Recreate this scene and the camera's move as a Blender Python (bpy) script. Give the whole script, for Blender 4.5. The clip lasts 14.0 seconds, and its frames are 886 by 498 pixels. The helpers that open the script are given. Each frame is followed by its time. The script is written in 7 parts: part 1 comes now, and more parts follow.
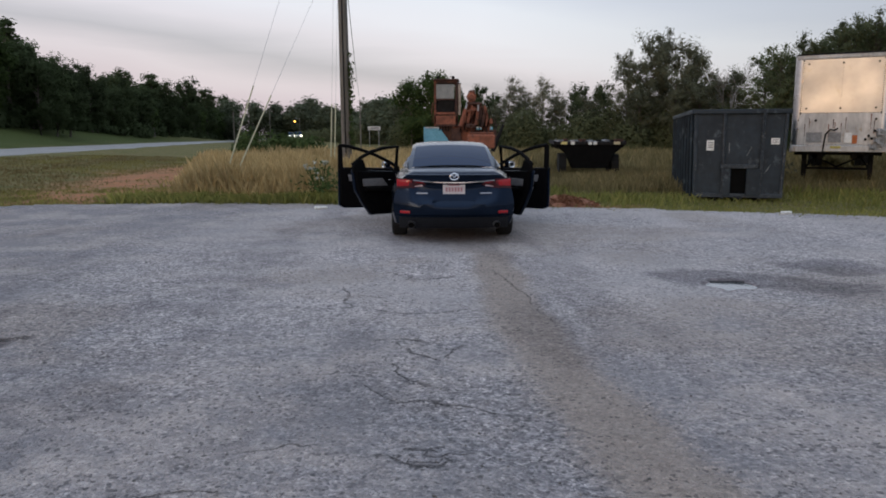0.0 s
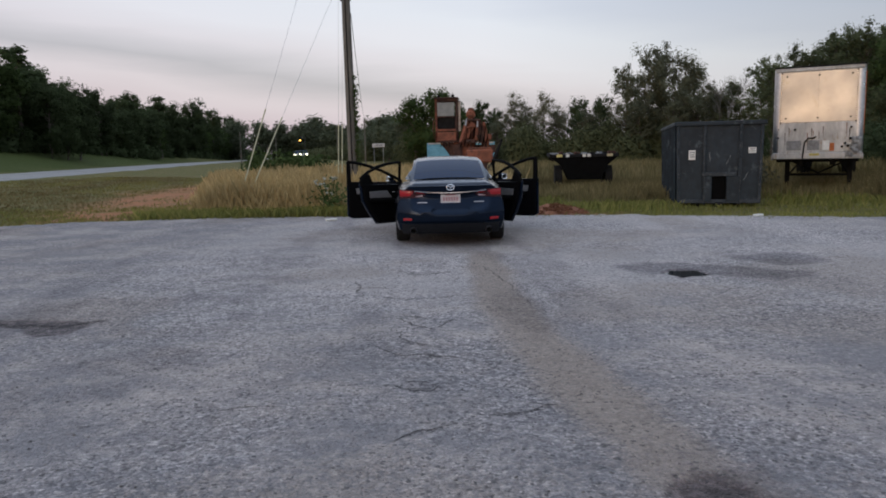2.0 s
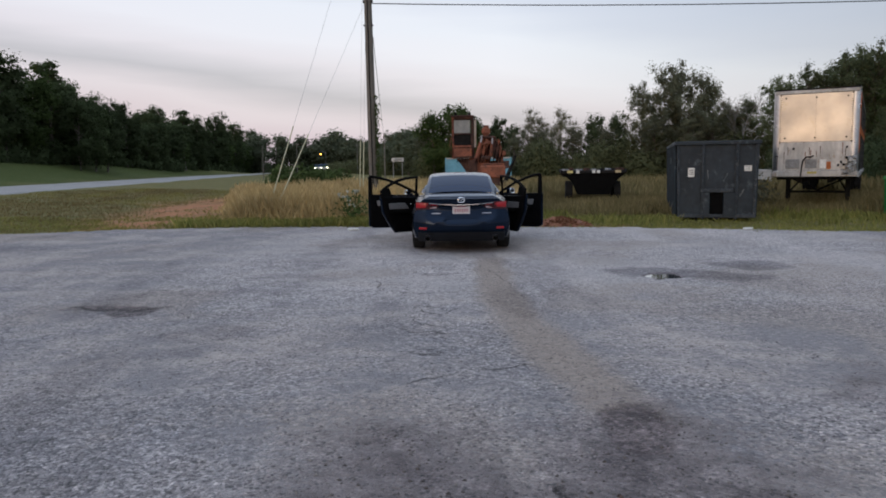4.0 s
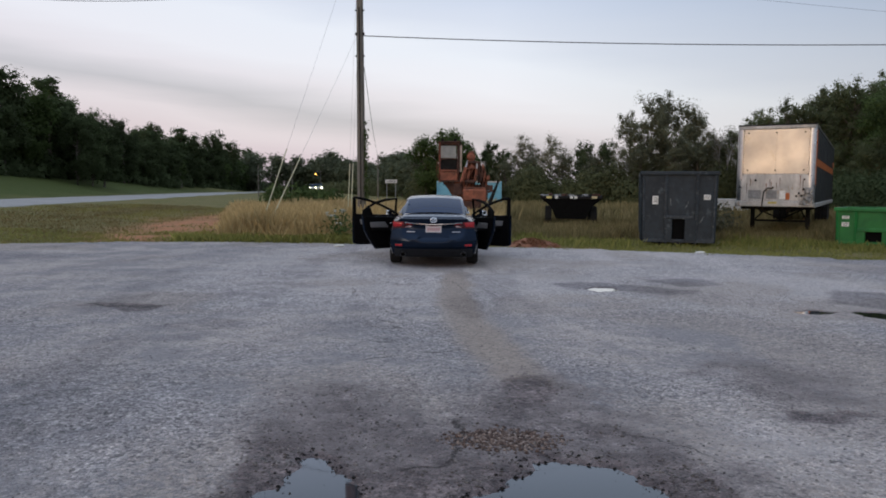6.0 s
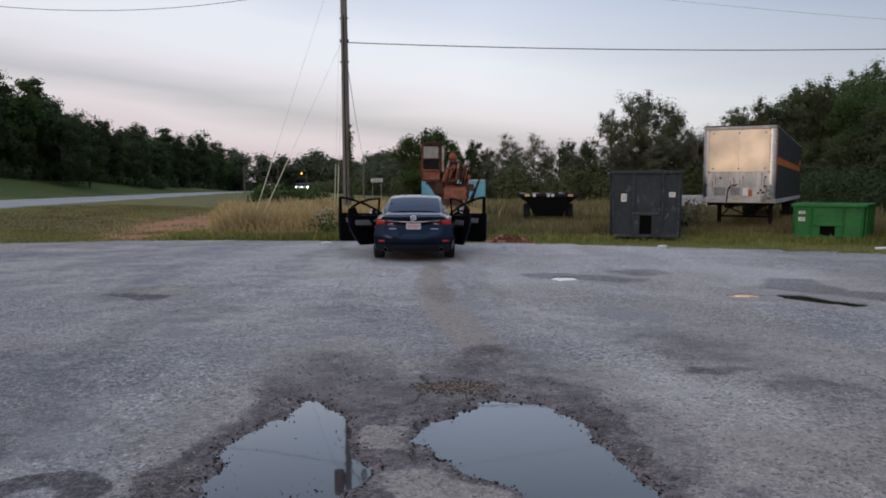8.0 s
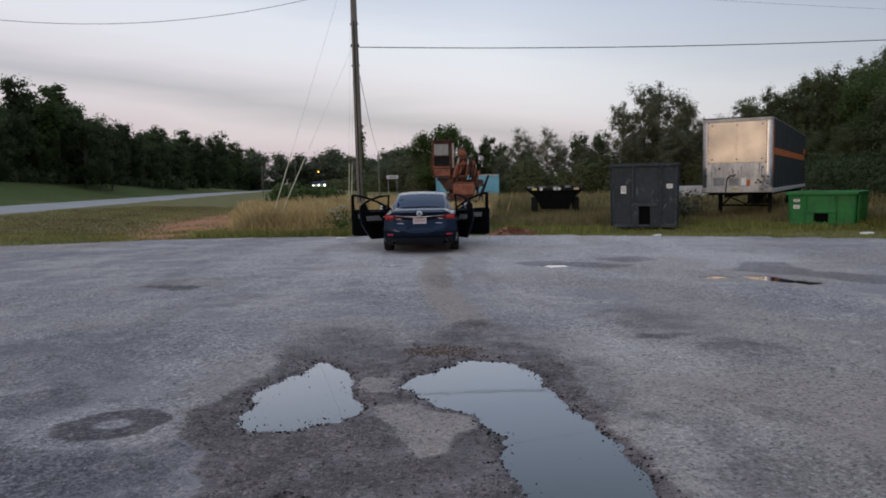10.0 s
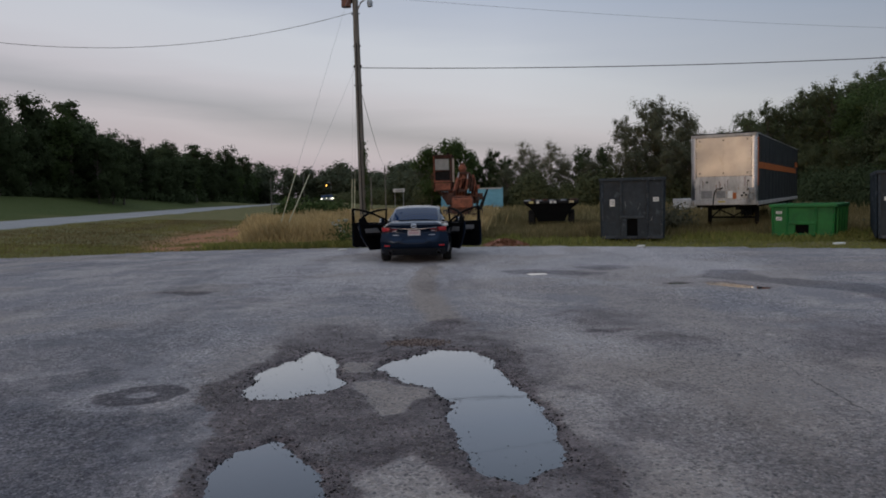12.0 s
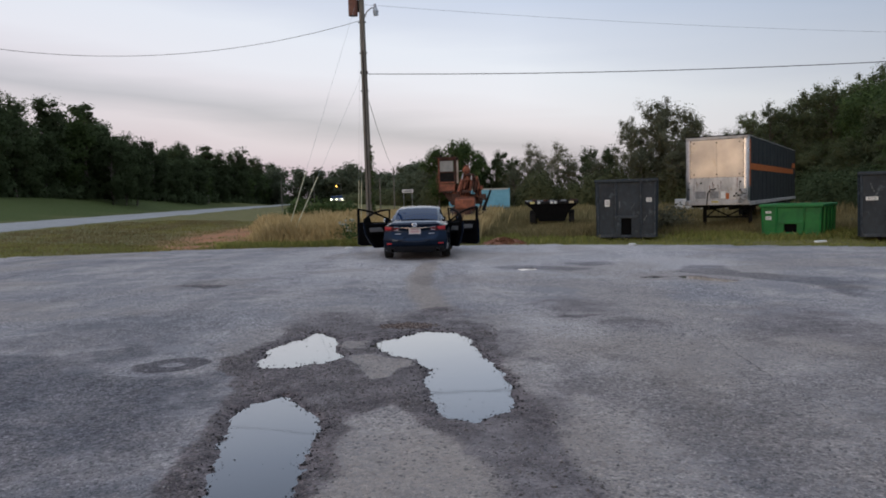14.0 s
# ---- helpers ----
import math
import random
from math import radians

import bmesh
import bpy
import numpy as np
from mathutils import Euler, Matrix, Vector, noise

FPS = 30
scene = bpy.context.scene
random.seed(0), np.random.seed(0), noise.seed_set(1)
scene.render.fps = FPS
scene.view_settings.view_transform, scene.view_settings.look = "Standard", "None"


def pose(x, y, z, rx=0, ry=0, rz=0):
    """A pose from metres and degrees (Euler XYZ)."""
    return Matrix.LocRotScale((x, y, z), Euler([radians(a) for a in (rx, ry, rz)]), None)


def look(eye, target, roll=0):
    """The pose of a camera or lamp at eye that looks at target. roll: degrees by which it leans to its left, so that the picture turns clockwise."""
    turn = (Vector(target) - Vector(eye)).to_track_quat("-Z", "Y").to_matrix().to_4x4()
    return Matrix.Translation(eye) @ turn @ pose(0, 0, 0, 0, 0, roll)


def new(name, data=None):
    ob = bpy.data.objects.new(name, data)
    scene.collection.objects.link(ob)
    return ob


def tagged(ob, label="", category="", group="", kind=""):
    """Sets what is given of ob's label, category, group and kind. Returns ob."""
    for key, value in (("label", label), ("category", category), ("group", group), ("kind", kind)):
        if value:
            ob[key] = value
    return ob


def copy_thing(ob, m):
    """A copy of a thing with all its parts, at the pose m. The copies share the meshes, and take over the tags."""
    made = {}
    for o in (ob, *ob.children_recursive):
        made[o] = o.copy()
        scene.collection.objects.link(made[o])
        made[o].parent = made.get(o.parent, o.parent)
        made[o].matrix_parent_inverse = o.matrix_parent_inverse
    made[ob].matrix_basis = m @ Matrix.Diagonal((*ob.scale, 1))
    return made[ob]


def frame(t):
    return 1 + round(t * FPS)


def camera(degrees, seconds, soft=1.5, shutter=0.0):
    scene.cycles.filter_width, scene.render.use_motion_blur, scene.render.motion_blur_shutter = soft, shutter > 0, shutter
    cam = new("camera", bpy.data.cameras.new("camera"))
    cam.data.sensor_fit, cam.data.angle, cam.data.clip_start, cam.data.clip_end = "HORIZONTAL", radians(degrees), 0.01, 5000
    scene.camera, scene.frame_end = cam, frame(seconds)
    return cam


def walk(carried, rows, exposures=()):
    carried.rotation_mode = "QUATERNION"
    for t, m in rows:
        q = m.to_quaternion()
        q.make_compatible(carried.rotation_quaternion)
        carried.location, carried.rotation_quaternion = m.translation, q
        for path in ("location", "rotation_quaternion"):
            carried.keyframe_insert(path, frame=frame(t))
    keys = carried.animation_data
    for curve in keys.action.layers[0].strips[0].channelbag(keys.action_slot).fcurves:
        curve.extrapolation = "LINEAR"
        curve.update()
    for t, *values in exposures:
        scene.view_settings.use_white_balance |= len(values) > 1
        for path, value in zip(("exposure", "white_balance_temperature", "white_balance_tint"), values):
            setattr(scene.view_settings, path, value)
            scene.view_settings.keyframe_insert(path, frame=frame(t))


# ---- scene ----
cam = camera(63.0, 14.0, soft=1.8)
PATH = [
    (0, (-0.074, 0.354, 1.500), (-0.169, 2.328, 1.192), -0.1),
    (0.5, (-0.087, 0.000, 1.496), (-0.179, 1.977, 1.202), -0.7),
    (1, (0.076, -0.249, 1.480), (-0.044, 1.730, 1.217), -1.4),
    (1.5, (0.109, -0.600, 1.489), (-0.017, 1.381, 1.248), -1.5),
    (2, (0.104, -0.946, 1.500), (-0.008, 1.033, 1.234), -1.3),
    (2.5, (0.282, -1.266, 1.492), (0.147, 0.709, 1.208), -2.0),
    (3, (0.302, -1.573, 1.512), (0.159, 0.403, 1.238), -2.2),
    (3.2, (0.271, -1.722, 1.519), (0.117, 0.255, 1.255), -2.2),
    (5.3, (0.716, -3.21, 1.544), (0.575, -1.223, 1.372), 0.8),
    (5.5, (0.805, -3.349, 1.541), (0.654, -1.361, 1.375), 0.5),
    (6, (0.815, -3.72, 1.554), (0.671, -1.732, 1.389), 0.4),
    (6.5, (0.839, -4.048, 1.573), (0.722, -2.058, 1.407), 0.2),
    (7, (0.981, -4.34, 1.558), (0.861, -2.352, 1.38), 0.2),
    (7.5, (1.021, -4.676, 1.554), (0.903, -2.687, 1.386), 0.0),
    (8, (1.065, -4.995, 1.6), (0.958, -3.005, 1.43), 0.0),
    (8.5, (1.227, -5.309, 1.601), (1.104, -3.321, 1.418), -0.2),
    (10.8, (1.597, -6.722, 1.657), (1.436, -4.737, 1.475), -1.4),
    (11, (1.666, -6.845, 1.659), (1.507, -4.859, 1.492), -1.4),
    (11.5, (1.867, -7.114, 1.653), (1.696, -5.127, 1.502), -1.3),
    (12, (1.939, -7.433, 1.672), (1.759, -5.447, 1.525), -1.4),
    (12.5, (2.047, -7.723, 1.683), (1.862, -5.736, 1.548), -1.2),
    (13, (2.289, -7.987, 1.667), (2.091, -6.002, 1.528), -1.0),
    (13.5, (2.331, -8.302, 1.661), (2.13, -6.316, 1.527), -1.2),
    (14, (2.343, -8.596, 1.68), (2.135, -6.612, 1.535), -1.5),
]
walk(cam, [(t, look(eye, target, roll)) for t, eye, target, roll in PATH],
     exposures=[(0.0, 0.0), (0.5, -0.08), (2.0, -0.06), (3.0, 0.0), (5.5, 0.1), (6.0, 0.05), (6.5, -0.32), (7.5, -0.24), (8.0, 0.0), (8.5, 0.05), (11.0, -0.15), (11.5, -0.1), (12.0, -0.5), (12.5, -0.34), (13.0, -0.16), (13.5, -0.12), (14.0, 0.0)])


# ---- sky and light ----
SUN_AZ = radians(205)          # the glow of the set sun, behind the camera
world = bpy.data.worlds.new("dusk_sky")
scene.world = world
world.use_nodes = True
wn, wl = world.node_tree.nodes, world.node_tree.links
wn.clear()


def wnode(kind, **kw):
    n = wn.new(kind)
    for k, v in kw.items():
        n.inputs[k].default_value = v
    return n


w_out = wn.new("ShaderNodeOutputWorld")
w_bg = wnode("ShaderNodeBackground", Strength=1.0)
w_sky = wn.new("ShaderNodeTexSky")
w_sky.sky_type = "NISHITA"
w_sky.sun_disc = False
w_sky.sun_elevation = radians(3.0)
w_sky.sun_rotation = SUN_AZ
w_sky.dust_density = 2.5
w_tc = wn.new("ShaderNodeTexCoord")
w_sep = wn.new("ShaderNodeSeparateXYZ")
wl.new(w_tc.outputs["Generated"], w_sep.inputs[0])
# cloud deck: tones across a coordinate that climbs slowly from west to east, so the streaks slope
w_map = wn.new("ShaderNodeMapping")
w_map.inputs["Scale"].default_value = (1.2, 1.2, 10.0)
w_map.inputs["Rotation"].default_value = (0.0, radians(8), 0.0)
wl.new(w_tc.outputs["Generated"], w_map.inputs[0])
w_noise = wnode("ShaderNodeTexNoise", Scale=1.6, Detail=5.0, Roughness=0.55, Distortion=0.3)
wl.new(w_map.outputs[0], w_noise.inputs["Vector"])


def wmath(op, a, b):
    n = wn.new("ShaderNodeMath")
    n.operation = op
    for k, v in enumerate((a, b)):
        if isinstance(v, float):
            n.inputs[k].default_value = v
        else:
            wl.new(v, n.inputs[k])
    return n.outputs[0]


w_across = wmath("ADD", wmath("MULTIPLY", w_sep.outputs["X"], 0.149), wmath("MULTIPLY", wmath("MAXIMUM", w_sep.outputs["X"], 0.0), 0.05))
w_level = wmath("ADD", wmath("ADD", w_sep.outputs["Z"], w_across), 0.052)
w_level = wmath("ADD", w_level, wmath("MULTIPLY", wmath("SUBTRACT", w_noise.outputs["Fac"], 0.5), 0.065))
w_ramp = wn.new("ShaderNodeValToRGB")
cr = w_ramp.color_ramp
cr.elements[0].position, cr.elements[0].color = 0.0, (0.44, 0.37, 0.43, 1)
cr.elements[1].position, cr.elements[1].color = 1.0, (0.85, 0.97, 1.17, 1)
for p, c in ((0.05, (0.60, 0.515, 0.58, 1)), (0.085, (0.67, 0.61, 0.67, 1)), (0.117, (0.475, 0.46, 0.52, 1)), (0.15, (0.690, 0.655, 0.725, 1)), (0.18, (0.741, 0.736, 0.814, 1)),
             (0.225, (0.720, 0.739, 0.826, 1)), (0.262, (0.606, 0.637, 0.754, 1)), (0.36, (0.462, 0.528, 0.695, 1)), (0.47, (0.46, 0.545, 0.71, 1)), (0.62, (0.70, 0.80, 1.00, 1))):
    e = cr.elements.new(p)
    e.color = c
wl.new(w_level, w_ramp.inputs[0])
w_scale = wn.new("ShaderNodeVectorMath")
w_scale.operation = "SCALE"
w_scale.inputs["Scale"].default_value = 0.06
wl.new(w_sky.outputs[0], w_scale.inputs[0])
w_add = wn.new("ShaderNodeVectorMath")
w_add.operation = "ADD"
wl.new(w_ramp.outputs[0], w_add.inputs[0])
wl.new(w_scale.outputs[0], w_add.inputs[1])
# the sky dims towards the east
w_dim = wn.new("ShaderNodeVectorMath")
w_dim.operation = "SCALE"
wl.new(w_add.outputs[0], w_dim.inputs[0])
wl.new(wmath("SUBTRACT", 1.0, wmath("MULTIPLY", wmath("MINIMUM", wmath("MAXIMUM", w_sep.outputs["X"], 0.0), 0.6), 0.52)), w_dim.inputs["Scale"])
wl.new(w_dim.outputs[0], w_bg.inputs["Color"])
wl.new(w_bg.outputs[0], w_out.inputs[0])

sun = new("sun", bpy.data.lights.new("sun", "SUN"))
sun.data.energy, sun.data.angle, sun.data.color = 0.35, radians(24), (1.0, 0.80, 0.60)
sun.matrix_world = look((-8.4, -18.0, 2.6), (0, 0, 0))
scene.view_settings.exposure = 0.0

# ---- helpers of this scene ----
def vnoise(x, y, seed=0):
    x, y = np.asarray(x, float), np.asarray(y, float)
    xi, yi = np.floor(x), np.floor(y)
    fx, fy = x - xi, y - yi
    fx, fy = fx * fx * (3 - 2 * fx), fy * fy * (3 - 2 * fy)

    def h(i, j):
        v = np.sin(i * 127.1 + j * 311.7 + seed * 74.7) * 43758.5453
        return v - np.floor(v)
    a = h(xi, yi) * (1 - fx) + h(xi + 1, yi) * fx
    b = h(xi, yi + 1) * (1 - fx) + h(xi + 1, yi + 1) * fx
    return a * (1 - fy) + b * fy


def fbm(x, y, seed=0, octaves=4):
    out, amp, tot = 0.0, 1.0, 0.0
    for k in range(octaves):
        out = out + amp * vnoise(np.asarray(x) * 2 ** k, np.asarray(y) * 2 ** k, seed + 13 * k)
        tot += amp
        amp *= 0.5
    return out / tot


def smooth(a, b, v):
    t = np.clip((v - a) / (b - a), 0, 1)
    return t * t * (3 - 2 * t)


def thing(name, label, category, m=None, group="", kind=""):
    ob = new(name)
    ob.empty_display_size = 0.2
    if m is not None:
        ob.matrix_world = m
    return tagged(ob, label, category, group, kind)


def mesh_of(bm, mat, name="mesh", shade=None):
    bmesh.ops.recalc_face_normals(bm, faces=bm.faces[:])
    me = bpy.data.meshes.new(name)
    bm.to_mesh(me)
    bm.free()
    if mat:
        me.materials.append(mat)
    if shade is not None:
        me.shade_smooth()
        me.set_sharp_from_angle(angle=radians(shade))
    return me


def part(name, bm, mat, parent, label="", shade=35, m=None):
    ob = new(name, mesh_of(bm, mat, name, shade))
    ob.parent = parent
    if m is not None:
        ob.matrix_basis = m
    if label:
        ob["label"] = label
    return ob


def raw(name, verts, faces, mat, parent=None, smooth_it=False):
    me = bpy.data.meshes.new(name)
    me.from_pydata(verts, [], faces)
    if mat:
        me.materials.append(mat)
    if smooth_it:
        me.shade_smooth()
    ob = new(name, me)
    ob.parent = parent
    return ob


def quick_mesh(name, v, f, mat, normals=None):
    """Numpy arrays of corners and of triangles or quads; normals: one a corner, for soft foliage."""
    me = bpy.data.meshes.new(name)
    v, f = np.ascontiguousarray(v, np.float32), np.ascontiguousarray(f, np.int32)
    k = f.shape[1]
    me.vertices.add(len(v))
    me.vertices.foreach_set("co", v.ravel())
    me.loops.add(f.size)
    me.loops.foreach_set("vertex_index", f.ravel())
    me.polygons.add(len(f))
    me.polygons.foreach_set("loop_start", np.arange(0, f.size, k, dtype=np.int32))
    me.polygons.foreach_set("loop_total", np.full(len(f), k, np.int32))
    me.update(calc_edges=True)
    if mat:
        me.materials.append(mat)
    if normals is not None:
        me.shade_smooth()
        me.normals_split_custom_set_from_vertices(np.ascontiguousarray(normals, np.float32))
    return me


def box(bm, c, s, bevel=0.0, m=None, seg=1):
    vs = bmesh.ops.create_cube(bm, size=1.0)["verts"]
    bmesh.ops.scale(bm, vec=s, verts=vs)
    bmesh.ops.translate(bm, vec=c, verts=vs)
    if m is not None:
        bmesh.ops.transform(bm, matrix=m, verts=vs)
    if bevel:
        es = list({e for v in vs for e in v.link_edges})
        bmesh.ops.bevel(bm, geom=es, offset=bevel, segments=seg, affect="EDGES", profile=0.5)
    return bm


def cyl(bm, p0, p1, r0, r1=None, n=12, caps=True):
    p0, p1 = Vector(p0), Vector(p1)
    r1 = r0 if r1 is None else r1
    d = p1 - p0
    m = Matrix.Translation((p0 + p1) / 2) @ d.to_track_quat("Z", "Y").to_matrix().to_4x4()
    bmesh.ops.create_cone(bm, cap_ends=caps, segments=n, radius1=r0, radius2=r1, depth=d.length, matrix=m)
    return bm


def tube(bm, pts, r, n=8):
    """A bent round bar through the points."""
    pts = [Vector(p) for p in pts]
    rings = []
    for i, p in enumerate(pts):
        d = (pts[min(i + 1, len(pts) - 1)] - pts[max(i - 1, 0)]).normalized()
        q = d.to_track_quat("Z", "Y")
        rr = r[i] if isinstance(r, (list, tuple)) else r
        rings.append([bm.verts.new(p + q @ Vector((rr * math.cos(a), rr * math.sin(a), 0))) for a in (2 * math.pi * k / n for k in range(n))])
    for a, b in zip(rings, rings[1:]):
        for k in range(n):
            bm.faces.new((a[k], a[(k + 1) % n], b[(k + 1) % n], b[k]))
    bm.faces.new(rings[0][::-1])
    bm.faces.new(rings[-1])
    return bm


def prism(bm, poly, axis, lo, hi, bevel=0.0):
    """A flat outline drawn out along an axis; outline in the two other axes, in order."""
    def at(u, v, w):
        return {"x": (w, u, v), "y": (u, w, v), "z": (u, v, w)}[axis]
    a = [bm.verts.new(at(u, v, lo)) for u, v in poly]
    b = [bm.verts.new(at(u, v, hi)) for u, v in poly]
    fs = [bm.faces.new(a), bm.faces.new(b[::-1])]
    for k in range(len(a)):
        j = (k + 1) % len(a)
        fs.append(bm.faces.new((a[k], b[k], b[j], a[j])))
    if bevel:
        es = list({e for f in fs for e in f.edges})
        bmesh.ops.bevel(bm, geom=es, offset=bevel, segments=1, affect="EDGES", profile=0.5)
    return bm


def B():
    return bmesh.new()


# ---- materials ----
def mat_base(name):
    m = bpy.data.materials.new(name)
    m.use_nodes = True
    nt = m.node_tree
    return m, nt, nt.nodes["Principled BSDF"]


def surface(name, c1, c2=None, rough=0.6, metal=0.0, scale=6.0, fine=60.0, bump=0.1, wear=None, wear_at=0.62, rough_var=0.12, coat=0.0, stretch=None, spec=0.35):
    """Two tones by a broad noise, a fine grain in tone and relief, and patches of wear."""
    m, nt, p = mat_base(name)
    L = nt.links
    c2 = c2 or tuple(v * 0.7 for v in c1)
    tc = nt.nodes.new("ShaderNodeTexCoord")
    vec = tc.outputs["Object"]
    if stretch:
        mp = nt.nodes.new("ShaderNodeMapping")
        mp.inputs["Scale"].default_value = stretch
        L.new(vec, mp.inputs[0])
        vec = mp.outputs[0]
    n1 = nt.nodes.new("ShaderNodeTexNoise")
    n1.inputs["Scale"].default_value, n1.inputs["Detail"].default_value, n1.inputs["Roughness"].default_value = scale, 5, 0.6
    n2 = nt.nodes.new("ShaderNodeTexNoise")
    n2.inputs["Scale"].default_value, n2.inputs["Detail"].default_value = fine, 3
    L.new(vec, n1.inputs["Vector"])
    L.new(vec, n2.inputs["Vector"])
    mr = nt.nodes.new("ShaderNodeMapRange")
    mr.inputs["From Min"].default_value, mr.inputs["From Max"].default_value = 0.35, 0.65
    L.new(n1.outputs["Fac"], mr.inputs["Value"])
    mx = nt.nodes.new("ShaderNodeMix")
    mx.data_type = "RGBA"
    mx.inputs["A"].default_value, mx.inputs["B"].default_value = (*c1, 1), (*c2, 1)
    L.new(mr.outputs[0], mx.inputs["Factor"])
    gr = nt.nodes.new("ShaderNodeMapRange")
    gr.inputs["From Min"].default_value, gr.inputs["From Max"].default_value = 0.3, 0.7
    gr.inputs["To Min"].default_value, gr.inputs["To Max"].default_value = 0.8, 1.2
    L.new(n2.outputs["Fac"], gr.inputs["Value"])
    vm = nt.nodes.new("ShaderNodeVectorMath")
    vm.operation = "SCALE"
    L.new(mx.outputs["Result"], vm.inputs[0])
    L.new(gr.outputs[0], vm.inputs["Scale"])
    col = vm.outputs[0]
    if wear:
        n3 = nt.nodes.new("ShaderNodeTexNoise")
        n3.inputs["Scale"].default_value, n3.inputs["Detail"].default_value, n3.inputs["Roughness"].default_value = scale * 2.3, 8, 0.7
        L.new(vec, n3.inputs["Vector"])
        wr = nt.nodes.new("ShaderNodeMapRange")
        wr.inputs["From Min"].default_value, wr.inputs["From Max"].default_value = wear_at - 0.04, wear_at + 0.06
        L.new(n3.outputs["Fac"], wr.inputs["Value"])
        m2 = nt.nodes.new("ShaderNodeMix")
        m2.data_type = "RGBA"
        m2.inputs["B"].default_value = (*wear, 1)
        L.new(wr.outputs[0], m2.inputs["Factor"])
        L.new(col, m2.inputs["A"])
        col = m2.outputs["Result"]
    L.new(col, p.inputs["Base Color"])
    rr = nt.nodes.new("ShaderNodeMapRange")
    rr.inputs["To Min"].default_value, rr.inputs["To Max"].default_value = max(0.02, rough - rough_var), min(1, rough + rough_var)
    L.new(n1.outputs["Fac"], rr.inputs["Value"])
    L.new(rr.outputs[0], p.inputs["Roughness"])
    p.inputs["Metallic"].default_value = metal
    p.inputs["Specular IOR Level"].default_value = spec
    p.inputs["Coat Weight"].default_value = coat
    if bump:
        bp = nt.nodes.new("ShaderNodeBump")
        bp.inputs["Strength"].default_value, bp.inputs["Distance"].default_value = bump, 0.02
        L.new(n2.outputs["Fac"], bp.inputs["Height"])
        L.new(bp.outputs[0], p.inputs["Normal"])
    return m


def plain(name, c, rough=0.5, metal=0.0, emit=0.0, coat=0.0, spec=0.5):
    m, nt, p = mat_base(name)
    p.inputs["Base Color"].default_value = (*c, 1)
    p.inputs["Roughness"].default_value, p.inputs["Metallic"].default_value = rough, metal
    p.inputs["Coat Weight"].default_value = coat
    p.inputs["Specular IOR Level"].default_value = spec
    if emit:
        p.inputs["Emission Color"].default_value = (*c, 1)
        p.inputs["Emission Strength"].default_value = emit
    return m


def leafy(name, c1, c2, c3, spread=0.0, through_light=0.4):
    """Leaves: tone by clump and by leaf; some light passes through them."""
    m, nt, p = mat_base(name)
    L = nt.links
    geo = nt.nodes.new("ShaderNodeNewGeometry")
    ramp = nt.nodes.new("ShaderNodeValToRGB")
    ramp.color_ramp.elements[0].color, ramp.color_ramp.elements[1].color = (*c1, 1), (*c3, 1)
    ramp.color_ramp.elements.new(0.6).color = (*c2, 1)
    L.new(geo.outputs["Random Per Island"], ramp.inputs[0])
    tc = nt.nodes.new("ShaderNodeTexCoord")
    n = nt.nodes.new("ShaderNodeTexNoise")
    n.inputs["Scale"].default_value, n.inputs["Detail"].default_value = 0.5, 2
    L.new(tc.outputs["Object"], n.inputs["Vector"])
    oi = nt.nodes.new("ShaderNodeObjectInfo")
    ad = nt.nodes.new("ShaderNodeMath")
    ad.operation = "MULTIPLY_ADD"
    ad.inputs[1].default_value, ad.inputs[2].default_value = spread, 1.0 - spread / 2
    L.new(oi.outputs["Random"], ad.inputs[0])
    mp = nt.nodes.new("ShaderNodeMath")
    mp.operation = "MULTIPLY_ADD"
    mp.inputs[1].default_value, mp.inputs[2].default_value = 1.0, 0.5
    L.new(n.outputs["Fac"], mp.inputs[0])
    mm = nt.nodes.new("ShaderNodeMath")
    mm.operation = "MULTIPLY"
    L.new(mp.outputs[0], mm.inputs[0])
    L.new(ad.outputs[0], mm.inputs[1])
    sc = nt.nodes.new("ShaderNodeVectorMath")
    sc.operation = "SCALE"
    L.new(ramp.outputs[0], sc.inputs[0])
    L.new(mm.outputs[0], sc.inputs["Scale"])
    L.new(sc.outputs[0], p.inputs["Base Color"])
    p.inputs["Roughness"].default_value = 0.8
    p.inputs["Specular IOR Level"].default_value = 0.06
    if through_light:
        tr = nt.nodes.new("ShaderNodeBsdfTranslucent")
        L.new(sc.outputs[0], tr.inputs["Color"])
        ms = nt.nodes.new("ShaderNodeMixShader")
        ms.inputs["Fac"].default_value = through_light
        L.new(p.outputs[0], ms.inputs[1])
        L.new(tr.outputs[0], ms.inputs[2])
        L.new(ms.outputs[0], nt.nodes["Material Output"].inputs["Surface"])
    return m


LEAF_DARK = leafy("leaf_dark", (0.055, 0.073, 0.034), (0.067, 0.089, 0.042), (0.079, 0.103, 0.049), 0.6)
LEAF_MOSS = leafy("leaf_moss", (0.086, 0.101, 0.052), (0.103, 0.120, 0.062), (0.121, 0.138, 0.073), 0.6)
LEAF_GREEN = leafy("leaf_green", (0.062, 0.090, 0.031), (0.074, 0.108, 0.036), (0.086, 0.119, 0.045), 0.5)
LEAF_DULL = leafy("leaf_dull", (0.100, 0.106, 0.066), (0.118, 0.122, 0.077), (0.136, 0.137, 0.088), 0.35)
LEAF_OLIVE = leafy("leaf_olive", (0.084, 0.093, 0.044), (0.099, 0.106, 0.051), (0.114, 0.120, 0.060))
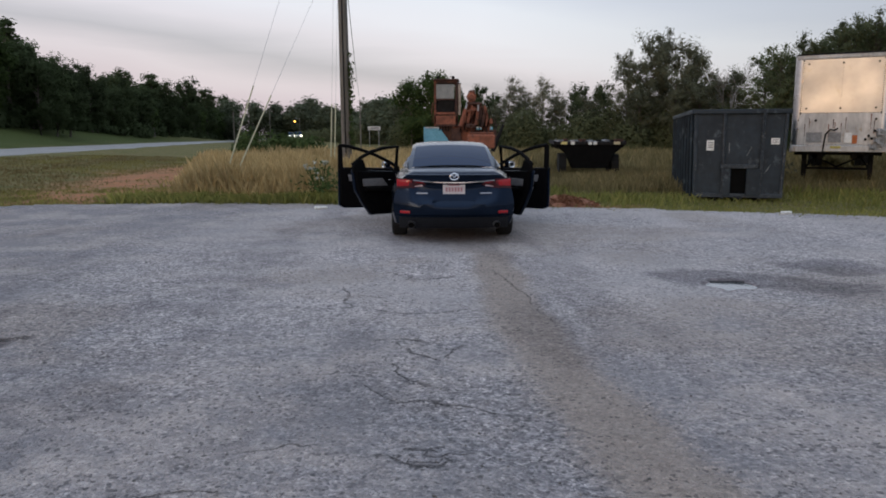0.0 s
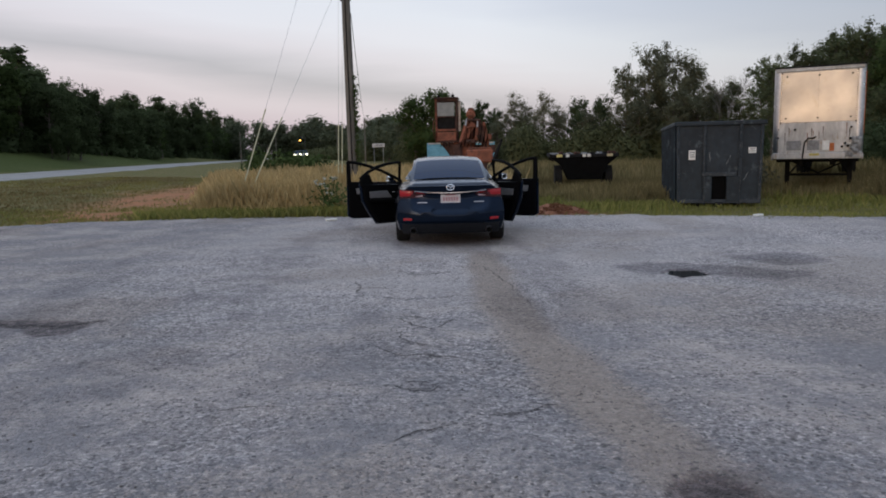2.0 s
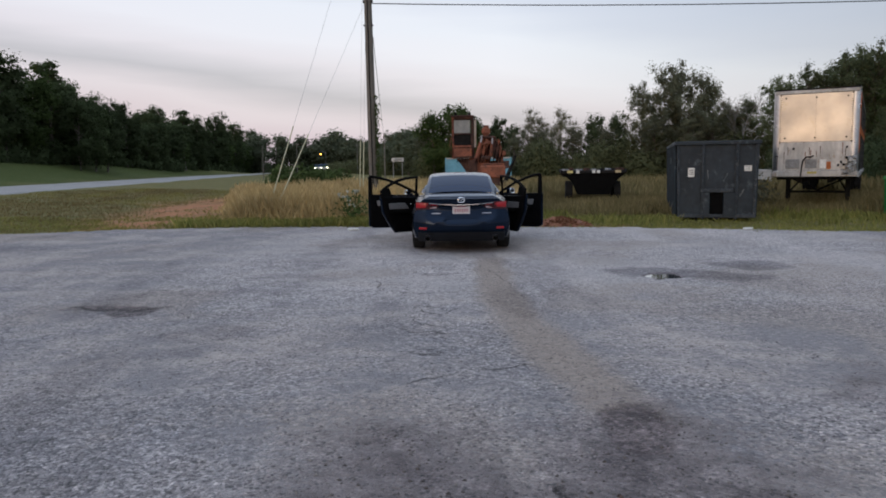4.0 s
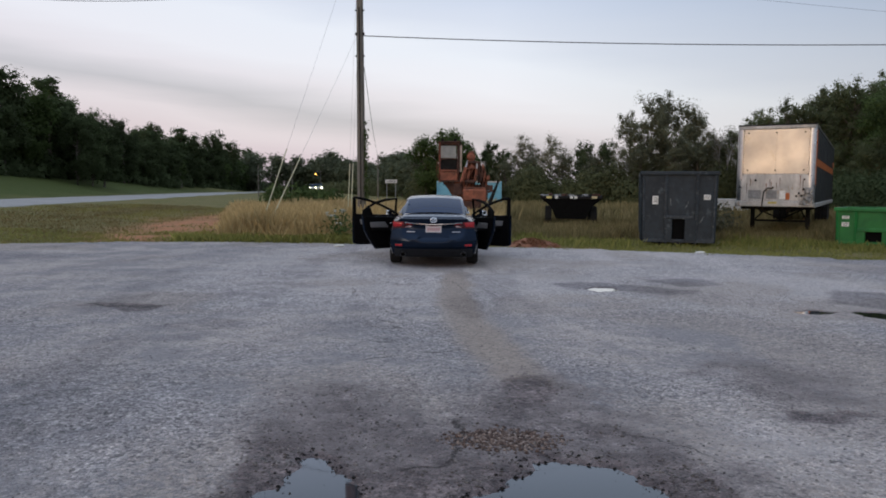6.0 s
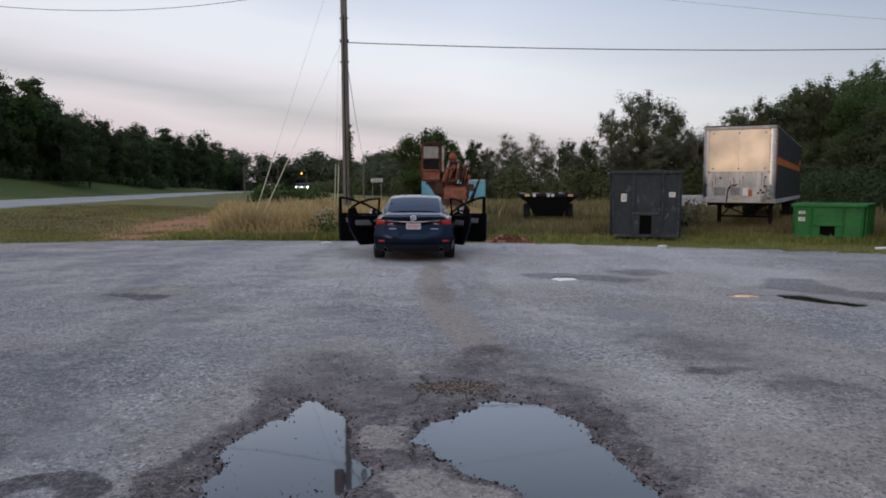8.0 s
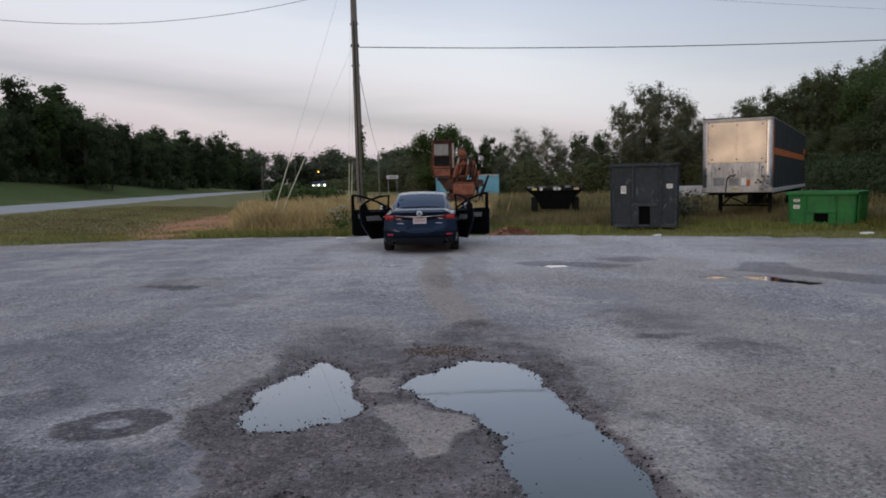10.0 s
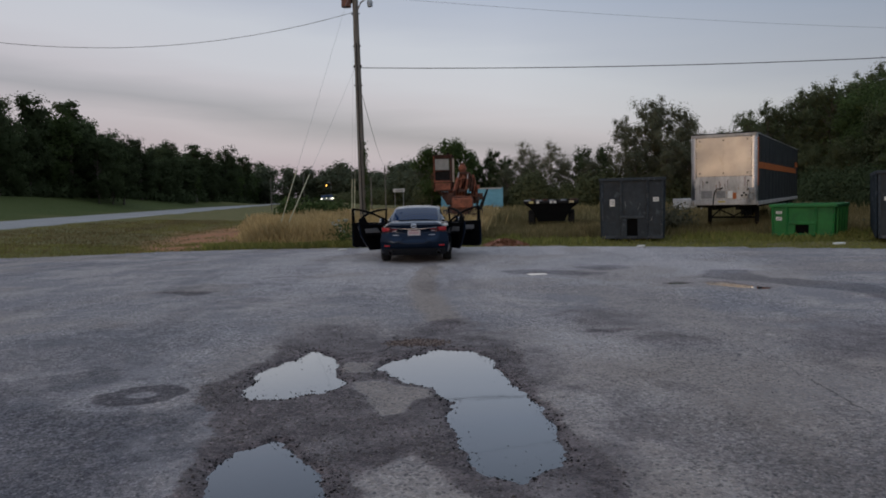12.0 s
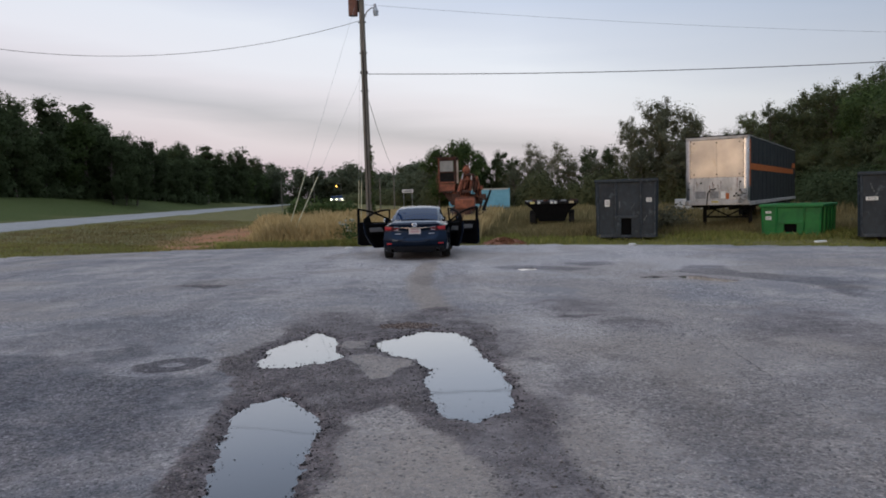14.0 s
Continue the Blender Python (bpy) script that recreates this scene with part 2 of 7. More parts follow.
LEAF_YELLOW = leafy("leaf_yellowing", (0.150, 0.152, 0.100), (0.185, 0.178, 0.118), (0.225, 0.208, 0.142), 0.3)
# paler version of the dark leaf green, with distance haze put into the colour
LEAF_FAR_HAZE = leafy("leaf_far_haze", (0.093, 0.111, 0.069), (0.111, 0.129, 0.081), (0.128, 0.144, 0.093), 0.5)
GRASS_GREEN = leafy("grass_green", (0.164, 0.178, 0.053), (0.233, 0.236, 0.069), (0.320, 0.286, 0.102))
GRASS_OLIVE = leafy("grass_olive", (0.160, 0.150, 0.048), (0.205, 0.180, 0.060), (0.270, 0.215, 0.082))
GRASS_DULL = leafy("grass_dull", (0.172, 0.148, 0.068), (0.238, 0.196, 0.095), (0.330, 0.265, 0.138))
GRASS_TAN = leafy("grass_dry", (0.355, 0.266, 0.125), (0.480, 0.364, 0.178), (0.610, 0.468, 0.245))
GRASS_BROWN = leafy("grass_brown", (0.145, 0.118, 0.054), (0.180, 0.142, 0.066), (0.225, 0.172, 0.084))
BARK = surface("bark", (0.13, 0.11, 0.09), (0.07, 0.06, 0.05), rough=0.9, scale=3, fine=30, bump=0.6)
POLE_WOOD = surface("weathered_pole", (0.20, 0.18, 0.155), (0.11, 0.10, 0.085), rough=0.9, scale=5, fine=70, bump=0.5, stretch=(4, 4, 0.25))
WIRE = plain("cable_black", (0.02, 0.02, 0.022), 0.6)
GALV = surface("galvanised", (0.42, 0.43, 0.44), (0.3, 0.3, 0.31), rough=0.45, metal=0.8, scale=10, bump=0.03)
GUARD = surface("guy_guard_plastic", (0.50, 0.49, 0.33), (0.42, 0.41, 0.28), rough=0.5, scale=3)
RUST = surface("rusted_orange", (0.235, 0.078, 0.042), (0.105, 0.044, 0.030), rough=0.85, scale=2.2, fine=50, bump=0.4, wear=(0.060, 0.034, 0.027), wear_at=0.56)
RUST_LT = surface("faded_orange_paint", (0.31, 0.108, 0.062), (0.18, 0.068, 0.042), rough=0.8, scale=3.5, fine=60, bump=0.3, wear=(0.12, 0.055, 0.04), wear_at=0.57)
RUST_DK = surface("dark_rust", (0.105, 0.050, 0.035), (0.046, 0.027, 0.023), rough=0.9, scale=4, fine=60, bump=0.4)
DUMP = surface("dumpster_slate", (0.018, 0.030, 0.041), (0.008, 0.014, 0.020), rough=0.55, scale=1.1, fine=7, bump=0.45, wear=(0.075, 0.092, 0.104), wear_at=0.60)
DUMP_EDGE = surface("worn_slate_edge", (0.044, 0.054, 0.064), (0.018, 0.024, 0.030), rough=0.6, scale=5, fine=40, bump=0.2, wear=(0.17, 0.17, 0.165), wear_at=0.62)
DUMP_GREEN = surface("dumpster_green", (0.016, 0.175, 0.037), (0.011, 0.115, 0.028), rough=0.5, scale=2.5, fine=60, bump=0.12, wear=(0.10, 0.10, 0.06), wear_at=0.66)
# near-black paint that stands for shade in hollows and under the flatbed
SHADE_BLACK = surface("shade_black", (0.006, 0.006, 0.006), (0.004, 0.004, 0.004), rough=0.9, scale=5, spec=0.05)
BLACK_STEEL = surface("black_steel", (0.018, 0.018, 0.018), (0.011, 0.010, 0.010), rough=0.75, scale=4, fine=50, bump=0.25, wear=(0.05, 0.033, 0.025), wear_at=0.68, spec=0.15)
WHITE_STICKER = surface("white_label", (0.75, 0.75, 0.72), (0.6, 0.6, 0.57), rough=0.5, scale=9, bump=0)
SCRAPE = surface("bare_scraped_steel", (0.30, 0.31, 0.31), (0.18, 0.185, 0.19), rough=0.6, scale=20, bump=0.1)
BAR_DARK = plain("print_dark", (0.08, 0.08, 0.09), 0.6)
ALU = surface("aluminium_sheet", (0.40, 0.388, 0.372), (0.31, 0.305, 0.298), rough=0.36, metal=1.0, scale=0.55, fine=0.9, bump=0.5, rough_var=0.16, wear=(0.33, 0.315, 0.268), wear_at=0.60)
ALU_DIRTY = surface("scuffed_aluminium", (0.52, 0.515, 0.505), (0.36, 0.355, 0.345), rough=0.55, metal=0.40, scale=1.3, fine=5, bump=0.10, wear=(0.27, 0.20, 0.13), wear_at=0.62, stretch=(1.6, 1.6, 0.55))
ALU_BRIGHT = surface("bright_trim", (0.75, 0.75, 0.76), (0.6, 0.6, 0.6), rough=0.3, metal=1.0, scale=5, bump=0.02)
TRAILER_GREY = surface("trailer_side_grey", (0.020, 0.025, 0.028), (0.016, 0.019, 0.022), rough=0.6, scale=1.5, fine=20, bump=0.06)
TRAILER_ORANGE = surface("trailer_orange", (0.46, 0.125, 0.03), (0.36, 0.10, 0.028), rough=0.55, scale=4, bump=0.04)
BLUE_BOX = surface("pale_blue_paint", (0.17, 0.42, 0.55), (0.13, 0.34, 0.46), rough=0.6, scale=0.8, fine=10, bump=0.05, wear=(0.2, 0.3, 0.34), wear_at=0.68)
CAR_PAINT = surface("midnight_blue_paint", (0.0046, 0.0125, 0.0290), (0.0056, 0.0145, 0.0330), rough=0.20, metal=0.75, scale=8, fine=700, bump=0.01, rough_var=0.02, coat=0.16, spec=0.3)
CAR_BLACK = surface("black_plastic", (0.004, 0.004, 0.0045), (0.003, 0.003, 0.003), rough=0.7, scale=12, bump=0.05, spec=0.06)
CAR_TRIM = surface("black_door_trim", (0.0035, 0.0035, 0.004), (0.0025, 0.0025, 0.003), rough=0.8, scale=15, bump=0.05, spec=0.05)
CAR_GREY = surface("light_grey_insert", (0.16, 0.16, 0.165), (0.13, 0.13, 0.135), rough=0.7, scale=18, bump=0.05)
CAR_GLASS = plain("tinted_glass", (0.001, 0.016, 0.054), 0.04, 0.0, spec=0.09)
CHROME = plain("chrome", (0.80, 0.80, 0.82), 0.12, 1.0)
TAIL_RED = plain("red_lens", (0.33, 0.008, 0.014), 0.15, coat=0.3)
TAIL_DARK = plain("smoked_red_lens", (0.050, 0.004, 0.006), 0.12, coat=0.3)
TAIL_CLEAR = plain("clear_lens", (0.46, 0.34, 0.36), 0.15, coat=0.3)
RUBBER = surface("tyre_rubber", (0.014, 0.014, 0.014), (0.009, 0.009, 0.009), rough=0.9, scale=20, fine=90, bump=0.3)
RIM = plain("alloy_rim", (0.38, 0.38, 0.40), 0.35, 0.9)
PLATE_WHITE = surface("plate_white", (0.56, 0.54, 0.55), (0.50, 0.47, 0.48), rough=0.4, scale=20, bump=0)
PLATE_RED = plain("plate_print", (0.36, 0.19, 0.21), 0.5)
MIRROR = plain("mirror_glass", (0.9, 0.9, 0.9), 0.03, 1.0)
LAMP_GLASS = plain("lamp_glass", (0.35, 0.40, 0.45), 0.2)
HEADLIGHT = plain("headlight_glow", (1.0, 0.88, 0.62), 0.3, emit=9.0)
AMBER = plain("amber_signal_glow", (1.0, 0.50, 0.08), 0.3, emit=6.0)
SIGN_WHITE = surface("sign_white", (0.55, 0.55, 0.55), (0.42, 0.42, 0.42), rough=0.5, scale=2, bump=0)
CAR_WHITE = surface("far_car_white", (0.7, 0.7, 0.7), (0.6, 0.6, 0.6), rough=0.4, scale=3, bump=0)
STONE_A = leafy("loose_stone", (0.10, 0.095, 0.095), (0.20, 0.19, 0.185), (0.36, 0.34, 0.33), through_light=0.0)
STONE_RED = leafy("loose_stone_reddish", (0.060, 0.044, 0.040), (0.150, 0.108, 0.092), (0.30, 0.245, 0.215), through_light=0.0)
STONE_WET = leafy("wet_stone", (0.075, 0.068, 0.066), (0.135, 0.122, 0.116), (0.27, 0.248, 0.235), through_light=0.0)
STONE_BLACK = leafy("black_wet_stone", (0.012, 0.012, 0.012), (0.022, 0.021, 0.021), (0.045, 0.042, 0.040), through_light=0.0)
CLAY = surface("red_clay", (0.30, 0.13, 0.075), (0.20, 0.09, 0.055), rough=0.95, scale=3, fine=40, bump=0.8)


def water_material():
    """Muddy still water: dark body, gloss that grows towards the grazing view."""
    m, nt, p = mat_base("puddle_water")
    N, L = nt.nodes, nt.links
    p.inputs["Base Color"].default_value = (0.030, 0.034, 0.040, 1)
    p.inputs["Roughness"].default_value = 0.5
    p.inputs["Specular IOR Level"].default_value = 0.0
    n = N.new("ShaderNodeTexNoise")
    n.inputs["Scale"].default_value = 7
    tc = N.new("ShaderNodeTexCoord")
    L.new(tc.outputs["Object"], n.inputs["Vector"])
    b = N.new("ShaderNodeBump")
    b.inputs["Strength"].default_value, b.inputs["Distance"].default_value = 0.02, 0.01
    L.new(n.outputs["Fac"], b.inputs["Height"])
    gloss = N.new("ShaderNodeBsdfGlossy")
    gloss.inputs["Roughness"].default_value = 0.03
    L.new(b.outputs[0], gloss.inputs["Normal"])
    lw = N.new("ShaderNodeLayerWeight")
    lw.inputs["Blend"].default_value = 0.5
    mr = N.new("ShaderNodeMapRange")
    mr.interpolation_type = "SMOOTHSTEP"
    mr.inputs["From Min"].default_value, mr.inputs["From Max"].default_value = 0.46, 0.98
    mr.inputs["To Min"].default_value, mr.inputs["To Max"].default_value = 0.06, 0.98
    L.new(lw.outputs["Facing"], mr.inputs["Value"])
    mix = N.new("ShaderNodeMixShader")
    L.new(mr.outputs[0], mix.inputs["Fac"])
    L.new(p.outputs[0], mix.inputs[1])
    L.new(gloss.outputs[0], mix.inputs[2])
    L.new(mix.outputs[0], N["Material Output"].inputs["Surface"])
    return m


WATER = water_material()


def lot_material():
    """Old chip-seal: stone chips in grey binder, sandy tracks, damp and dark patches by the mesh's own attributes."""
    m, nt, p = mat_base("gravel_chip_seal")
    N, L = nt.nodes, nt.links

    def node(kind, **kw):
        n = N.new(kind)
        for k, v in kw.items():
            n.inputs[k].default_value = v
        return n

    def mixc(f, a, b, mode="MIX"):
        n = N.new("ShaderNodeMix")
        n.data_type, n.blend_type = "RGBA", mode
        for s, v in (("Factor", f), ("A", a), ("B", b)):
            if isinstance(v, (int, float, tuple)):
                n.inputs[s].default_value = v
            else:
                L.new(v, n.inputs[s])
        return n.outputs["Result"]

    def mapr(v, a, b, c=0.0, d=1.0):
        n = node("ShaderNodeMapRange", **{"From Min": a, "From Max": b, "To Min": c, "To Max": d})
        L.new(v, n.inputs["Value"])
        return n.outputs[0]

    def attr(name):
        n = N.new("ShaderNodeAttribute")
        n.attribute_name = name
        return n.outputs["Fac"]

    tc = N.new("ShaderNodeTexCoord")
    pos = tc.outputs["Object"]
    chip = node("ShaderNodeTexVoronoi", Scale=62.0)
    chip2 = node("ShaderNodeTexVoronoi", Scale=48.0)
    big = node("ShaderNodeTexNoise", Scale=1.15, Detail=5.0, Roughness=0.6)
    mid = node("ShaderNodeTexNoise", Scale=2.6, Detail=6.0, Roughness=0.65)
    fine = node("ShaderNodeTexNoise", Scale=22.0, Detail=4.0, Roughness=0.7)
    for n in (chip, chip2, big, mid, fine):
        L.new(pos, n.inputs["Vector"])
    sep = N.new("ShaderNodeSeparateColor")
    L.new(chip.outputs["Color"], sep.inputs[0])
    sep2 = N.new("ShaderNodeSeparateColor")
    L.new(chip2.outputs["Color"], sep2.inputs[0])
    def calc(op, *vals):
        n = N.new("ShaderNodeMath")
        n.operation = op
        for k, v in enumerate(vals):
            if isinstance(v, (int, float)):
                n.inputs[k].default_value = v
            else:
                L.new(v, n.inputs[k])
        return n.outputs[0]

    lump = node("ShaderNodeTexNoise", Scale=11.0, Detail=5.0, Roughness=0.75)
    grit = node("ShaderNodeTexNoise", Scale=75.0, Detail=3.0, Roughness=0.8)
    tan = node("ShaderNodeTexNoise", Scale=0.8, Detail=7.0, Roughness=0.72)
    for n in (lump, grit, tan):
        L.new(pos, n.inputs["Vector"])
    # ragged(v): an even attribute broken up into speckle at its edges
    rag = calc("MULTIPLY_ADD", fine.outputs["Fac"], 0.9, calc("MULTIPLY_ADD", lump.outputs["Fac"], 0.7, -0.8))

    def ragged(name, a=0.38, b=0.62, top=1.0):
        return mapr(calc("ADD", attr(name), rag), a, b, 0.0, top)

    tan_f = mapr(calc("ADD", tan.outputs["Fac"], calc("MULTIPLY", rag, 0.25)), 0.42, 0.58)
    sand_f, dark_f, mud_f, wet = ragged("sand", 0.2, 0.85, 0.92), ragged("dark", 0.25, 0.85), ragged("mud", 0.25, 0.75), ragged("wet", 0.36, 0.60)
    col = mixc(tan_f, (0.275, 0.262, 0.270, 1), (0.482, 0.430, 0.405, 1))
    patch = node("ShaderNodeTexNoise", Scale=0.42, Detail=5.0, Roughness=0.62)
    L.new(pos, patch.inputs["Vector"])
    rough_f = mapr(calc("ADD", patch.outputs["Fac"], calc("MULTIPLY", rag, 0.14)), 0.42, 0.58)
    col = mixc(calc("MULTIPLY", rough_f, 0.62), col, (0.236, 0.233, 0.248, 1))
    col = mixc(mapr(mid.outputs["Fac"], 0.45, 0.65, 0.0, 0.40), col, (0.228, 0.216, 0.222, 1))
    # dusty tone; the far lot's grazing sky sheen is painted in with it
    col = mixc(ragged("dust_sheen", 0.2, 0.9, 0.8), col, (0.530, 0.492, 0.482, 1))
    col = mixc(sand_f, col, (0.335, 0.284, 0.248, 1))
    col = mixc(dark_f, col, (0.47, 0.475, 0.505, 1), "MULTIPLY")
    col = mixc(mud_f, col, mixc(mapr(mid.outputs["Fac"], 0.42, 0.60), (0.160, 0.138, 0.139, 1), (0.240, 0.212, 0.209, 1)))
    # stone chips: each its own tone, buried where sand or mud lies over them
    tone = N.new("ShaderNodeValToRGB")
    e = tone.color_ramp.elements
    e[0].color, e[1].color = (0.22, 0.22, 0.23, 1), (0.90, 0.88, 0.87, 1)
    e.new(0.22).color = (0.40, 0.40, 0.41, 1)
    e.new(0.60).color = (0.52, 0.515, 0.515, 1)
    e.new(0.88).color = (0.63, 0.625, 0.62, 1)
    L.new(sep.outputs[0], tone.inputs[0])
    bury = calc("MAXIMUM", calc("MULTIPLY", sand_f, 0.8), mapr(rough_f, 0.0, 1.0, 0.78, 0.12))
    bury = calc("MULTIPLY", bury, mapr(dark_f, 0.0, 1.0, 1.0, 0.25))
    chips = mixc(bury, tone.outputs[0], (0.5, 0.5, 0.5, 1))
    clod = node("ShaderNodeTexVoronoi", Scale=26.0, Randomness=1.0)
    L.new(pos, clod.inputs["Vector"])
    sep3 = N.new("ShaderNodeSeparateColor")
    L.new(clod.outputs["Color"], sep3.inputs[0])
    shade = calc("MULTIPLY", mapr(sep3.outputs[0], 0.0, 1.0, 0.78, 1.22), mapr(fine.outputs["Fac"], 0.32, 0.68, 0.80, 1.22))
    shade = calc("MULTIPLY", shade, calc("MULTIPLY", mapr(lump.outputs["Fac"], 0.36, 0.64, 0.80, 1.20), mapr(mid.outputs["Fac"], 0.36, 0.64, 0.88, 1.13)))
    double = N.new("ShaderNodeVectorMath")
    double.operation = "SCALE"
    double.inputs["Scale"].default_value = 2.0
    L.new(chips, double.inputs[0])
    col = mixc(1.0, col, double.outputs[0], "MULTIPLY")
    rough_tone = N.new("ShaderNodeVectorMath")
    rough_tone.operation = "SCALE"
    L.new(col, rough_tone.inputs[0])
    L.new(calc("ADD", 1.0, calc("MULTIPLY", calc("SUBTRACT", shade, 1.0), calc("SUBTRACT", 1.15, bury))), rough_tone.inputs["Scale"])
    col = rough_tone.outputs[0]
    # dark pits, shadow flecks of the gravel bumps painted in, and pale grit
    col = mixc(mapr(calc("ADD", sep2.outputs[1], calc("MULTIPLY", calc("SUBTRACT", tan.outputs["Fac"], 0.5), 0.5)), 0.93, 0.96, 0.0, 0.6), col, (0.055, 0.055, 0.060, 1))
    col = mixc(mapr(lump.outputs["Fac"], 0.56, 0.72, 0.0, 0.5), col, (0.095, 0.095, 0.103, 1))
    col = mixc(mapr(grit.outputs["Fac"], 0.60, 0.75, 0.0, 0.45), col, (0.40, 0.395, 0.40, 1))
    # cracks, ragged in width
    line = calc("ADD", calc("ABSOLUTE", calc("ADD", attr("crack"), calc("MULTIPLY_ADD", fine.outputs["Fac"], 5.0, -2.5))), calc("MULTIPLY_ADD", lump.outputs["Fac"], 5.0, -2.5))
    line = calc("ADD", line, calc("MULTIPLY_ADD", grit.outputs["Fac"], 2.4, -1.2))
    broken = calc("MULTIPLY", mapr(lump.outputs["Fac"], 0.38, 0.52, 0.24, 1.0), mapr(mid.outputs["Fac"], 0.36, 0.50, 0.38, 1.0))
    crack_f = calc("MULTIPLY", calc("MULTIPLY", mapr(line, 1.0, -0.2), attr("crack_near")), broken)
    col = mixc(crack_f, col, (0.026, 0.025, 0.026, 1))
    col = mixc(wet, col, mixc(mapr(lump.outputs["Fac"], 0.35, 0.62), (0.38, 0.352, 0.362, 1), (0.82, 0.755, 0.755, 1)), "MULTIPLY")
    L.new(col, p.inputs["Base Color"])
    L.new(mapr(wet, 0.0, 1.0, 0.95, 0.62), p.inputs["Roughness"])
    p.inputs["Specular IOR Level"].default_value = 0.25
    h = N.new("ShaderNodeMath")
    h.operation = "MULTIPLY_ADD"
    h.inputs[1].default_value = -0.7
    L.new(chip.outputs["Distance"], h.inputs[0])
    L.new(fine.outputs["Fac"], h.inputs[2])
    bp = node("ShaderNodeBump", Strength=1.0, Distance=0.026)
    L.new(calc("MULTIPLY_ADD", crack_f, -1.2, h.outputs[0]), bp.inputs["Height"])
    L.new(bp.outputs[0], p.inputs["Normal"])
    return m


def ground_material():
    m, nt, p = mat_base("rough_grass_and_earth")
    N, L = nt.nodes, nt.links

    def noise_of(s, d=5.0):
        n = N.new("ShaderNodeTexNoise")
        n.inputs["Scale"].default_value, n.inputs["Detail"].default_value, n.inputs["Roughness"].default_value = s, d, 0.65
        L.new(tc.outputs["Object"], n.inputs["Vector"])
        return n.outputs["Fac"]

    def mapr(v, a, b, c=0.0, d=1.0):
        n = N.new("ShaderNodeMapRange")
        for k, val in (("From Min", a), ("From Max", b), ("To Min", c), ("To Max", d)):
            n.inputs[k].default_value = val
        L.new(v, n.inputs["Value"])
        return n.outputs[0]

    def mixc(f, a, b):
        n = N.new("ShaderNodeMix")
        n.data_type = "RGBA"
        for s, v in (("Factor", f), ("A", a), ("B", b)):
            if isinstance(v, (int, float, tuple)):
                n.inputs[s].default_value = v
            else:
                L.new(v, n.inputs[s])
        return n.outputs["Result"]

    def attr(name):
        n = N.new("ShaderNodeAttribute")
        n.attribute_name = name
        return n.outputs["Fac"]

    tc = N.new("ShaderNodeTexCoord")
    a, b, c = noise_of(0.35), noise_of(2.5), noise_of(18.0)
    col = mixc(mapr(a, 0.4, 0.6), (0.13, 0.122, 0.042, 1), (0.18, 0.145, 0.062, 1))
    col = mixc(mapr(b, 0.45, 0.65, 0, 0.7), col, (0.082, 0.092, 0.028, 1))
    lawn = mixc(mapr(b, 0.4, 0.6), (0.052, 0.077, 0.018, 1), (0.074, 0.090, 0.026, 1))
    col = mixc(attr("lawn"), col, lawn)
    clay = mixc(mapr(b, 0.4, 0.6), (0.43, 0.175, 0.090, 1), (0.31, 0.160, 0.088, 1))
    col = mixc(attr("clay"), col, clay)
    col = mixc(mapr(c, 0.45, 0.75, 0, 0.5), col, (0.06, 0.06, 0.03, 1))
    L.new(col, p.inputs["Base Color"])
    p.inputs["Roughness"].default_value = 0.95
    p.inputs["Specular IOR Level"].default_value = 0.15
    bp = N.new("ShaderNodeBump")
    bp.inputs["Strength"].default_value, bp.inputs["Distance"].default_value = 0.6, 0.06
    L.new(c, bp.inputs["Height"])
    L.new(bp.outputs[0], p.inputs["Normal"])
    return m


LOT, GROUND = lot_material(), ground_material()
ROAD = surface("road_asphalt", (0.285, 0.278, 0.272), (0.235, 0.230, 0.226), rough=0.85, scale=0.3, fine=8, bump=0.1)

# ---- ground, lot, road, water ----
ROAD_N = Vector((math.cos(radians(13)), math.sin(radians(13))))     # across the road
ROAD_D = Vector((-math.sin(radians(13)), math.cos(radians(13))))    # along it
ROAD_NEAR, ROAD_WIDE = 21.5, 10.0


def beyond_road(x, y):
    return -(ROAD_N.x * x + ROAD_N.y * y) - ROAD_NEAR


def land(x, y):
    """Height of the land outside the lot."""
    d = beyond_road(np.asarray(x, float), np.asarray(y, float))
    z = np.interp(d, [-21, -12, -3, 0, 10, 12, 21, 45, 200, 900], [-0.03, -0.22, 0.0, 0.20, 0.24, 0.30, 2.9, 4.2, 6.5, 7.5])
    z = z - 0.08 * smooth(0.2, 1.6, np.asarray(y) - lot_edge(x)) * smooth(-9, -13, d)
    z = z + 1.0 * np.exp(-((np.asarray(x) + 36.5) / 7) ** 2 - ((np.asarray(y) - 147) / 16) ** 2)      # the side road climbs to the junction
    return z + 0.04 * (fbm(np.asarray(x) * 0.4, np.asarray(y) * 0.4, 5) - 0.5) * 2


def lot_edge(x):
    x = np.asarray(x, float)
    return np.interp(x, [-30, -15, -12, -8, -4, 1, 5, 8, 11, 13, 30], [7.0, 14.0, 15.3, 16.7, 16.8, 15.8, 15.0, 14.2, 12.9, 11.5, 4.0])


def stretches(parts):
    out = [np.arange(a, b, s) for a, b, s in parts]
    return np.concatenate(out + [[parts[-1][1]]])


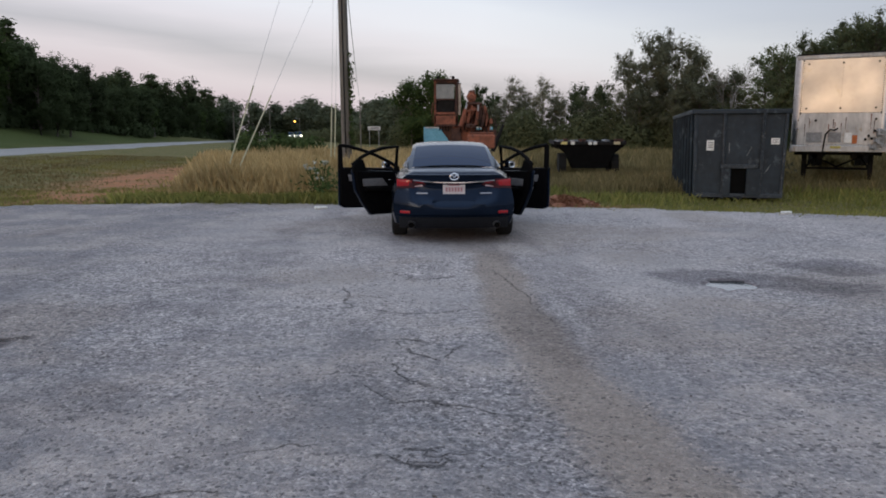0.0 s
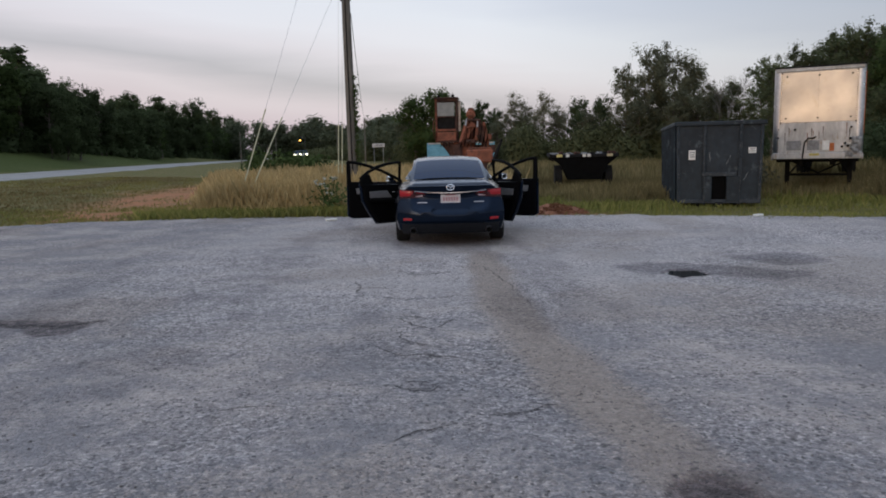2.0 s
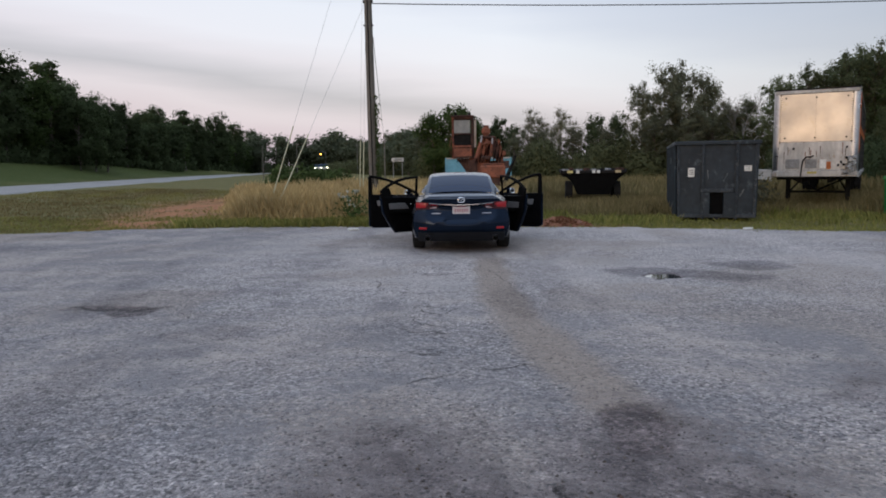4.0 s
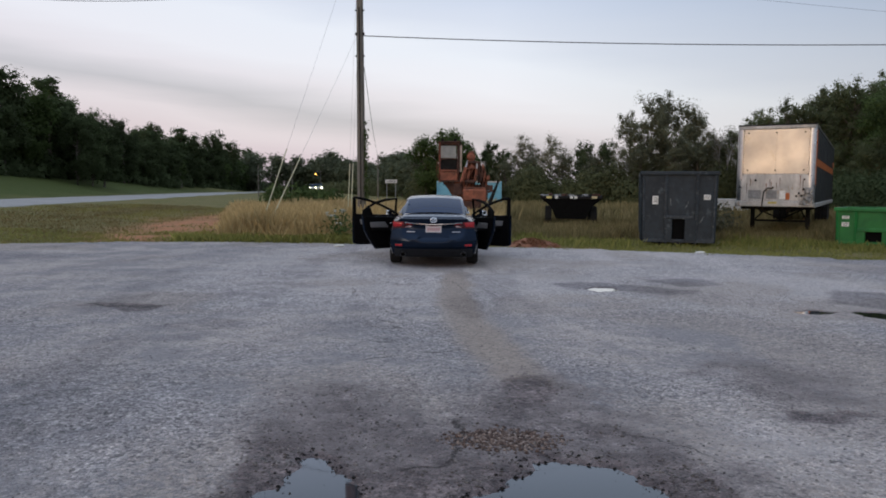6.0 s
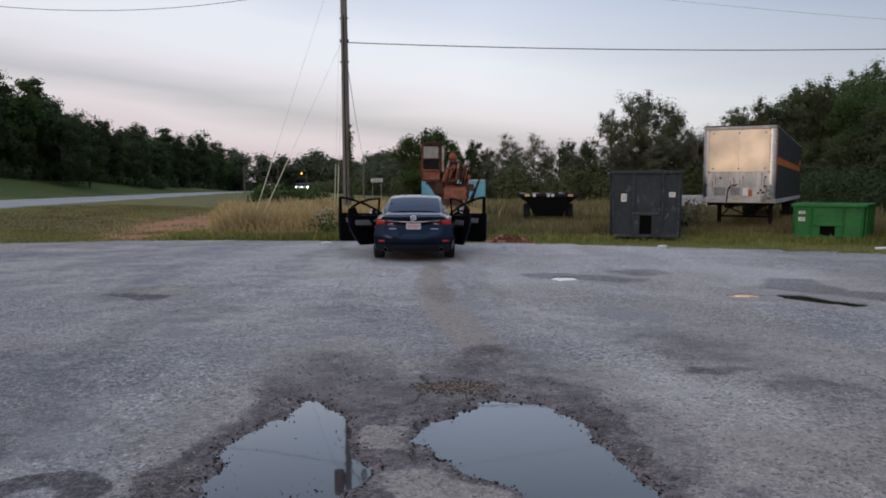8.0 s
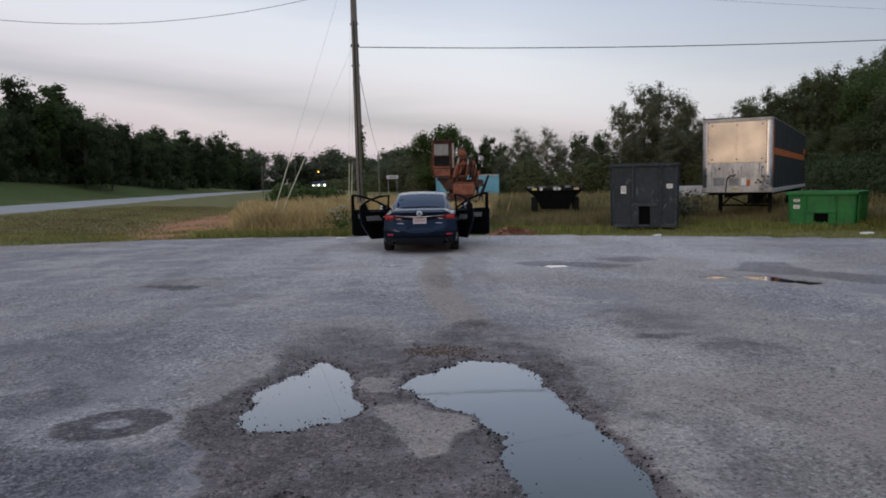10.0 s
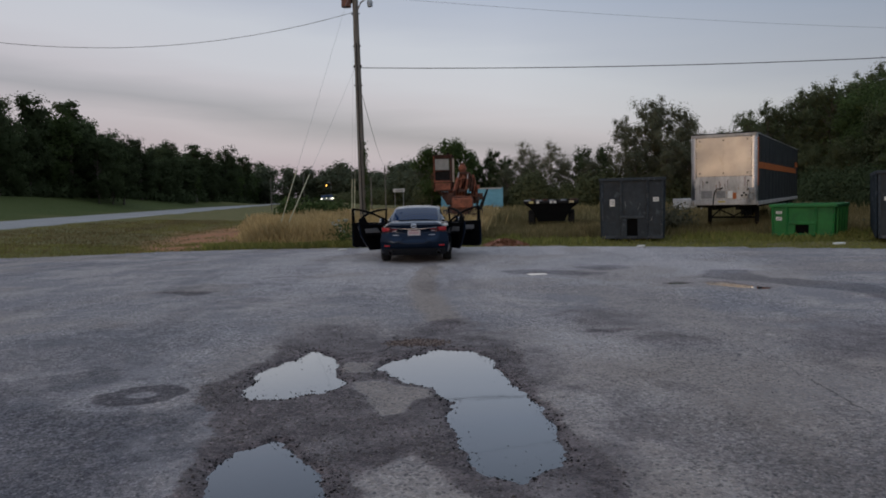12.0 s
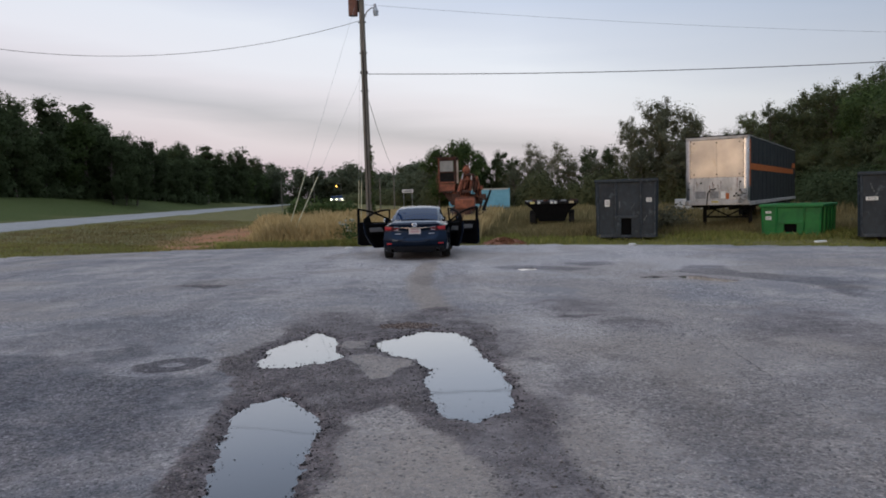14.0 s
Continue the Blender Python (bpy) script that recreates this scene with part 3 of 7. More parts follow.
def sheet(name, xs, ys, height, keep, mat, attrs, smooth_it=True):
    X, Y = np.meshgrid(xs, ys)
    Z = height(X, Y)
    v = np.stack([X, Y, Z], -1).reshape(-1, 3)
    n, k = len(xs), len(ys)
    idx = np.arange(n * k).reshape(k, n)
    f = np.stack([idx[:-1, :-1], idx[:-1, 1:], idx[1:, 1:], idx[1:, :-1]], -1).reshape(-1, 4)
    if keep is not None:
        cx, cy = v[f].mean(1)[:, 0], v[f].mean(1)[:, 1]
        f = f[keep(cx, cy)]
        used = np.unique(f)
        remap = np.zeros(len(v), np.int64)
        remap[used] = np.arange(len(used))
        v, f = v[used], remap[f]
    me = quick_mesh(name, v, f, mat)
    for key, fun in attrs.items():
        a = me.attributes.new(key, "FLOAT", "POINT")
        a.data.foreach_set("value", np.ascontiguousarray(np.clip(fun(v[:, 0], v[:, 1]), 0, 1), np.float32))
    if smooth_it:
        me.shade_smooth()
    return new(name, me)


def oval(x, y, cx, cy, rx, ry, turn=0.0):
    c, s = math.cos(radians(turn)), math.sin(radians(turn))
    u, w = (x - cx) * c + (y - cy) * s, -(x - cx) * s + (y - cy) * c
    return np.sqrt((u / rx) ** 2 + (w / ry) ** 2)


def nearest(x, y, ovals, reach):
    """Signed distance-like value: below 0 inside any of the ovals; reach softens it to metres."""
    d = np.full(np.shape(x), 9.0)
    for o in ovals:
        d = np.minimum(d, (oval(x, y, *o) - 1) * min(o[2], o[3]))
    return d + reach * (fbm(x * 3.2, y * 3.2, 21, 4) - 0.5)


POOL_A = [(-0.26, -1.62), (-0.43, -1.3), (-0.53, -0.6), (-0.30, -0.08), (-0.27, 0.39), (-0.12, 0.28), (0.17, -0.2), (0.21, -0.60), (0.34, -0.80), (0.43, -1.0), (0.40, -1.22), (0.30, -1.38), (0.06, -1.55)]
POOL_B = [(0.62, -0.52), (0.74, -0.13), (1.15, 0.45), (1.53, 0.34), (1.72, 0.0), (1.84, -0.7), (2.02, -1.2), (2.26, -2.2), (2.26, -3.0), (1.99, -3.3), (1.72, -3.1), (1.42, -2.05), (1.46, -1.62), (1.2, -1.2)]
POOL_C = [(0.22, -3.88), (0.08, -3.3), (0.05, -2.8), (0.28, -2.59), (0.61, -2.96), (0.88, -3.36), (0.93, -3.9), (0.95, -4.4), (1.08, -4.75), (1.0, -5.4), (0.5, -5.4), (0.50, -4.7)]
POOL_D = [(2.26, 7.78), (2.44, 8.02), (2.74, 7.96), (2.72, 7.66), (2.42, 7.52)]
POOL_E = [(5.43, 5.95), (5.62, 6.02), (5.88, 5.94), (5.97, 5.56), (6.40, 5.16), (6.1, 4.96), (5.77, 5.33), (5.55, 5.6)]
POOL_F = [(4.72, 5.9), (5.04, 6.06), (5.25, 5.92), (4.97, 5.72)]
POOLS = [POOL_A, POOL_B, POOL_C, POOL_D, POOL_E, POOL_F]
# dark stains left where water has dried
STAINS = [[(1.65, 8.4), (1.77, 7.98), (2.08, 7.6), (2.92, 7.46), (3.4, 7.15), (4.0, 7.4), (3.98, 7.77), (3.19, 8.25), (2.7, 8.55), (2.07, 8.48)],
          [(3.12, 9.44), (3.44, 8.8), (3.77, 8.16), (4.16, 8.24), (4.74, 8.56), (4.56, 9.17), (4.06, 9.45), (3.74, 9.16)],
          [(5.38, 6.64), (6.17, 8.08), (6.79, 7.77), (6.88, 6.55), (7.87, 5.67), (8.4, 4.58), (7.3, 2.6), (7.3, 4.4), (6.56, 5.54)],
          [(2.84, 1.28), (3.10, 1.58), (3.38, 1.62), (3.60, 1.36), (3.50, 1.22), (3.30, 1.40), (3.12, 1.20)]]
# the damp ground about the three large puddles, and the dry islands in it
DAMP = [(-0.57, -1.8), (-0.85, -1.2), (-0.76, -0.9), (-0.55, -0.02), (-0.76, 0.63), (-0.66, 1.55), (-0.14, 1.74), (0.4, 1.1), (0.68, 1.35), (0.82, 2.05), (1.45, 2.05), (1.57, 1.13),
        (1.95, 0.75), (2.12, -0.53), (2.18, -1.67), (2.5, -2.9), (2.78, -4.46), (2.8, -5.4), (2.25, -5.4), (2.2, -4.22), (1.57, -3.37), (1.30, -2.8), (0.98, -3.3), (1.12, -4.0),
        (1.2, -5.4), (0.3, -5.4), (0.07, -3.88), (-0.2, -2.5)]
ISLANDS = [[(0.24, -0.45), (0.30, -0.27), (0.57, -0.27), (0.63, -0.70), (0.32, -0.70)],
           [(0.5, -1.09), (0.69, -0.99), (1.25, -1.31), (1.31, -1.5), (1.13, -1.65), (1.11, -1.96), (0.94, -2.05), (0.64, -1.43)]]
MUDDY = [(3.2, 2.3, 0.62, 1.1), (5.9, 0.7, 0.8, 1.4), (3.9, 0.8, 0.5, 0.5), (2.2, -0.4, 0.3, 0.9), (2.6, -2.8, 0.4, 0.8), (-0.3, 1.3, 0.7, 0.8), (1.1, 1.5, 0.7, 0.9)]
SHALLOW = [(-4.15, 5.43, 0.36, 0.16), (-3.80, 5.28, 0.28, 0.26), (1.06, 1.92, 0.21, 0.40, 8), (3.08, 1.40, 0.17, 0.11), (3.36, 1.50, 0.20, 0.10, -30)]
DARKER = [(-0.8, -4.7, 0.9, 1.3), (-2.9, -4.1, 3.0, 3.1), (3.75, -3.5, 0.65, 1.5, 15), (6.3, -3.4, 1.2, 1.9)]
DUSKY = [(-3.0, 0.2, 1.2, 1.6), (5.6, 0.2, 0.9, 0.8, 20), (-2.5, 4.2, 0.5, 0.9), (-2.7, 8.5, 0.5, 3.2, 6)]
# cracks: runs of corners, and half the width
CRACKS = [([(-0.98, 8.19), (-0.73, 7.83), (-0.42, 7.98)], 0.026), ([(-0.72, 5.56), (-0.44, 5.51)], 0.022), ([(-0.61, 4.94), (-0.49, 4.72), (-0.32, 4.57)], 0.016),
          ([(-0.7, 4.48), (-0.58, 4.34), (-0.31, 4.29), (0.01, 4.21)], 0.012), ([(-0.38, 3.71), (-0.26, 3.7)], 0.012), ([(-0.48, 3.61), (-0.14, 3.62)], 0.009),
          ([(0.22, 3.04), (0.3, 3.08), (0.42, 3.14)], 0.023), ([(-1.14, 3.59), (-0.94, 3.65)], 0.011), ([(-0.25, 5.25), (-0.19, 5.34)], 0.019),
          ([(0.14, 8.33), (0.38, 7.24), (0.54, 6.05)], 0.009), ([(-1.39, 7.37), (-1.22, 6.66)], 0.019), ([(-1.14, 7.08), (-0.96, 6.98)], 0.019),
          ([(-0.27, 2.79), (-0.2, 2.85)], 0.014), ([(-1.41, 3.16), (-1.28, 3.18)], 0.012), ([(4.37, 2.1), (4.5, 0.0), (4.62, -3.0)], 0.006),
          ([(0.4, 0.2), (0.55, 0.28), (0.64, 0.43), (0.6, 0.95)], 0.02), ([(0.6, -0.25), (0.66, -0.83)], 0.02), ([(1.6, 1.0), (2.0, 0.62)], 0.012),
          ([(-0.86, 6.42), (-0.66, 6.36), (-0.4, 6.4), (-0.22, 6.5)], 0.018), ([(-0.62, 5.4), (-0.5, 5.16), (-0.4, 5.1)], 0.016), ([(-0.5, 3.55), (-0.36, 3.5), (-0.2, 3.56)], 0.016),
          ([(-4.55, 5.46), (-4.2, 5.38), (-3.85, 5.36), (-3.55, 5.42)], 0.055),
          ([(-2.7, 9.6), (-2.2, 9.5)], 0.02), ([(1.5, 10.2), (1.9, 10.0), (2.2, 10.1)], 0.018)]

def outline(x, y, poly):
    """Signed distance to a closed outline, below 0 inside."""
    x, y = np.asarray(x, float), np.asarray(y, float)
    d2, inside = np.full(x.shape, 1e9), np.zeros(x.shape, bool)
    for (ax, ay), (bx, by) in zip(poly, poly[1:] + poly[:1]):
        dx, dy = bx - ax, by - ay
        t = np.clip(((x - ax) * dx + (y - ay) * dy) / (dx * dx + dy * dy), 0, 1)
        d2 = np.minimum(d2, (x - ax - t * dx) ** 2 + (y - ay - t * dy) ** 2)
        if dy:
            inside ^= ((ay > y) != (by > y)) & (x < ax + (y - ay) * dx / dy)
    return np.where(inside, -1, 1) * np.sqrt(d2)


def pond(x, y, pools=POOLS):
    d = np.minimum.reduce([outline(x, y, q) for q in pools])
    return d + 0.16 * (fbm(x * 5, y * 5, 21, 4) - 0.5) + 0.07 * (fbm(x * 17, y * 17, 23, 2) - 0.5)


def damp(x, y):
    return outline(x, y, DAMP) + 0.22 * (fbm(x * 4, y * 4, 25, 4) - 0.5)


def crack_lines(x, y):
    """Signed offset from the nearest crack in units of its half width, and how near it is."""
    wx, wy = 0.07 * (fbm(x * 6, y * 6, 31, 3) - 0.5) * 2, 0.10 * (fbm(x * 6, y * 6, 47, 3) - 0.5) * 2
    best, off = np.full(np.shape(x), 9.0), np.full(np.shape(x), 9.0)
    px, py = x + wx, y + wy
    for run, w in CRACKS:
        for (ax, ay), (bx, by) in zip(run, run[1:]):
            dx, dy = bx - ax, by - ay
            n = math.hypot(dx, dy)
            t = np.clip(((px - ax) * dx + (py - ay) * dy) / (n * n), 0, 1)
            r = np.hypot(px - ax - t * dx, py - ay - t * dy)
            side = ((px - ax) * dy - (py - ay) * dx) / n
            near = r < best
            best = np.where(near, r, best)
            off = np.where(near, side / w, off)
    return off, smooth(0.13, 0.08, best)


WATER_Z = -0.022


def track_centre(y):
    return np.interp(y, [-6, 1.0, 2.3, 3.5, 6.0, 9.5, 11.5], [1.9, 1.30, 1.02, 0.74, 0.30, 0.09, 0.14])


def lot_height(x, y):
    z = 0.012 * (fbm(x * 0.7, y * 0.7, 3) - 0.5) * 2 + 0.012 * (fbm(x * 6, y * 6, 9) - 0.5) * 2
    d = pond(x, y)
    z = z * smooth(-0.1, 0.3, d) - 0.060 * smooth(0.10, -0.16, d)
    s = nearest(x, y, SHALLOW, 0.24)
    z = z - 0.020 * smooth(0.06, -0.06, s) * smooth(0.1, 0.3, d)
    return np.where(d > 0.16, np.maximum(z, -0.018), z)


def pale(x, y):
    """Dry islands of worn old surface."""
    return smooth(0.04, -0.04, np.minimum.reduce([outline(x, y, q) for q in ISLANDS]) + 0.10 * (fbm(x * 6, y * 6, 27) - 0.5))


def mud_ring(x, y):
    """A dark ring left by a dried puddle."""
    r = oval(x, y, -1.28, -1.48, 0.40, 0.30, 22) + 0.30 * (fbm(x * 5, y * 5, 131) - 0.5)
    return smooth(0.20, 0.48, r) * smooth(1.08, 0.98, r)


def a_wet(x, y):
    e = damp(x, y)
    rim = smooth(-0.34, -0.14, e) * smooth(0.4, -0.2, y)      # the soaked outer band stays darkest
    w = smooth(0.12, -0.12, e) * (0.62 + 0.6 * rim) * (1 - 0.70 * smooth(0.25, 0.9, y)) * (0.35 + 1.1 * fbm(x * 2.2, y * 2.2, 121)) * (1 - 0.7 * smooth(1.4, 1.9, x) * smooth(-3.3, -3.9, y)) * (1 - pale(x, y))
    s = nearest(x, y, SHALLOW, 0.24)
    return np.maximum.reduce([w, mud_ring(x, y), smooth(0.12, -0.10, s), smooth(0.14, -0.02, pond(x, y))])


def a_mud(x, y):
    return np.maximum(0.64 * smooth(0.45, -0.4, nearest(x, y, MUDDY, 0.8)), smooth(0.16 + 0.2 * smooth(0.4, 1.0, y), -0.16 - 0.2 * smooth(0.4, 1.0, y), damp(x, y))) * (1 - pale(x, y))


def a_sand(x, y):
    w = 0.27 + 0.22 * (fbm(x * 1.5, y * 1.5, 90) - 0.5)
    r = np.abs(x - track_centre(y))
    t = smooth(w + 0.2, w - 0.2, r) * smooth(0.6, 2.4, y) * smooth(11.0, 9.0, y)
    p = smooth(0.46, 0.70, fbm(x * 0.5 + 7, y * 0.5, 95)) * 0.5
    q = (0.30 + 0.7 * fbm(x * 0.8, y * 0.6, 97)) * smooth(2.0, -1.0, y) * smooth(-0.3, 1.2, x)
    return np.maximum.reduce([t, p, q, 0.75 * pale(x, y)])


def a_dust_sheen(x, y):
    """Pale dusty clay that cars carried in, worn wheel lines, and painted sky sheen."""
    # the far term also holds the lot's grazing sheen as colour
    far = (0.30 + 0.7 * fbm(x * 0.9, y * 0.35, 93)) * smooth(2.5, 7.5, y) * smooth(-7.5, -2.0, x) * smooth(9.5, 6.0, x)
    line = 0.5 * smooth(0.5, 0.1, np.abs(x + 1.55 - 0.03 * y)) * fbm(x * 1.1, y * 0.3, 94)
    dry = (0.45 + 0.6 * fbm(x * 1.3, y * 0.7, 96)) * smooth(1.2, 0.5, oval(x, y, 2.9, -0.8, 0.85, 3.6, 6))
    return np.maximum.reduce([far, line, dry])


def a_dark(x, y):
    d = nearest(x, y, DARKER, 2.0) + 1.4 * (fbm(x * 1.1 + 0.3 * y, y * 0.4, 55) - 0.5)
    st = np.minimum.reduce([outline(x, y, q) for q in STAINS]) + 0.35 * (fbm(x * 2.5, y * 2.5, 63) - 0.5)
    return np.maximum.reduce([(0.60 + 0.38 * smooth(0.5, -1.5, x)) * smooth(1.5, -0.6, d) * np.clip(0.48 + 1.2 * fbm(x * 1.3, y * 0.9, 57), 0, 1.1) * (1 - 0.65 * smooth(2.3, 1.2, oval(x, y, -1.28, -1.48, 0.40, 0.30, 22))), 0.58 * smooth(0.7, -0.6, nearest(x, y, DUSKY, 1.6)), 0.72 * smooth(0.12, -0.16, st), 0.9 * mud_ring(x, y), 0.9 * smooth(0.10, -0.08, nearest(x, y, SHALLOW, 0.24)), (0.50 - 0.30 * smooth(1.2, 2.4, x)) * smooth(0.48, 0.74, fbm(x * 1.3 + 0.25 * y, y * 0.35, 101))])


lot = sheet("pavement", stretches([(-26, -7, 0.4), (-7, -1.6, 0.08), (-1.6, 2.8, 0.025), (2.8, 7.5, 0.07), (7.5, 26, 0.4)]),
            stretches([(-26, -5.2, 0.4), (-5.2, 1.0, 0.026), (1.0, 9.0, 0.036), (9.0, 17.2, 0.10)]),
            lot_height, lambda x, y: y < lot_edge(x) + 0.9 * (fbm(x * 0.9, y * 0.9, 17) - 0.5), LOT,
            {"wet": a_wet, "mud": a_mud, "sand": a_sand, "dark": a_dark, "dust_sheen": a_dust_sheen})
lot_co = np.empty(len(lot.data.vertices) * 3, np.float32)
lot.data.vertices.foreach_get("co", lot_co)
for key, val in zip(("crack", "crack_near"), crack_lines(lot_co[0::3].astype(float), lot_co[1::3].astype(float))):
    at = lot.data.attributes.new(key, "FLOAT", "POINT")
    at.data.foreach_set("value", np.ascontiguousarray(val, np.float32))
tagged(lot, "worn grey chip-seal gravel lot with potholes and sandy tracks", "pavement", kind="structure")

CLAY_PATCH = [(-14.5, 32, 2.4, 12, 14), (-11.8, 22.0, 1.8, 1.8, 14)]


def a_clay(x, y):
    a = smooth(1.5, -1.3, nearest(x, y, CLAY_PATCH, 2.4) + 3.2 * (fbm(x * 0.5, y * 1.1, 19) - 0.5))
    b = smooth(0.3, -0.3, nearest(x, y, [(2.4, 16.6, 1.3, 0.8), (0.3, 17.2, 1.4, 1.0)], 0.8))
    return np.maximum(a, 0.8 * b) * (0.25 + 1.15 * fbm(x * 0.8, y * 2.0, 111))


def a_lawn(x, y):
    return smooth(8, 11, beyond_road(x, y))


ground = sheet("ground", stretches([(-900, -120, 60), (-120, -40, 4), (-40, -18, 1.2), (-18, 20, 0.5), (20, 60, 4), (60, 900, 60)]),
               stretches([(-700, -30, 60), (-30, 12, 3), (12, 50, 0.7), (50, 160, 5), (160, 1200, 60)]),
               lambda x, y: land(x, y) - 0.12 * (y < lot_edge(x) - 1.2), None, GROUND, {"clay": a_clay, "lawn": a_lawn})
tagged(ground, "rough grass and bare earth round the lot", "ground", kind="structure")

# the highway: a shallow crowned strip
rv, rf = [], []
SEGS = 60
for i in range(SEGS + 1):
    s = -120 + i * 14.0
    for d, dz in ((-0.3, -0.12), (0.0, 0.04), (5.0, 0.12), (10.0, 0.06), (10.3, -0.12)):
        q = -ROAD_N * (ROAD_NEAR + d) + ROAD_D * s
        rv.append((q.x, q.y, float(np.interp(d, [0, 10], [0.20, 0.24])) + dz))
for i in range(SEGS):
    for k in range(4):
        a = i * 5 + k
        rf.append((a, a + 1, a + 6, a + 5))
road = raw("road", rv, rf, ROAD)
tagged(road, "pale grey two-lane asphalt highway", "road", kind="structure")

for pool in POOLS:
    # a water sheet: only where the ground dips under its level
    xs = np.arange(min(q[0] for q in pool) - 0.2, max(q[0] for q in pool) + 0.2, 0.05)
    ys = np.arange(min(q[1] for q in pool) - 0.2, max(q[1] for q in pool) + 0.2, 0.05)
    w = sheet("puddle", xs, ys, lambda x, y: np.full(np.shape(x), WATER_Z + (0.008 if pool[0][1] > 3 else 0.0)), lambda x, y: pond(x, y, [pool]) < 0.10, WATER, {})
    tagged(w, "still rainwater puddle in a pothole, reflecting the sky", "puddle", "potholes with water", "structure")

# ---- the sedan ----
CAR_L = 4.86
CAR_AXLES = (1.03, 3.86)
CAR_STATIONS = [0.0, 0.05, 0.12, 0.22, 0.36, 0.5] + [round(0.56 + 0.085 * k, 3) for k in range(12)] + [1.6, 1.75, 1.95, 2.15, 2.3, 2.6, 2.9, 3.15, 3.3] + [round(3.40 + 0.085 * k, 3) for k in range(12)] + [4.45, 4.6, 4.72, 4.80, CAR_L]


def car_tail(x, z):
    """How far the tail lies ahead of the bumper's tip, by width and height."""
    y = 0.26 * (abs(x) / 0.92) ** 4
    y += float(np.interp(z, [0.20, 0.30, 0.37, 0.395, 0.47, 0.54, 0.64, 0.78, 0.90, 0.966, 1.010, 1.03], [0.17, 0.085, 0.035, 0.012, 0.003, 0.0, 0.020, 0.052, 0.055, 0.030, 0.100, 0.20]))
    # the boot lid's hollow round the plate, over a shelf on the bumper
    wide = float(smooth(0.62, 0.47, abs(x) - 0.22 * (z - 0.60)))
    up = float(smooth(0.535, 0.605, z - 0.05 * (abs(x) / 0.5) ** 3)) * float(smooth(0.868, 0.80, z - 0.03 * (abs(x) / 0.5) ** 2))
    return y + 0.050 * wide * up


def car_half(y):
    return float(np.interp(y, [0, 0.3, 0.9, 2.2, 3.6, 4.3, 4.86], [0.86, 0.895, 0.915, 0.92, 0.915, 0.88, 0.70]))


def car_ring(y):
    w = car_half(y)
    zb = float(np.interp(y, [0, 0.2, 0.6, 4.3, 4.86], [0.25, 0.21, 0.20, 0.19, 0.24]))
    zs = float(np.interp(y, [0, 0.3, 1.2, 2.6, 3.6, 4.3, 4.86], [0.935, 0.945, 0.945, 0.93, 0.90, 0.80, 0.62]))
    zd = float(np.interp(y, [0, 0.10, 0.9, 1.6, 3.2, 3.7, 4.3, 4.7, 4.86], [1.020, 1.040, 1.050, 0.985, 0.95, 0.98, 0.90, 0.80, 0.66]))
    arch = 0.0
    for a in CAR_AXLES:
        r = 0.365 ** 2 - (y - a) ** 2
        if r > 0:
            arch = max(arch, 0.325 + math.sqrt(r))
    tuck = 0.085 * max(0.0, 1 - y / 1.5)        # the tail draws in above the wheels
    pts = [(0.0, zb), (w * 0.80, zb), (w * 0.955, zb + 0.03), (w * 0.99, zb + 0.16), (w * 1.0, 0.56), (w * (0.995 - 0.25 * tuck), 0.70), (w * (0.975 - 0.8 * tuck), 0.83), (w * (0.95 - tuck), zs - 0.03), (w * (0.89 - 1.2 * tuck), zs + 0.022), (w * (0.74 - tuck), zd - 0.010), (w * 0.40, zd), (0.0, zd + 0.006)]
    if arch:
        pts = [p if k < 2 else (p[0], max(p[1], min(arch, 0.72) + 0.004 * k)) if k < 6 else p for k, p in enumerate(pts)]
    fine = []
    for (ax, az), (bx, bz) in zip(pts, pts[1:]):
        fine += [(ax + (bx - ax) * c / 3, az + (bz - az) * c / 3) for c in range(3)]
    return fine + [pts[-1]]


def car_shell():
    bm = B()
    rings = []
    for y in CAR_STATIONS:
        half = car_ring(y)
        full = [(x, z) for x, z in half] + [(-x, z) for x, z in half[-2:0:-1]]
        fade = max(0.0, 1 - y / 0.9)
        nose = 0.22 * max(0.0, 1 - (CAR_L - y) / 0.9)
        rings.append([bm.verts.new((x, y + car_tail(x, z) * fade - nose * (abs(x) / 0.7) ** 3, z)) for x, z in full])
    n = len(rings[0])
    half = len(car_ring(0)) - 1
    for i, (a, b) in enumerate(zip(rings, rings[1:])):
        y = (CAR_STATIONS[i] + CAR_STATIONS[i + 1]) / 2
        for k in range(n):
            kk = (k if k < half else n - 1 - k) // 3    # same index on both flanks
            if 1.42 < y < 3.28 and 3 <= kk <= 7:    # door openings
                continue
            if 1.25 < y < 3.45 and kk >= 9:         # cabin is open under the roof
                continue
            bm.faces.new((a[k], a[(k + 1) % n], b[(k + 1) % n], b[k]))
    # tail: rows from flank to flank
    first = rings[0]
    rows = [[first[0]]]
    COL = 37
    for k in range(1, half):
        r, l = first[k], first[n - k]
        row = [l]
        for c in range(1, COL - 1):
            x = l.co.x + (r.co.x - l.co.x) * c / (COL - 1)
            z = l.co.z
            row.append(bm.verts.new((x, car_tail(x, z), z)))
        rows.append(row + [r])
    for a, b in zip(rows[1:], rows[2:]):
        for c in range(COL - 1):
            bm.faces.new((a[c], a[c + 1], b[c + 1], b[c]))
    for c in range(COL - 1):
        bm.faces.new((rows[0][0], rows[1][c + 1], rows[1][c]))
        bm.faces.new((first[half], rows[-1][c], rows[-1][c + 1]))
    bm.faces.new(rings[-1])
    return bm


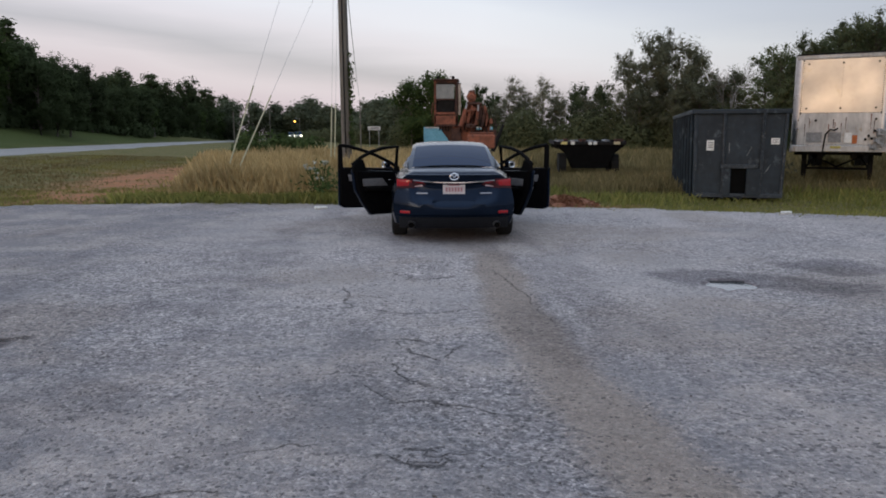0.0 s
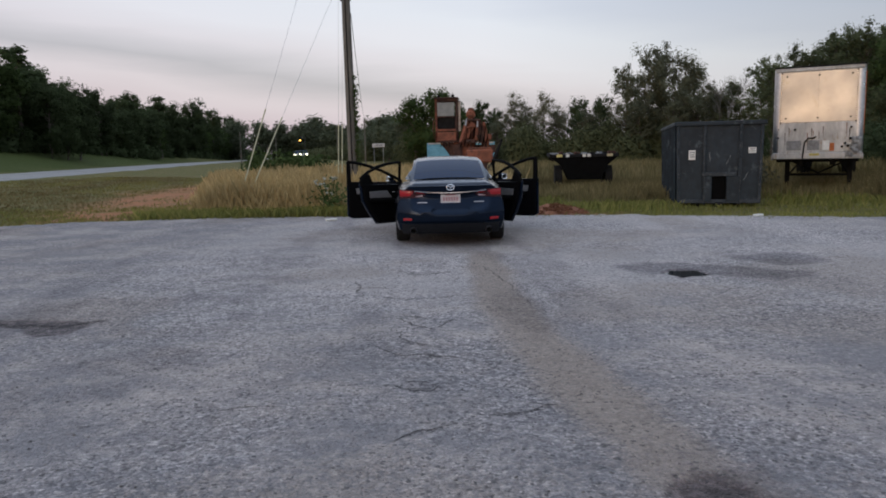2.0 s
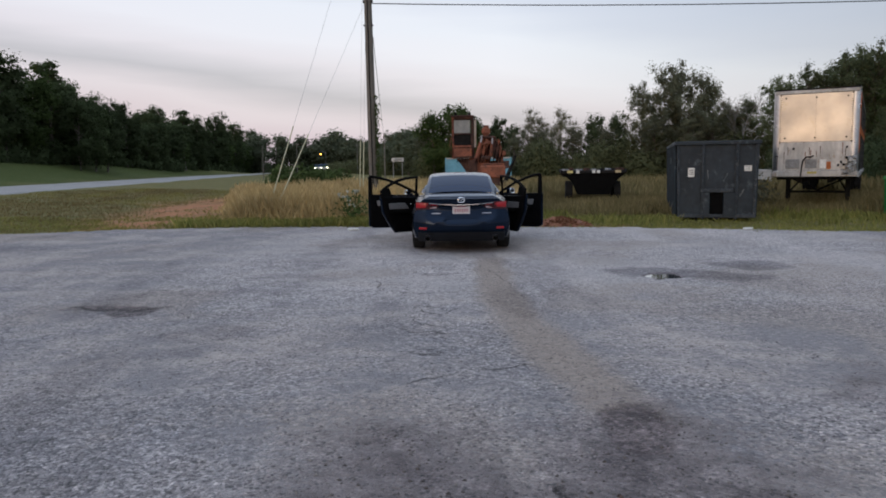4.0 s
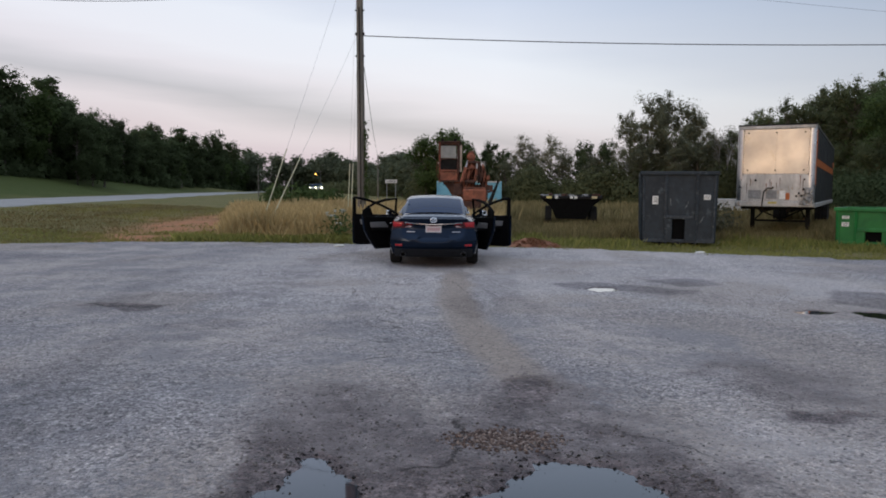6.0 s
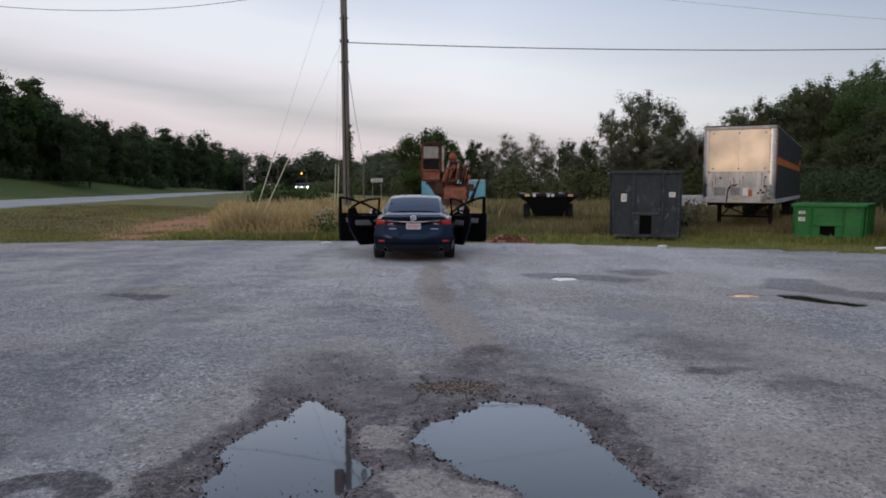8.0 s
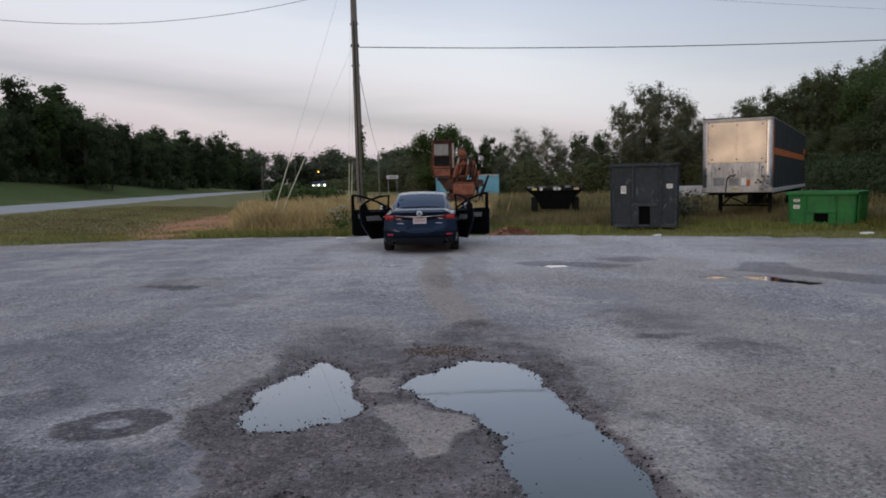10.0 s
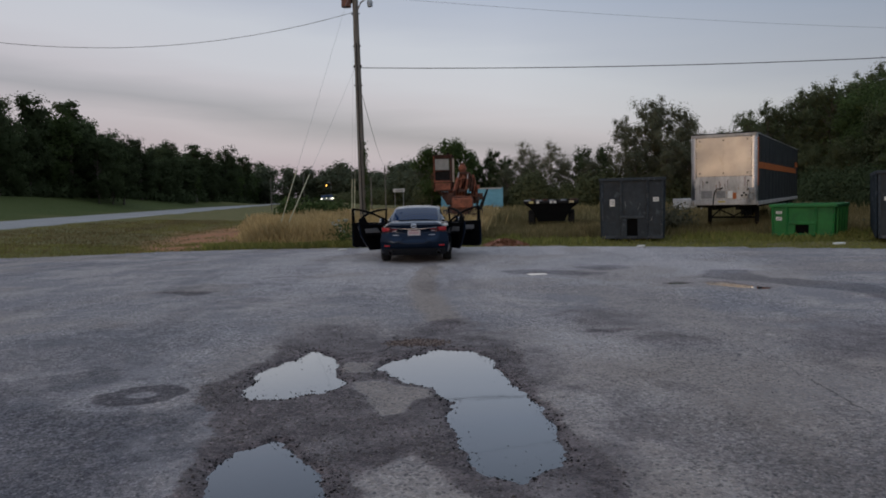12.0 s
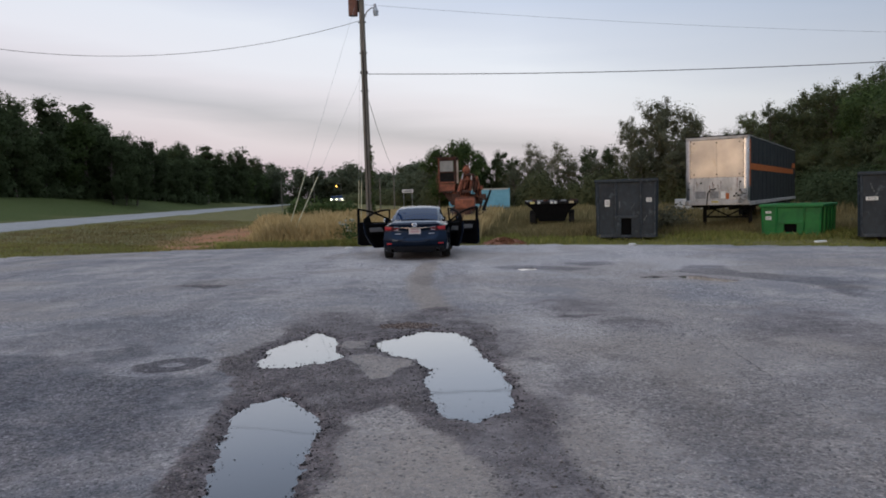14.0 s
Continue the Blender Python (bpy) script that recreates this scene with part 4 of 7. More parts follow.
# roof: rear glass foot, rear glass head, roof, windscreen head and foot: y, half width low, high, heights
ROOF = [(0.78, 0.71, 0.640, 1.040, 1.058), (1.02, 0.745, 0.628, 1.055, 1.152), (1.30, 0.762, 0.610, 1.05, 1.258), (1.62, 0.775, 0.592, 1.03, 1.348), (1.95, 0.782, 0.588, 1.01, 1.388), (2.35, 0.785, 0.590, 0.99, 1.405),
        (2.75, 0.788, 0.588, 0.98, 1.388), (3.10, 0.790, 0.595, 0.965, 1.29), (3.45, 0.79, 0.635, 0.955, 1.14), (3.78, 0.77, 0.68, 0.97, 1.00)]


def car_roof(glass):
    """The cabin's shell: the metal ("") or the "rear" or "front" glass."""
    bm = B()
    rows = []
    for y, wl, wh, zl, zh in ROOF:
        half = [(wl, zl), (wl * 0.45 + wh * 0.55, zl * 0.42 + zh * 0.58), (wh * 1.04, zh - 0.050), (wh * 0.93, zh - 0.012), (wh * 0.5, zh + 0.012), (0.0, zh + 0.018)]
        full = half + [(-x, z) for x, z in half[-2::-1]]
        rows.append([bm.verts.new((x, y + 0.05 * (x / 0.7) ** 2 * (1 if y < 1.7 else -1 if y > 2.9 else 0), z)) for x, z in full])
    for i in range(len(rows) - 1):
        for k in range(10):
            kk = min(k, 9 - k)
            is_glass = "rear" if kk >= 3 and i <= 2 else "front" if kk >= 3 and i >= 6 else ""
            is_window = kk <= 1 and 2 <= i <= 7
            if is_window or is_glass != glass:
                continue
            bm.faces.new((rows[i][k], rows[i][k + 1], rows[i + 1][k + 1], rows[i + 1][k]))
    bmesh.ops.delete(bm, geom=[v for v in bm.verts if not v.link_faces], context="VERTS")
    return bm


def tail_strip(x0, x1, z0, z1, proud=0.012, n=8, taper=0.0, deep=0.03, bow=0.0):
    """A curved piece that lies on the tail from x0 to x1."""
    bm = B()
    cols = []
    for i in range(n + 1):
        x = x0 + (x1 - x0) * i / n
        t = taper * i / n
        b = bow * (x / 0.57) ** 2
        lo, hi = b + z0 + t * (z1 - z0) * 0.5, b + z1 - t * (z1 - z0) * 0.5
        col = []
        for z, dy in ((lo, -proud + 0.004), (lo + 0.008, -proud), (hi - 0.008, -proud), (hi, -proud + 0.004), (hi, deep), (lo, deep)):
            col.append(bm.verts.new((x, car_tail(x, z) + dy, z)))
        cols.append(col)
    for a, b in zip(cols, cols[1:]):
        for k in range(6):
            bm.faces.new((a[k], a[(k + 1) % 6], b[(k + 1) % 6], b[k]))
    bm.faces.new(cols[0])
    bm.faces.new(cols[-1][::-1])
    return bm


def car_door(name, parent, side, hinge, length, swing, front):
    """An open door, hinged at its front edge. side: -1 left, 1 right."""
    d = new(name)
    d.parent = parent
    d.matrix_basis = Matrix.Translation(hinge) @ Matrix.Rotation(radians(swing) * side, 4, "Z")
    z0, zb, zt = 0.22, 0.93, 1.33 if front else 1.33
    L = length
    low = [(0.0, z0 + 0.04), (-0.05, z0), (-L + 0.10, z0 + 0.01), (-L, z0 + 0.06), (-L, zb + 0.03), (0.0, zb)]
    if not front:
        low = [(0.0, z0 + 0.04), (-0.05, z0), (-L * 0.62, z0 + 0.01), (-L * 0.78, 0.42), (-L * 0.95, 0.66), (-L, zb + 0.04), (0.0, zb)]

    def slab(poly, x0, x1, bevel):
        bm = B()
        prism(bm, poly, "x", x0 * side, x1 * side, bevel)
        return bm
    part("door_skin", slab(low, -0.03, 0.03, 0.012), CAR_PAINT, d, "midnight blue outer door panel")
    inner = [(y * 0.96 - 0.02, z0 + 0.02 + (z - z0) * 0.97) for y, z in low]
    part("door_lining", slab(inner, -0.10, -0.02, 0.02), CAR_TRIM, d, "black inner door lining")
    part("armrest", slab([(-L * 0.22, 0.60), (-L * 0.80, 0.64), (-L * 0.82, 0.70), (-L * 0.22, 0.68)], -0.155, -0.09, 0.015), CAR_BLACK, d)
    part("door_insert", slab([(-L * 0.30, 0.70), (-L * 0.84, 0.715), (-L * 0.86, 0.83), (-L * 0.42, 0.83)], -0.112, -0.095, 0.006), CAR_GREY, d, "light grey cloth insert")
    bm = B()
    box(bm, (-0.118 * side, -L * 0.24, 0.79), (0.012, 0.09, 0.03), 0.005)
    part("inner_handle", bm, CHROME, d, "chrome inner handle")
    bm = B()
    cyl(bm, (-0.105 * side, -L * 0.25, 0.40), (-0.112 * side, -L * 0.25, 0.40), 0.085, 0.08, 20)
    part("loudspeaker_grille", bm, CAR_BLACK, d)
    # window frame
    bm = B()
    if front:
        run = [(-0.02, zb), (-0.20, zb + 0.11), (-0.45, zb + 0.235), (-0.72, zb + 0.335), (-0.94, zt - 0.005), (-L + 0.02, zt + 0.02)]
    else:
        run = [(-0.03, zb), (-0.03, zt), (-L * 0.36, zt - 0.02), (-L * 0.62, zt - 0.075), (-L * 0.84, zt - 0.165), (-L * 1.0, zb + 0.13)]
    tube(bm, [((-0.02 - 0.10 * (z - zb)) * side, y, z) for y, z in run], 0.030, 8)
    part("window_frame", bm, CAR_BLACK, d)
    bm = B()
    if front:
        prism(bm, [(-L - 0.005, zb - 0.02), (-L + 0.085, zb - 0.02), (-L + 0.075, zt + 0.02), (-L, zt + 0.02)], "x", -0.075 * side, -0.02 * side, 0.008)
    else:
        prism(bm, [(-L - 0.005, zb), (-L * 0.66, zb), (-L * 0.76, zb + 0.08), (-L * 0.80, zb + 0.21), (-L * 0.98, zb + 0.15), (-L * 1.02, zb + 0.10)], "x", -0.07 * side, -0.02 * side, 0.008)
    part("window_sash", bm, CAR_BLACK, d)
    bm = B()
    box(bm, (0.045 * side, -L * 0.86, 0.80), (0.03, 0.18, 0.028), 0.01)
    part("outer_handle", bm, CAR_PAINT, d)
    if front:
        bm = B()
        box(bm, (0.145 * side, -0.20, zb + 0.06), (0.20, 0.10, 0.13), 0.035, seg=3)
        box(bm, (0.03 * side, -0.16, zb + 0.01), (0.08, 0.06, 0.05), 0.012)
        mh = part("mirror_housing", bm, CAR_PAINT, d)
        bm = B()
        box(bm, (0.145 * side, -0.252, zb + 0.06), (0.165, 0.006, 0.10), 0.02)
        part("mirror_glass", bm, MIRROR, mh, "small mirror glass")
    return d


def wheel(parent, x, y, side):
    w = new("wheel")
    w.parent = parent
    w.matrix_basis = Matrix.Translation((x, y, 0.325))
    bm = B()
    prof = [(0.215, -0.10), (0.29, -0.112), (0.318, -0.095), (0.325, -0.06), (0.325, 0.06), (0.318, 0.095), (0.29, 0.112), (0.215, 0.10)]
    n = 28
    rings = [[bm.verts.new((dx, r * math.cos(a), r * math.sin(a))) for a in (2 * math.pi * k / n for k in range(n))] for r, dx in prof]
    for a, b in zip(rings, rings[1:]):
        for k in range(n):
            bm.faces.new((a[k], a[(k + 1) % n], b[(k + 1) % n], b[k]))
    part("tyre", bm, RUBBER, w)
    bm = B()
    cyl(bm, (-0.09 * side, 0, 0), (0.02 * side, 0, 0), 0.218, None, 28)
    for k in range(5):
        m = Matrix.Rotation(2 * math.pi * k / 5, 4, "X")
        box(bm, (0.07 * side, 0, 0.11), (0.03, 0.055, 0.21), 0.008, m)
    cyl(bm, (0.03 * side, 0, 0), (0.095 * side, 0, 0), 0.05, 0.04, 14)
    part("rim", bm, RIM, w)
    return w


def seat(parent, x, y, wide, name="seat"):
    bm = B()
    box(bm, (x, y, 0.47), (wide, 0.50, 0.16), 0.05, seg=2)
    box(bm, (x, y - 0.27, 0.78), (wide * 0.96, 0.14, 0.56), 0.05, Matrix.Translation((0, 0, 0)), 2)
    for hx in ((x,) if wide < 0.8 else (x - 0.35, x + 0.35)):
        box(bm, (hx, y - 0.31, 1.13), (0.26, 0.09, 0.16), 0.035, seg=2)
    return part(name, bm, CAR_BLACK, parent)


def sedan(m):
    car = thing("car", "dark blue four-door sedan with all doors open on gravel", "car", m)
    body = part("body", car_shell(), CAR_PAINT, car, "midnight blue painted body", shade=32)
    part("roof", car_roof(""), CAR_PAINT, car, shade=40)
    part("rear_window", car_roof("rear"), CAR_GLASS, car, "dark tinted rear glass", shade=40)
    part("windscreen", car_roof("front"), CAR_GLASS, car, "dark tinted windscreen", shade=40)
    bm = B()
    box(bm, (0, 2.35, 0.27), (1.55, 2.6, 0.08), 0.01)
    part("cabin_floor", bm, CAR_BLACK, car)
    bm = B()
    box(bm, (0, 3.30, 0.80), (1.42, 0.35, 0.28), 0.08, seg=2)
    part("dashboard", bm, CAR_BLACK, car)
    bm = B()
    tube(bm, [(-0.37 + 0.18 * math.cos(a), 2.98 + 0.06 * math.sin(a), 0.86 + 0.18 * math.sin(a)) for a in (2 * math.pi * k / 20 for k in range(21))], 0.014, 6)
    part("steering_wheel", bm, CAR_BLACK, car)
    seat(car, -0.37, 2.55, 0.52, "front_seat")
    seat(car, 0.37, 2.55, 0.52, "front_seat")
    seat(car, 0.0, 1.70, 1.28, "rear_seat")
    # bumper's dark lower part
    bm = tail_strip(-0.78, 0.78, 0.205, 0.372, 0.008, 20, deep=0.10)
    part("rear_valance", bm, surface("dark_valance", (0.010, 0.012, 0.016), (0.007, 0.008, 0.011), rough=0.5, scale=12, spec=0.3), car, "matt black lower bumper")
    part("bumper_crease", tail_strip(-0.82, 0.82, 0.378, 0.396, 0.016, 24), CAR_PAINT, car)
    part("boot_lip", tail_strip(-0.66, 0.66, 0.963, 0.978, 0.010, 16, deep=0.02), CAR_PAINT, car)
    # lamps, chrome strip, plate and mark
    for s in (-1, 1):
        lamp = part("tail_lamp", tail_strip(s * 0.815, s * 0.575, 0.775, 0.920, 0.012, 8, taper=0.15), TAIL_DARK, car, "dark red tail lamp housing")
        part("lens", tail_strip(s * 0.805, s * 0.590, 0.808, 0.906, 0.018, 8, taper=0.25), TAIL_RED, lamp, "red tail lamp lens")
        lamp = part("tail_lamp", tail_strip(s * 0.570, s * 0.395, 0.782, 0.888, 0.012, 8, taper=0.80), TAIL_DARK, car, "dark inner tail lamp housing")
        part("lens", tail_strip(s * 0.565, s * 0.425, 0.846, 0.876, 0.016, 6, taper=0.4), TAIL_RED, lamp, "narrow red lens")
        part("reversing_lens", tail_strip(s * 0.555, s * 0.440, 0.800, 0.838, 0.018, 6, taper=0.3), TAIL_CLEAR, lamp, "clear reversing lens")
        part("bumper_reflector", tail_strip(s * 0.62, s * 0.76, 0.43, 0.468, 0.018, 4), TAIL_RED, car, "red bumper reflector")
        part("maker_mark", tail_strip(s * 0.37, s * 0.53, 0.700, 0.718, 0.006, 6), RIM, car, "small chrome lettering bar")
        bm = B()
        cyl(bm, (s * 0.60, -0.005, 0.268), (s * 0.60, 0.30, 0.275), 0.05, None, 18, caps=False)
        cyl(bm, (s * 0.60, 0.0, 0.268), (s * 0.60, 0.30, 0.275), 0.040, None, 18, caps=False)
        ex = part("exhaust_tip", bm, RIM, car, "chrome exhaust tip")
        # black disc paints the shade inside the pipe
        bm = B()
        cyl(bm, (s * 0.60, 0.03, 0.268), (s * 0.60, 0.035, 0.268), 0.039, None, 16)
        part("exhaust_bore", bm, SHADE_BLACK, ex)
    part("chrome_strip", tail_strip(-0.57, 0.57, 0.846, 0.864, 0.018, 24, bow=0.036), CHROME, car, "chrome strip across the boot")
    bm = B()
    oy = car_tail(0, 0.945) - 0.012
    tube(bm, [(0.060 * math.cos(a), oy, 0.945 + 0.044 * math.sin(a)) for a in (2 * math.pi * k / 24 for k in range(25))], 0.009, 6)
    tube(bm, [(-0.052, oy, 0.960), (-0.024, oy, 0.962), (0.0, oy, 0.932), (0.024, oy, 0.962), (0.052, oy, 0.960)], 0.007, 6)
    part("emblem", bm, CHROME, car, "chrome oval emblem")
    bm = B()
    box(bm, (0, car_tail(0, 0.77) - 0.010, 0.765), (0.312, 0.012, 0.155), 0.004)
    pl = part("number_plate", bm, PLATE_WHITE, car, "white plate with a red printed bar")
    bm = B()
    py = car_tail(0, 0.77) - 0.0185
    for k in range(6):
        box(bm, (-0.105 + 0.042 * k, py, 0.762), (0.028, 0.004, 0.062))
    part("plate_bar", bm, PLATE_RED, pl)
    bm = B()
    box(bm, (0, py, 0.822), (0.16, 0.004, 0.016))
    part("plate_bar", bm, PLATE_RED, pl)
    for x in (-0.80, 0.80):
        for y in CAR_AXLES:
            wheel(car, x, y, 1 if x > 0 else -1)
    car_door("front_door", car, -1, (-0.885, 3.28, 0), 1.14, 72, True)
    car_door("front_door", car, 1, (0.885, 3.28, 0), 1.14, 50, True)
    car_door("rear_door", car, -1, (-0.895, 2.18, 0), 0.98, 44, False)
    car_door("rear_door", car, 1, (0.895, 2.18, 0), 0.98, 24, False)
    return car


sedan(pose(-0.40, 10.42, 0.0, 0, 0, 4.0))

# ---- roll-off containers ----
def rolloff(m, wide_low, wide_top, high, long, mat, label, ribs, pocket=0.34, stickers=(), group="roll-off containers"):
    """Open-topped steel container: front wall with ribs, hook pocket, side ribs, rails. Local: front face on y=0, length along y, x right."""
    c = thing("dumpster", label, "dumpster", m, group)
    edge = DUMP_EDGE if mat is DUMP else mat
    a, b = wide_low / 2, wide_top / 2
    t, z0 = 0.05, 0.13

    def w(z):
        return a + (b - a) * (z - z0) / (high - z0)
    # walls: a hollow flared tub
    bm = B()
    o0 = [(-a, 0, z0), (a, 0, z0), (a, long, z0), (-a, long, z0)]
    o1 = [(-b, 0, high), (b, 0, high), (b, long, high), (-b, long, high)]
    i1 = [(-b + t, t, high), (b - t, t, high), (b - t, long - t, high), (-b + t, long - t, high)]
    i0 = [(-a + t, t, z0 + 0.1), (a - t, t, z0 + 0.1), (a - t, long - t, z0 + 0.1), (-a + t, long - t, z0 + 0.1)]
    V = [[bm.verts.new(p) for p in r] for r in (o0, o1, i1, i0)]
    for r, s in zip(V, V[1:]):
        for k in range(4):
            bm.faces.new((r[k], r[(k + 1) % 4], s[(k + 1) % 4], s[k]))
    bm.faces.new(V[0][::-1])
    bm.faces.new(V[3])
    part("tub", bm, mat, c)
    # top rail all round
    for y in (-0.02, long):
        bm = B()
        box(bm, (0, y, high + 0.01), (wide_top + 0.14, 0.11, 0.11), 0.015)
        part("top_rail", bm, mat, c)
    for s in (-1, 1):
        bm = B()
        box(bm, (s * (b + 0.02), long / 2, high + 0.01), (0.11, long, 0.11), 0.015)
        part("side_rail", bm, mat, c)
    # front ribs, bottom sill
    for x in ribs:
        bm = B()
        tube(bm, [(x, -0.03, z0 - 0.02), (x * 1.02, -0.045, high * 0.5), (x * 1.04, -0.035, high - 0.02)], 0.045, 6)
        part("front_rib", bm, edge, c)
    for s in (-1, 1):
        bm = B()
        tube(bm, [(s * (a - 0.03), -0.02, z0), (s * (b - 0.03), -0.02, high)], 0.04, 6)
        part("corner_post", bm, edge, c)
        n = max(4, int(long / 0.75))
        for k in range(n):
            y = 0.35 + k * (long - 0.6) / (n - 1)
            bm = B()
            tube(bm, [(s * (a + 0.035), y, z0), (s * (b + 0.03), y, high - 0.03)], 0.05, 5)
            part("side_rib", bm, mat, c)
        bm = B()
        box(bm, (s * 0.52, long / 2, 0.07), (0.09, long - 0.1, 0.12), 0.01)
        part("skid_rail", bm, BLACK_STEEL, c)
    bm = B()
    box(bm, (0, -0.035, z0 + 0.05), (wide_low, 0.07, 0.10), 0.012)
    part("bottom_sill", bm, edge, c)
    # pocket for the lifting hook
    ph = high * 0.30
    bm = B()
    box(bm, (0, -0.05, z0 + ph + 0.10), (ribs[-1] - ribs[0], 0.09, 0.10), 0.012)
    part("pocket_lintel", bm, edge, c)
    for s in (-1, 1):
        bm = B()
        x0 = s * pocket / 2
        x1 = s * abs(ribs[0] if s < 0 else ribs[-1])
        box(bm, ((x0 + x1) / 2, -0.05, z0 + 0.05 + ph / 2), (abs(x1 - x0), 0.07, ph), 0.01)
        part("pocket_cheek", bm, mat, c)
    # flat black sheet that paints the pocket's inner shade
    bm = B()
    box(bm, (0, -0.012, z0 + 0.05 + ph / 2), (pocket, 0.01, ph))
    part("hook_pocket", bm, SHADE_BLACK, c, "hook pocket, its inner shade painted black")
    bm = B()
    cyl(bm, (-0.09, -0.06, 0.10), (0.09, -0.06, 0.10), 0.07, None, 12)
    part("roller", bm, BLACK_STEEL, c)
    # scrapes and knocks where loading has gone through the paint
    rs = random.Random(int(high * 100 + wide_low * 10))
    for k in range(5 if mat is DUMP else 0):
        x, z = rs.uniform(-a * 0.9, a * 0.9), rs.uniform(0.35, 0.92) * high
        if min(abs(x - q) for q in ribs) < 0.12 or z < z0 + ph + 0.25 and ribs[0] < x < ribs[-1]:
            continue
        bm = B()
        t0 = Matrix.Translation((x, -0.003, z)) @ Matrix.Rotation(rs.uniform(-0.5, 0.5) + (0 if rs.random() < 0.7 else 1.4), 4, "Y")
        n = rs.randint(3, 6)
        for q in range(n):
            box(bm, (rs.uniform(-0.008, 0.008), 0, (q - n / 2) * 0.05), (rs.uniform(0.006, 0.014), 0.004, rs.uniform(0.03, 0.06)), 0.0, t0)
        part("paint_scrape", bm, SCRAPE, c, "pale scrape through the paint")
    for x, z, sw, sh in stickers:
        bm = B()
        yy = -0.012
        box(bm, (x, yy, z), (sw, 0.008, sh))
        st = part("paper_label", bm, WHITE_STICKER, c, "white paper label with unreadable print")
        bm = B()
        for k in range(3):
            box(bm, (x, yy - 0.006, z + sh * (0.25 - 0.22 * k)), (sw * 0.7, 0.004, sh * 0.07))
        part("print_bar", bm, BAR_DARK, st)
    return c


rolloff(pose(6.29, 18.45, -0.13, 0, 0, -10.5), 2.04, 2.13, 2.20, 6.2, DUMP, "tall slate-grey steel roll-off dumpster standing in grass", (-0.36, 0.50), 0.36,
        ((-0.68, 1.40, 0.17, 0.25), (0.80, 1.50, 0.19, 0.15)))
rolloff(pose(12.34, 19.22, -0.20, 0, 0, -33.5), 2.00, 2.08, 1.20, 2.2, DUMP_GREEN, "low bright green steel dumpster on the grass edge", (-0.48, 0.43), 0.44,
        ((-0.78, 0.97, 0.20, 0.09), (-0.78, 0.75, 0.20, 0.13)))
rolloff(pose(14.25, 15.45, -0.10, 0, 0, -24.0), 2.1, 2.18, 2.15, 6.0, DUMP, "dark grey scuffed steel roll-off dumpster with a pale label strip", (-0.30, 0.45), 0.36,
        ((-0.75, 1.36, 0.34, 0.12),))


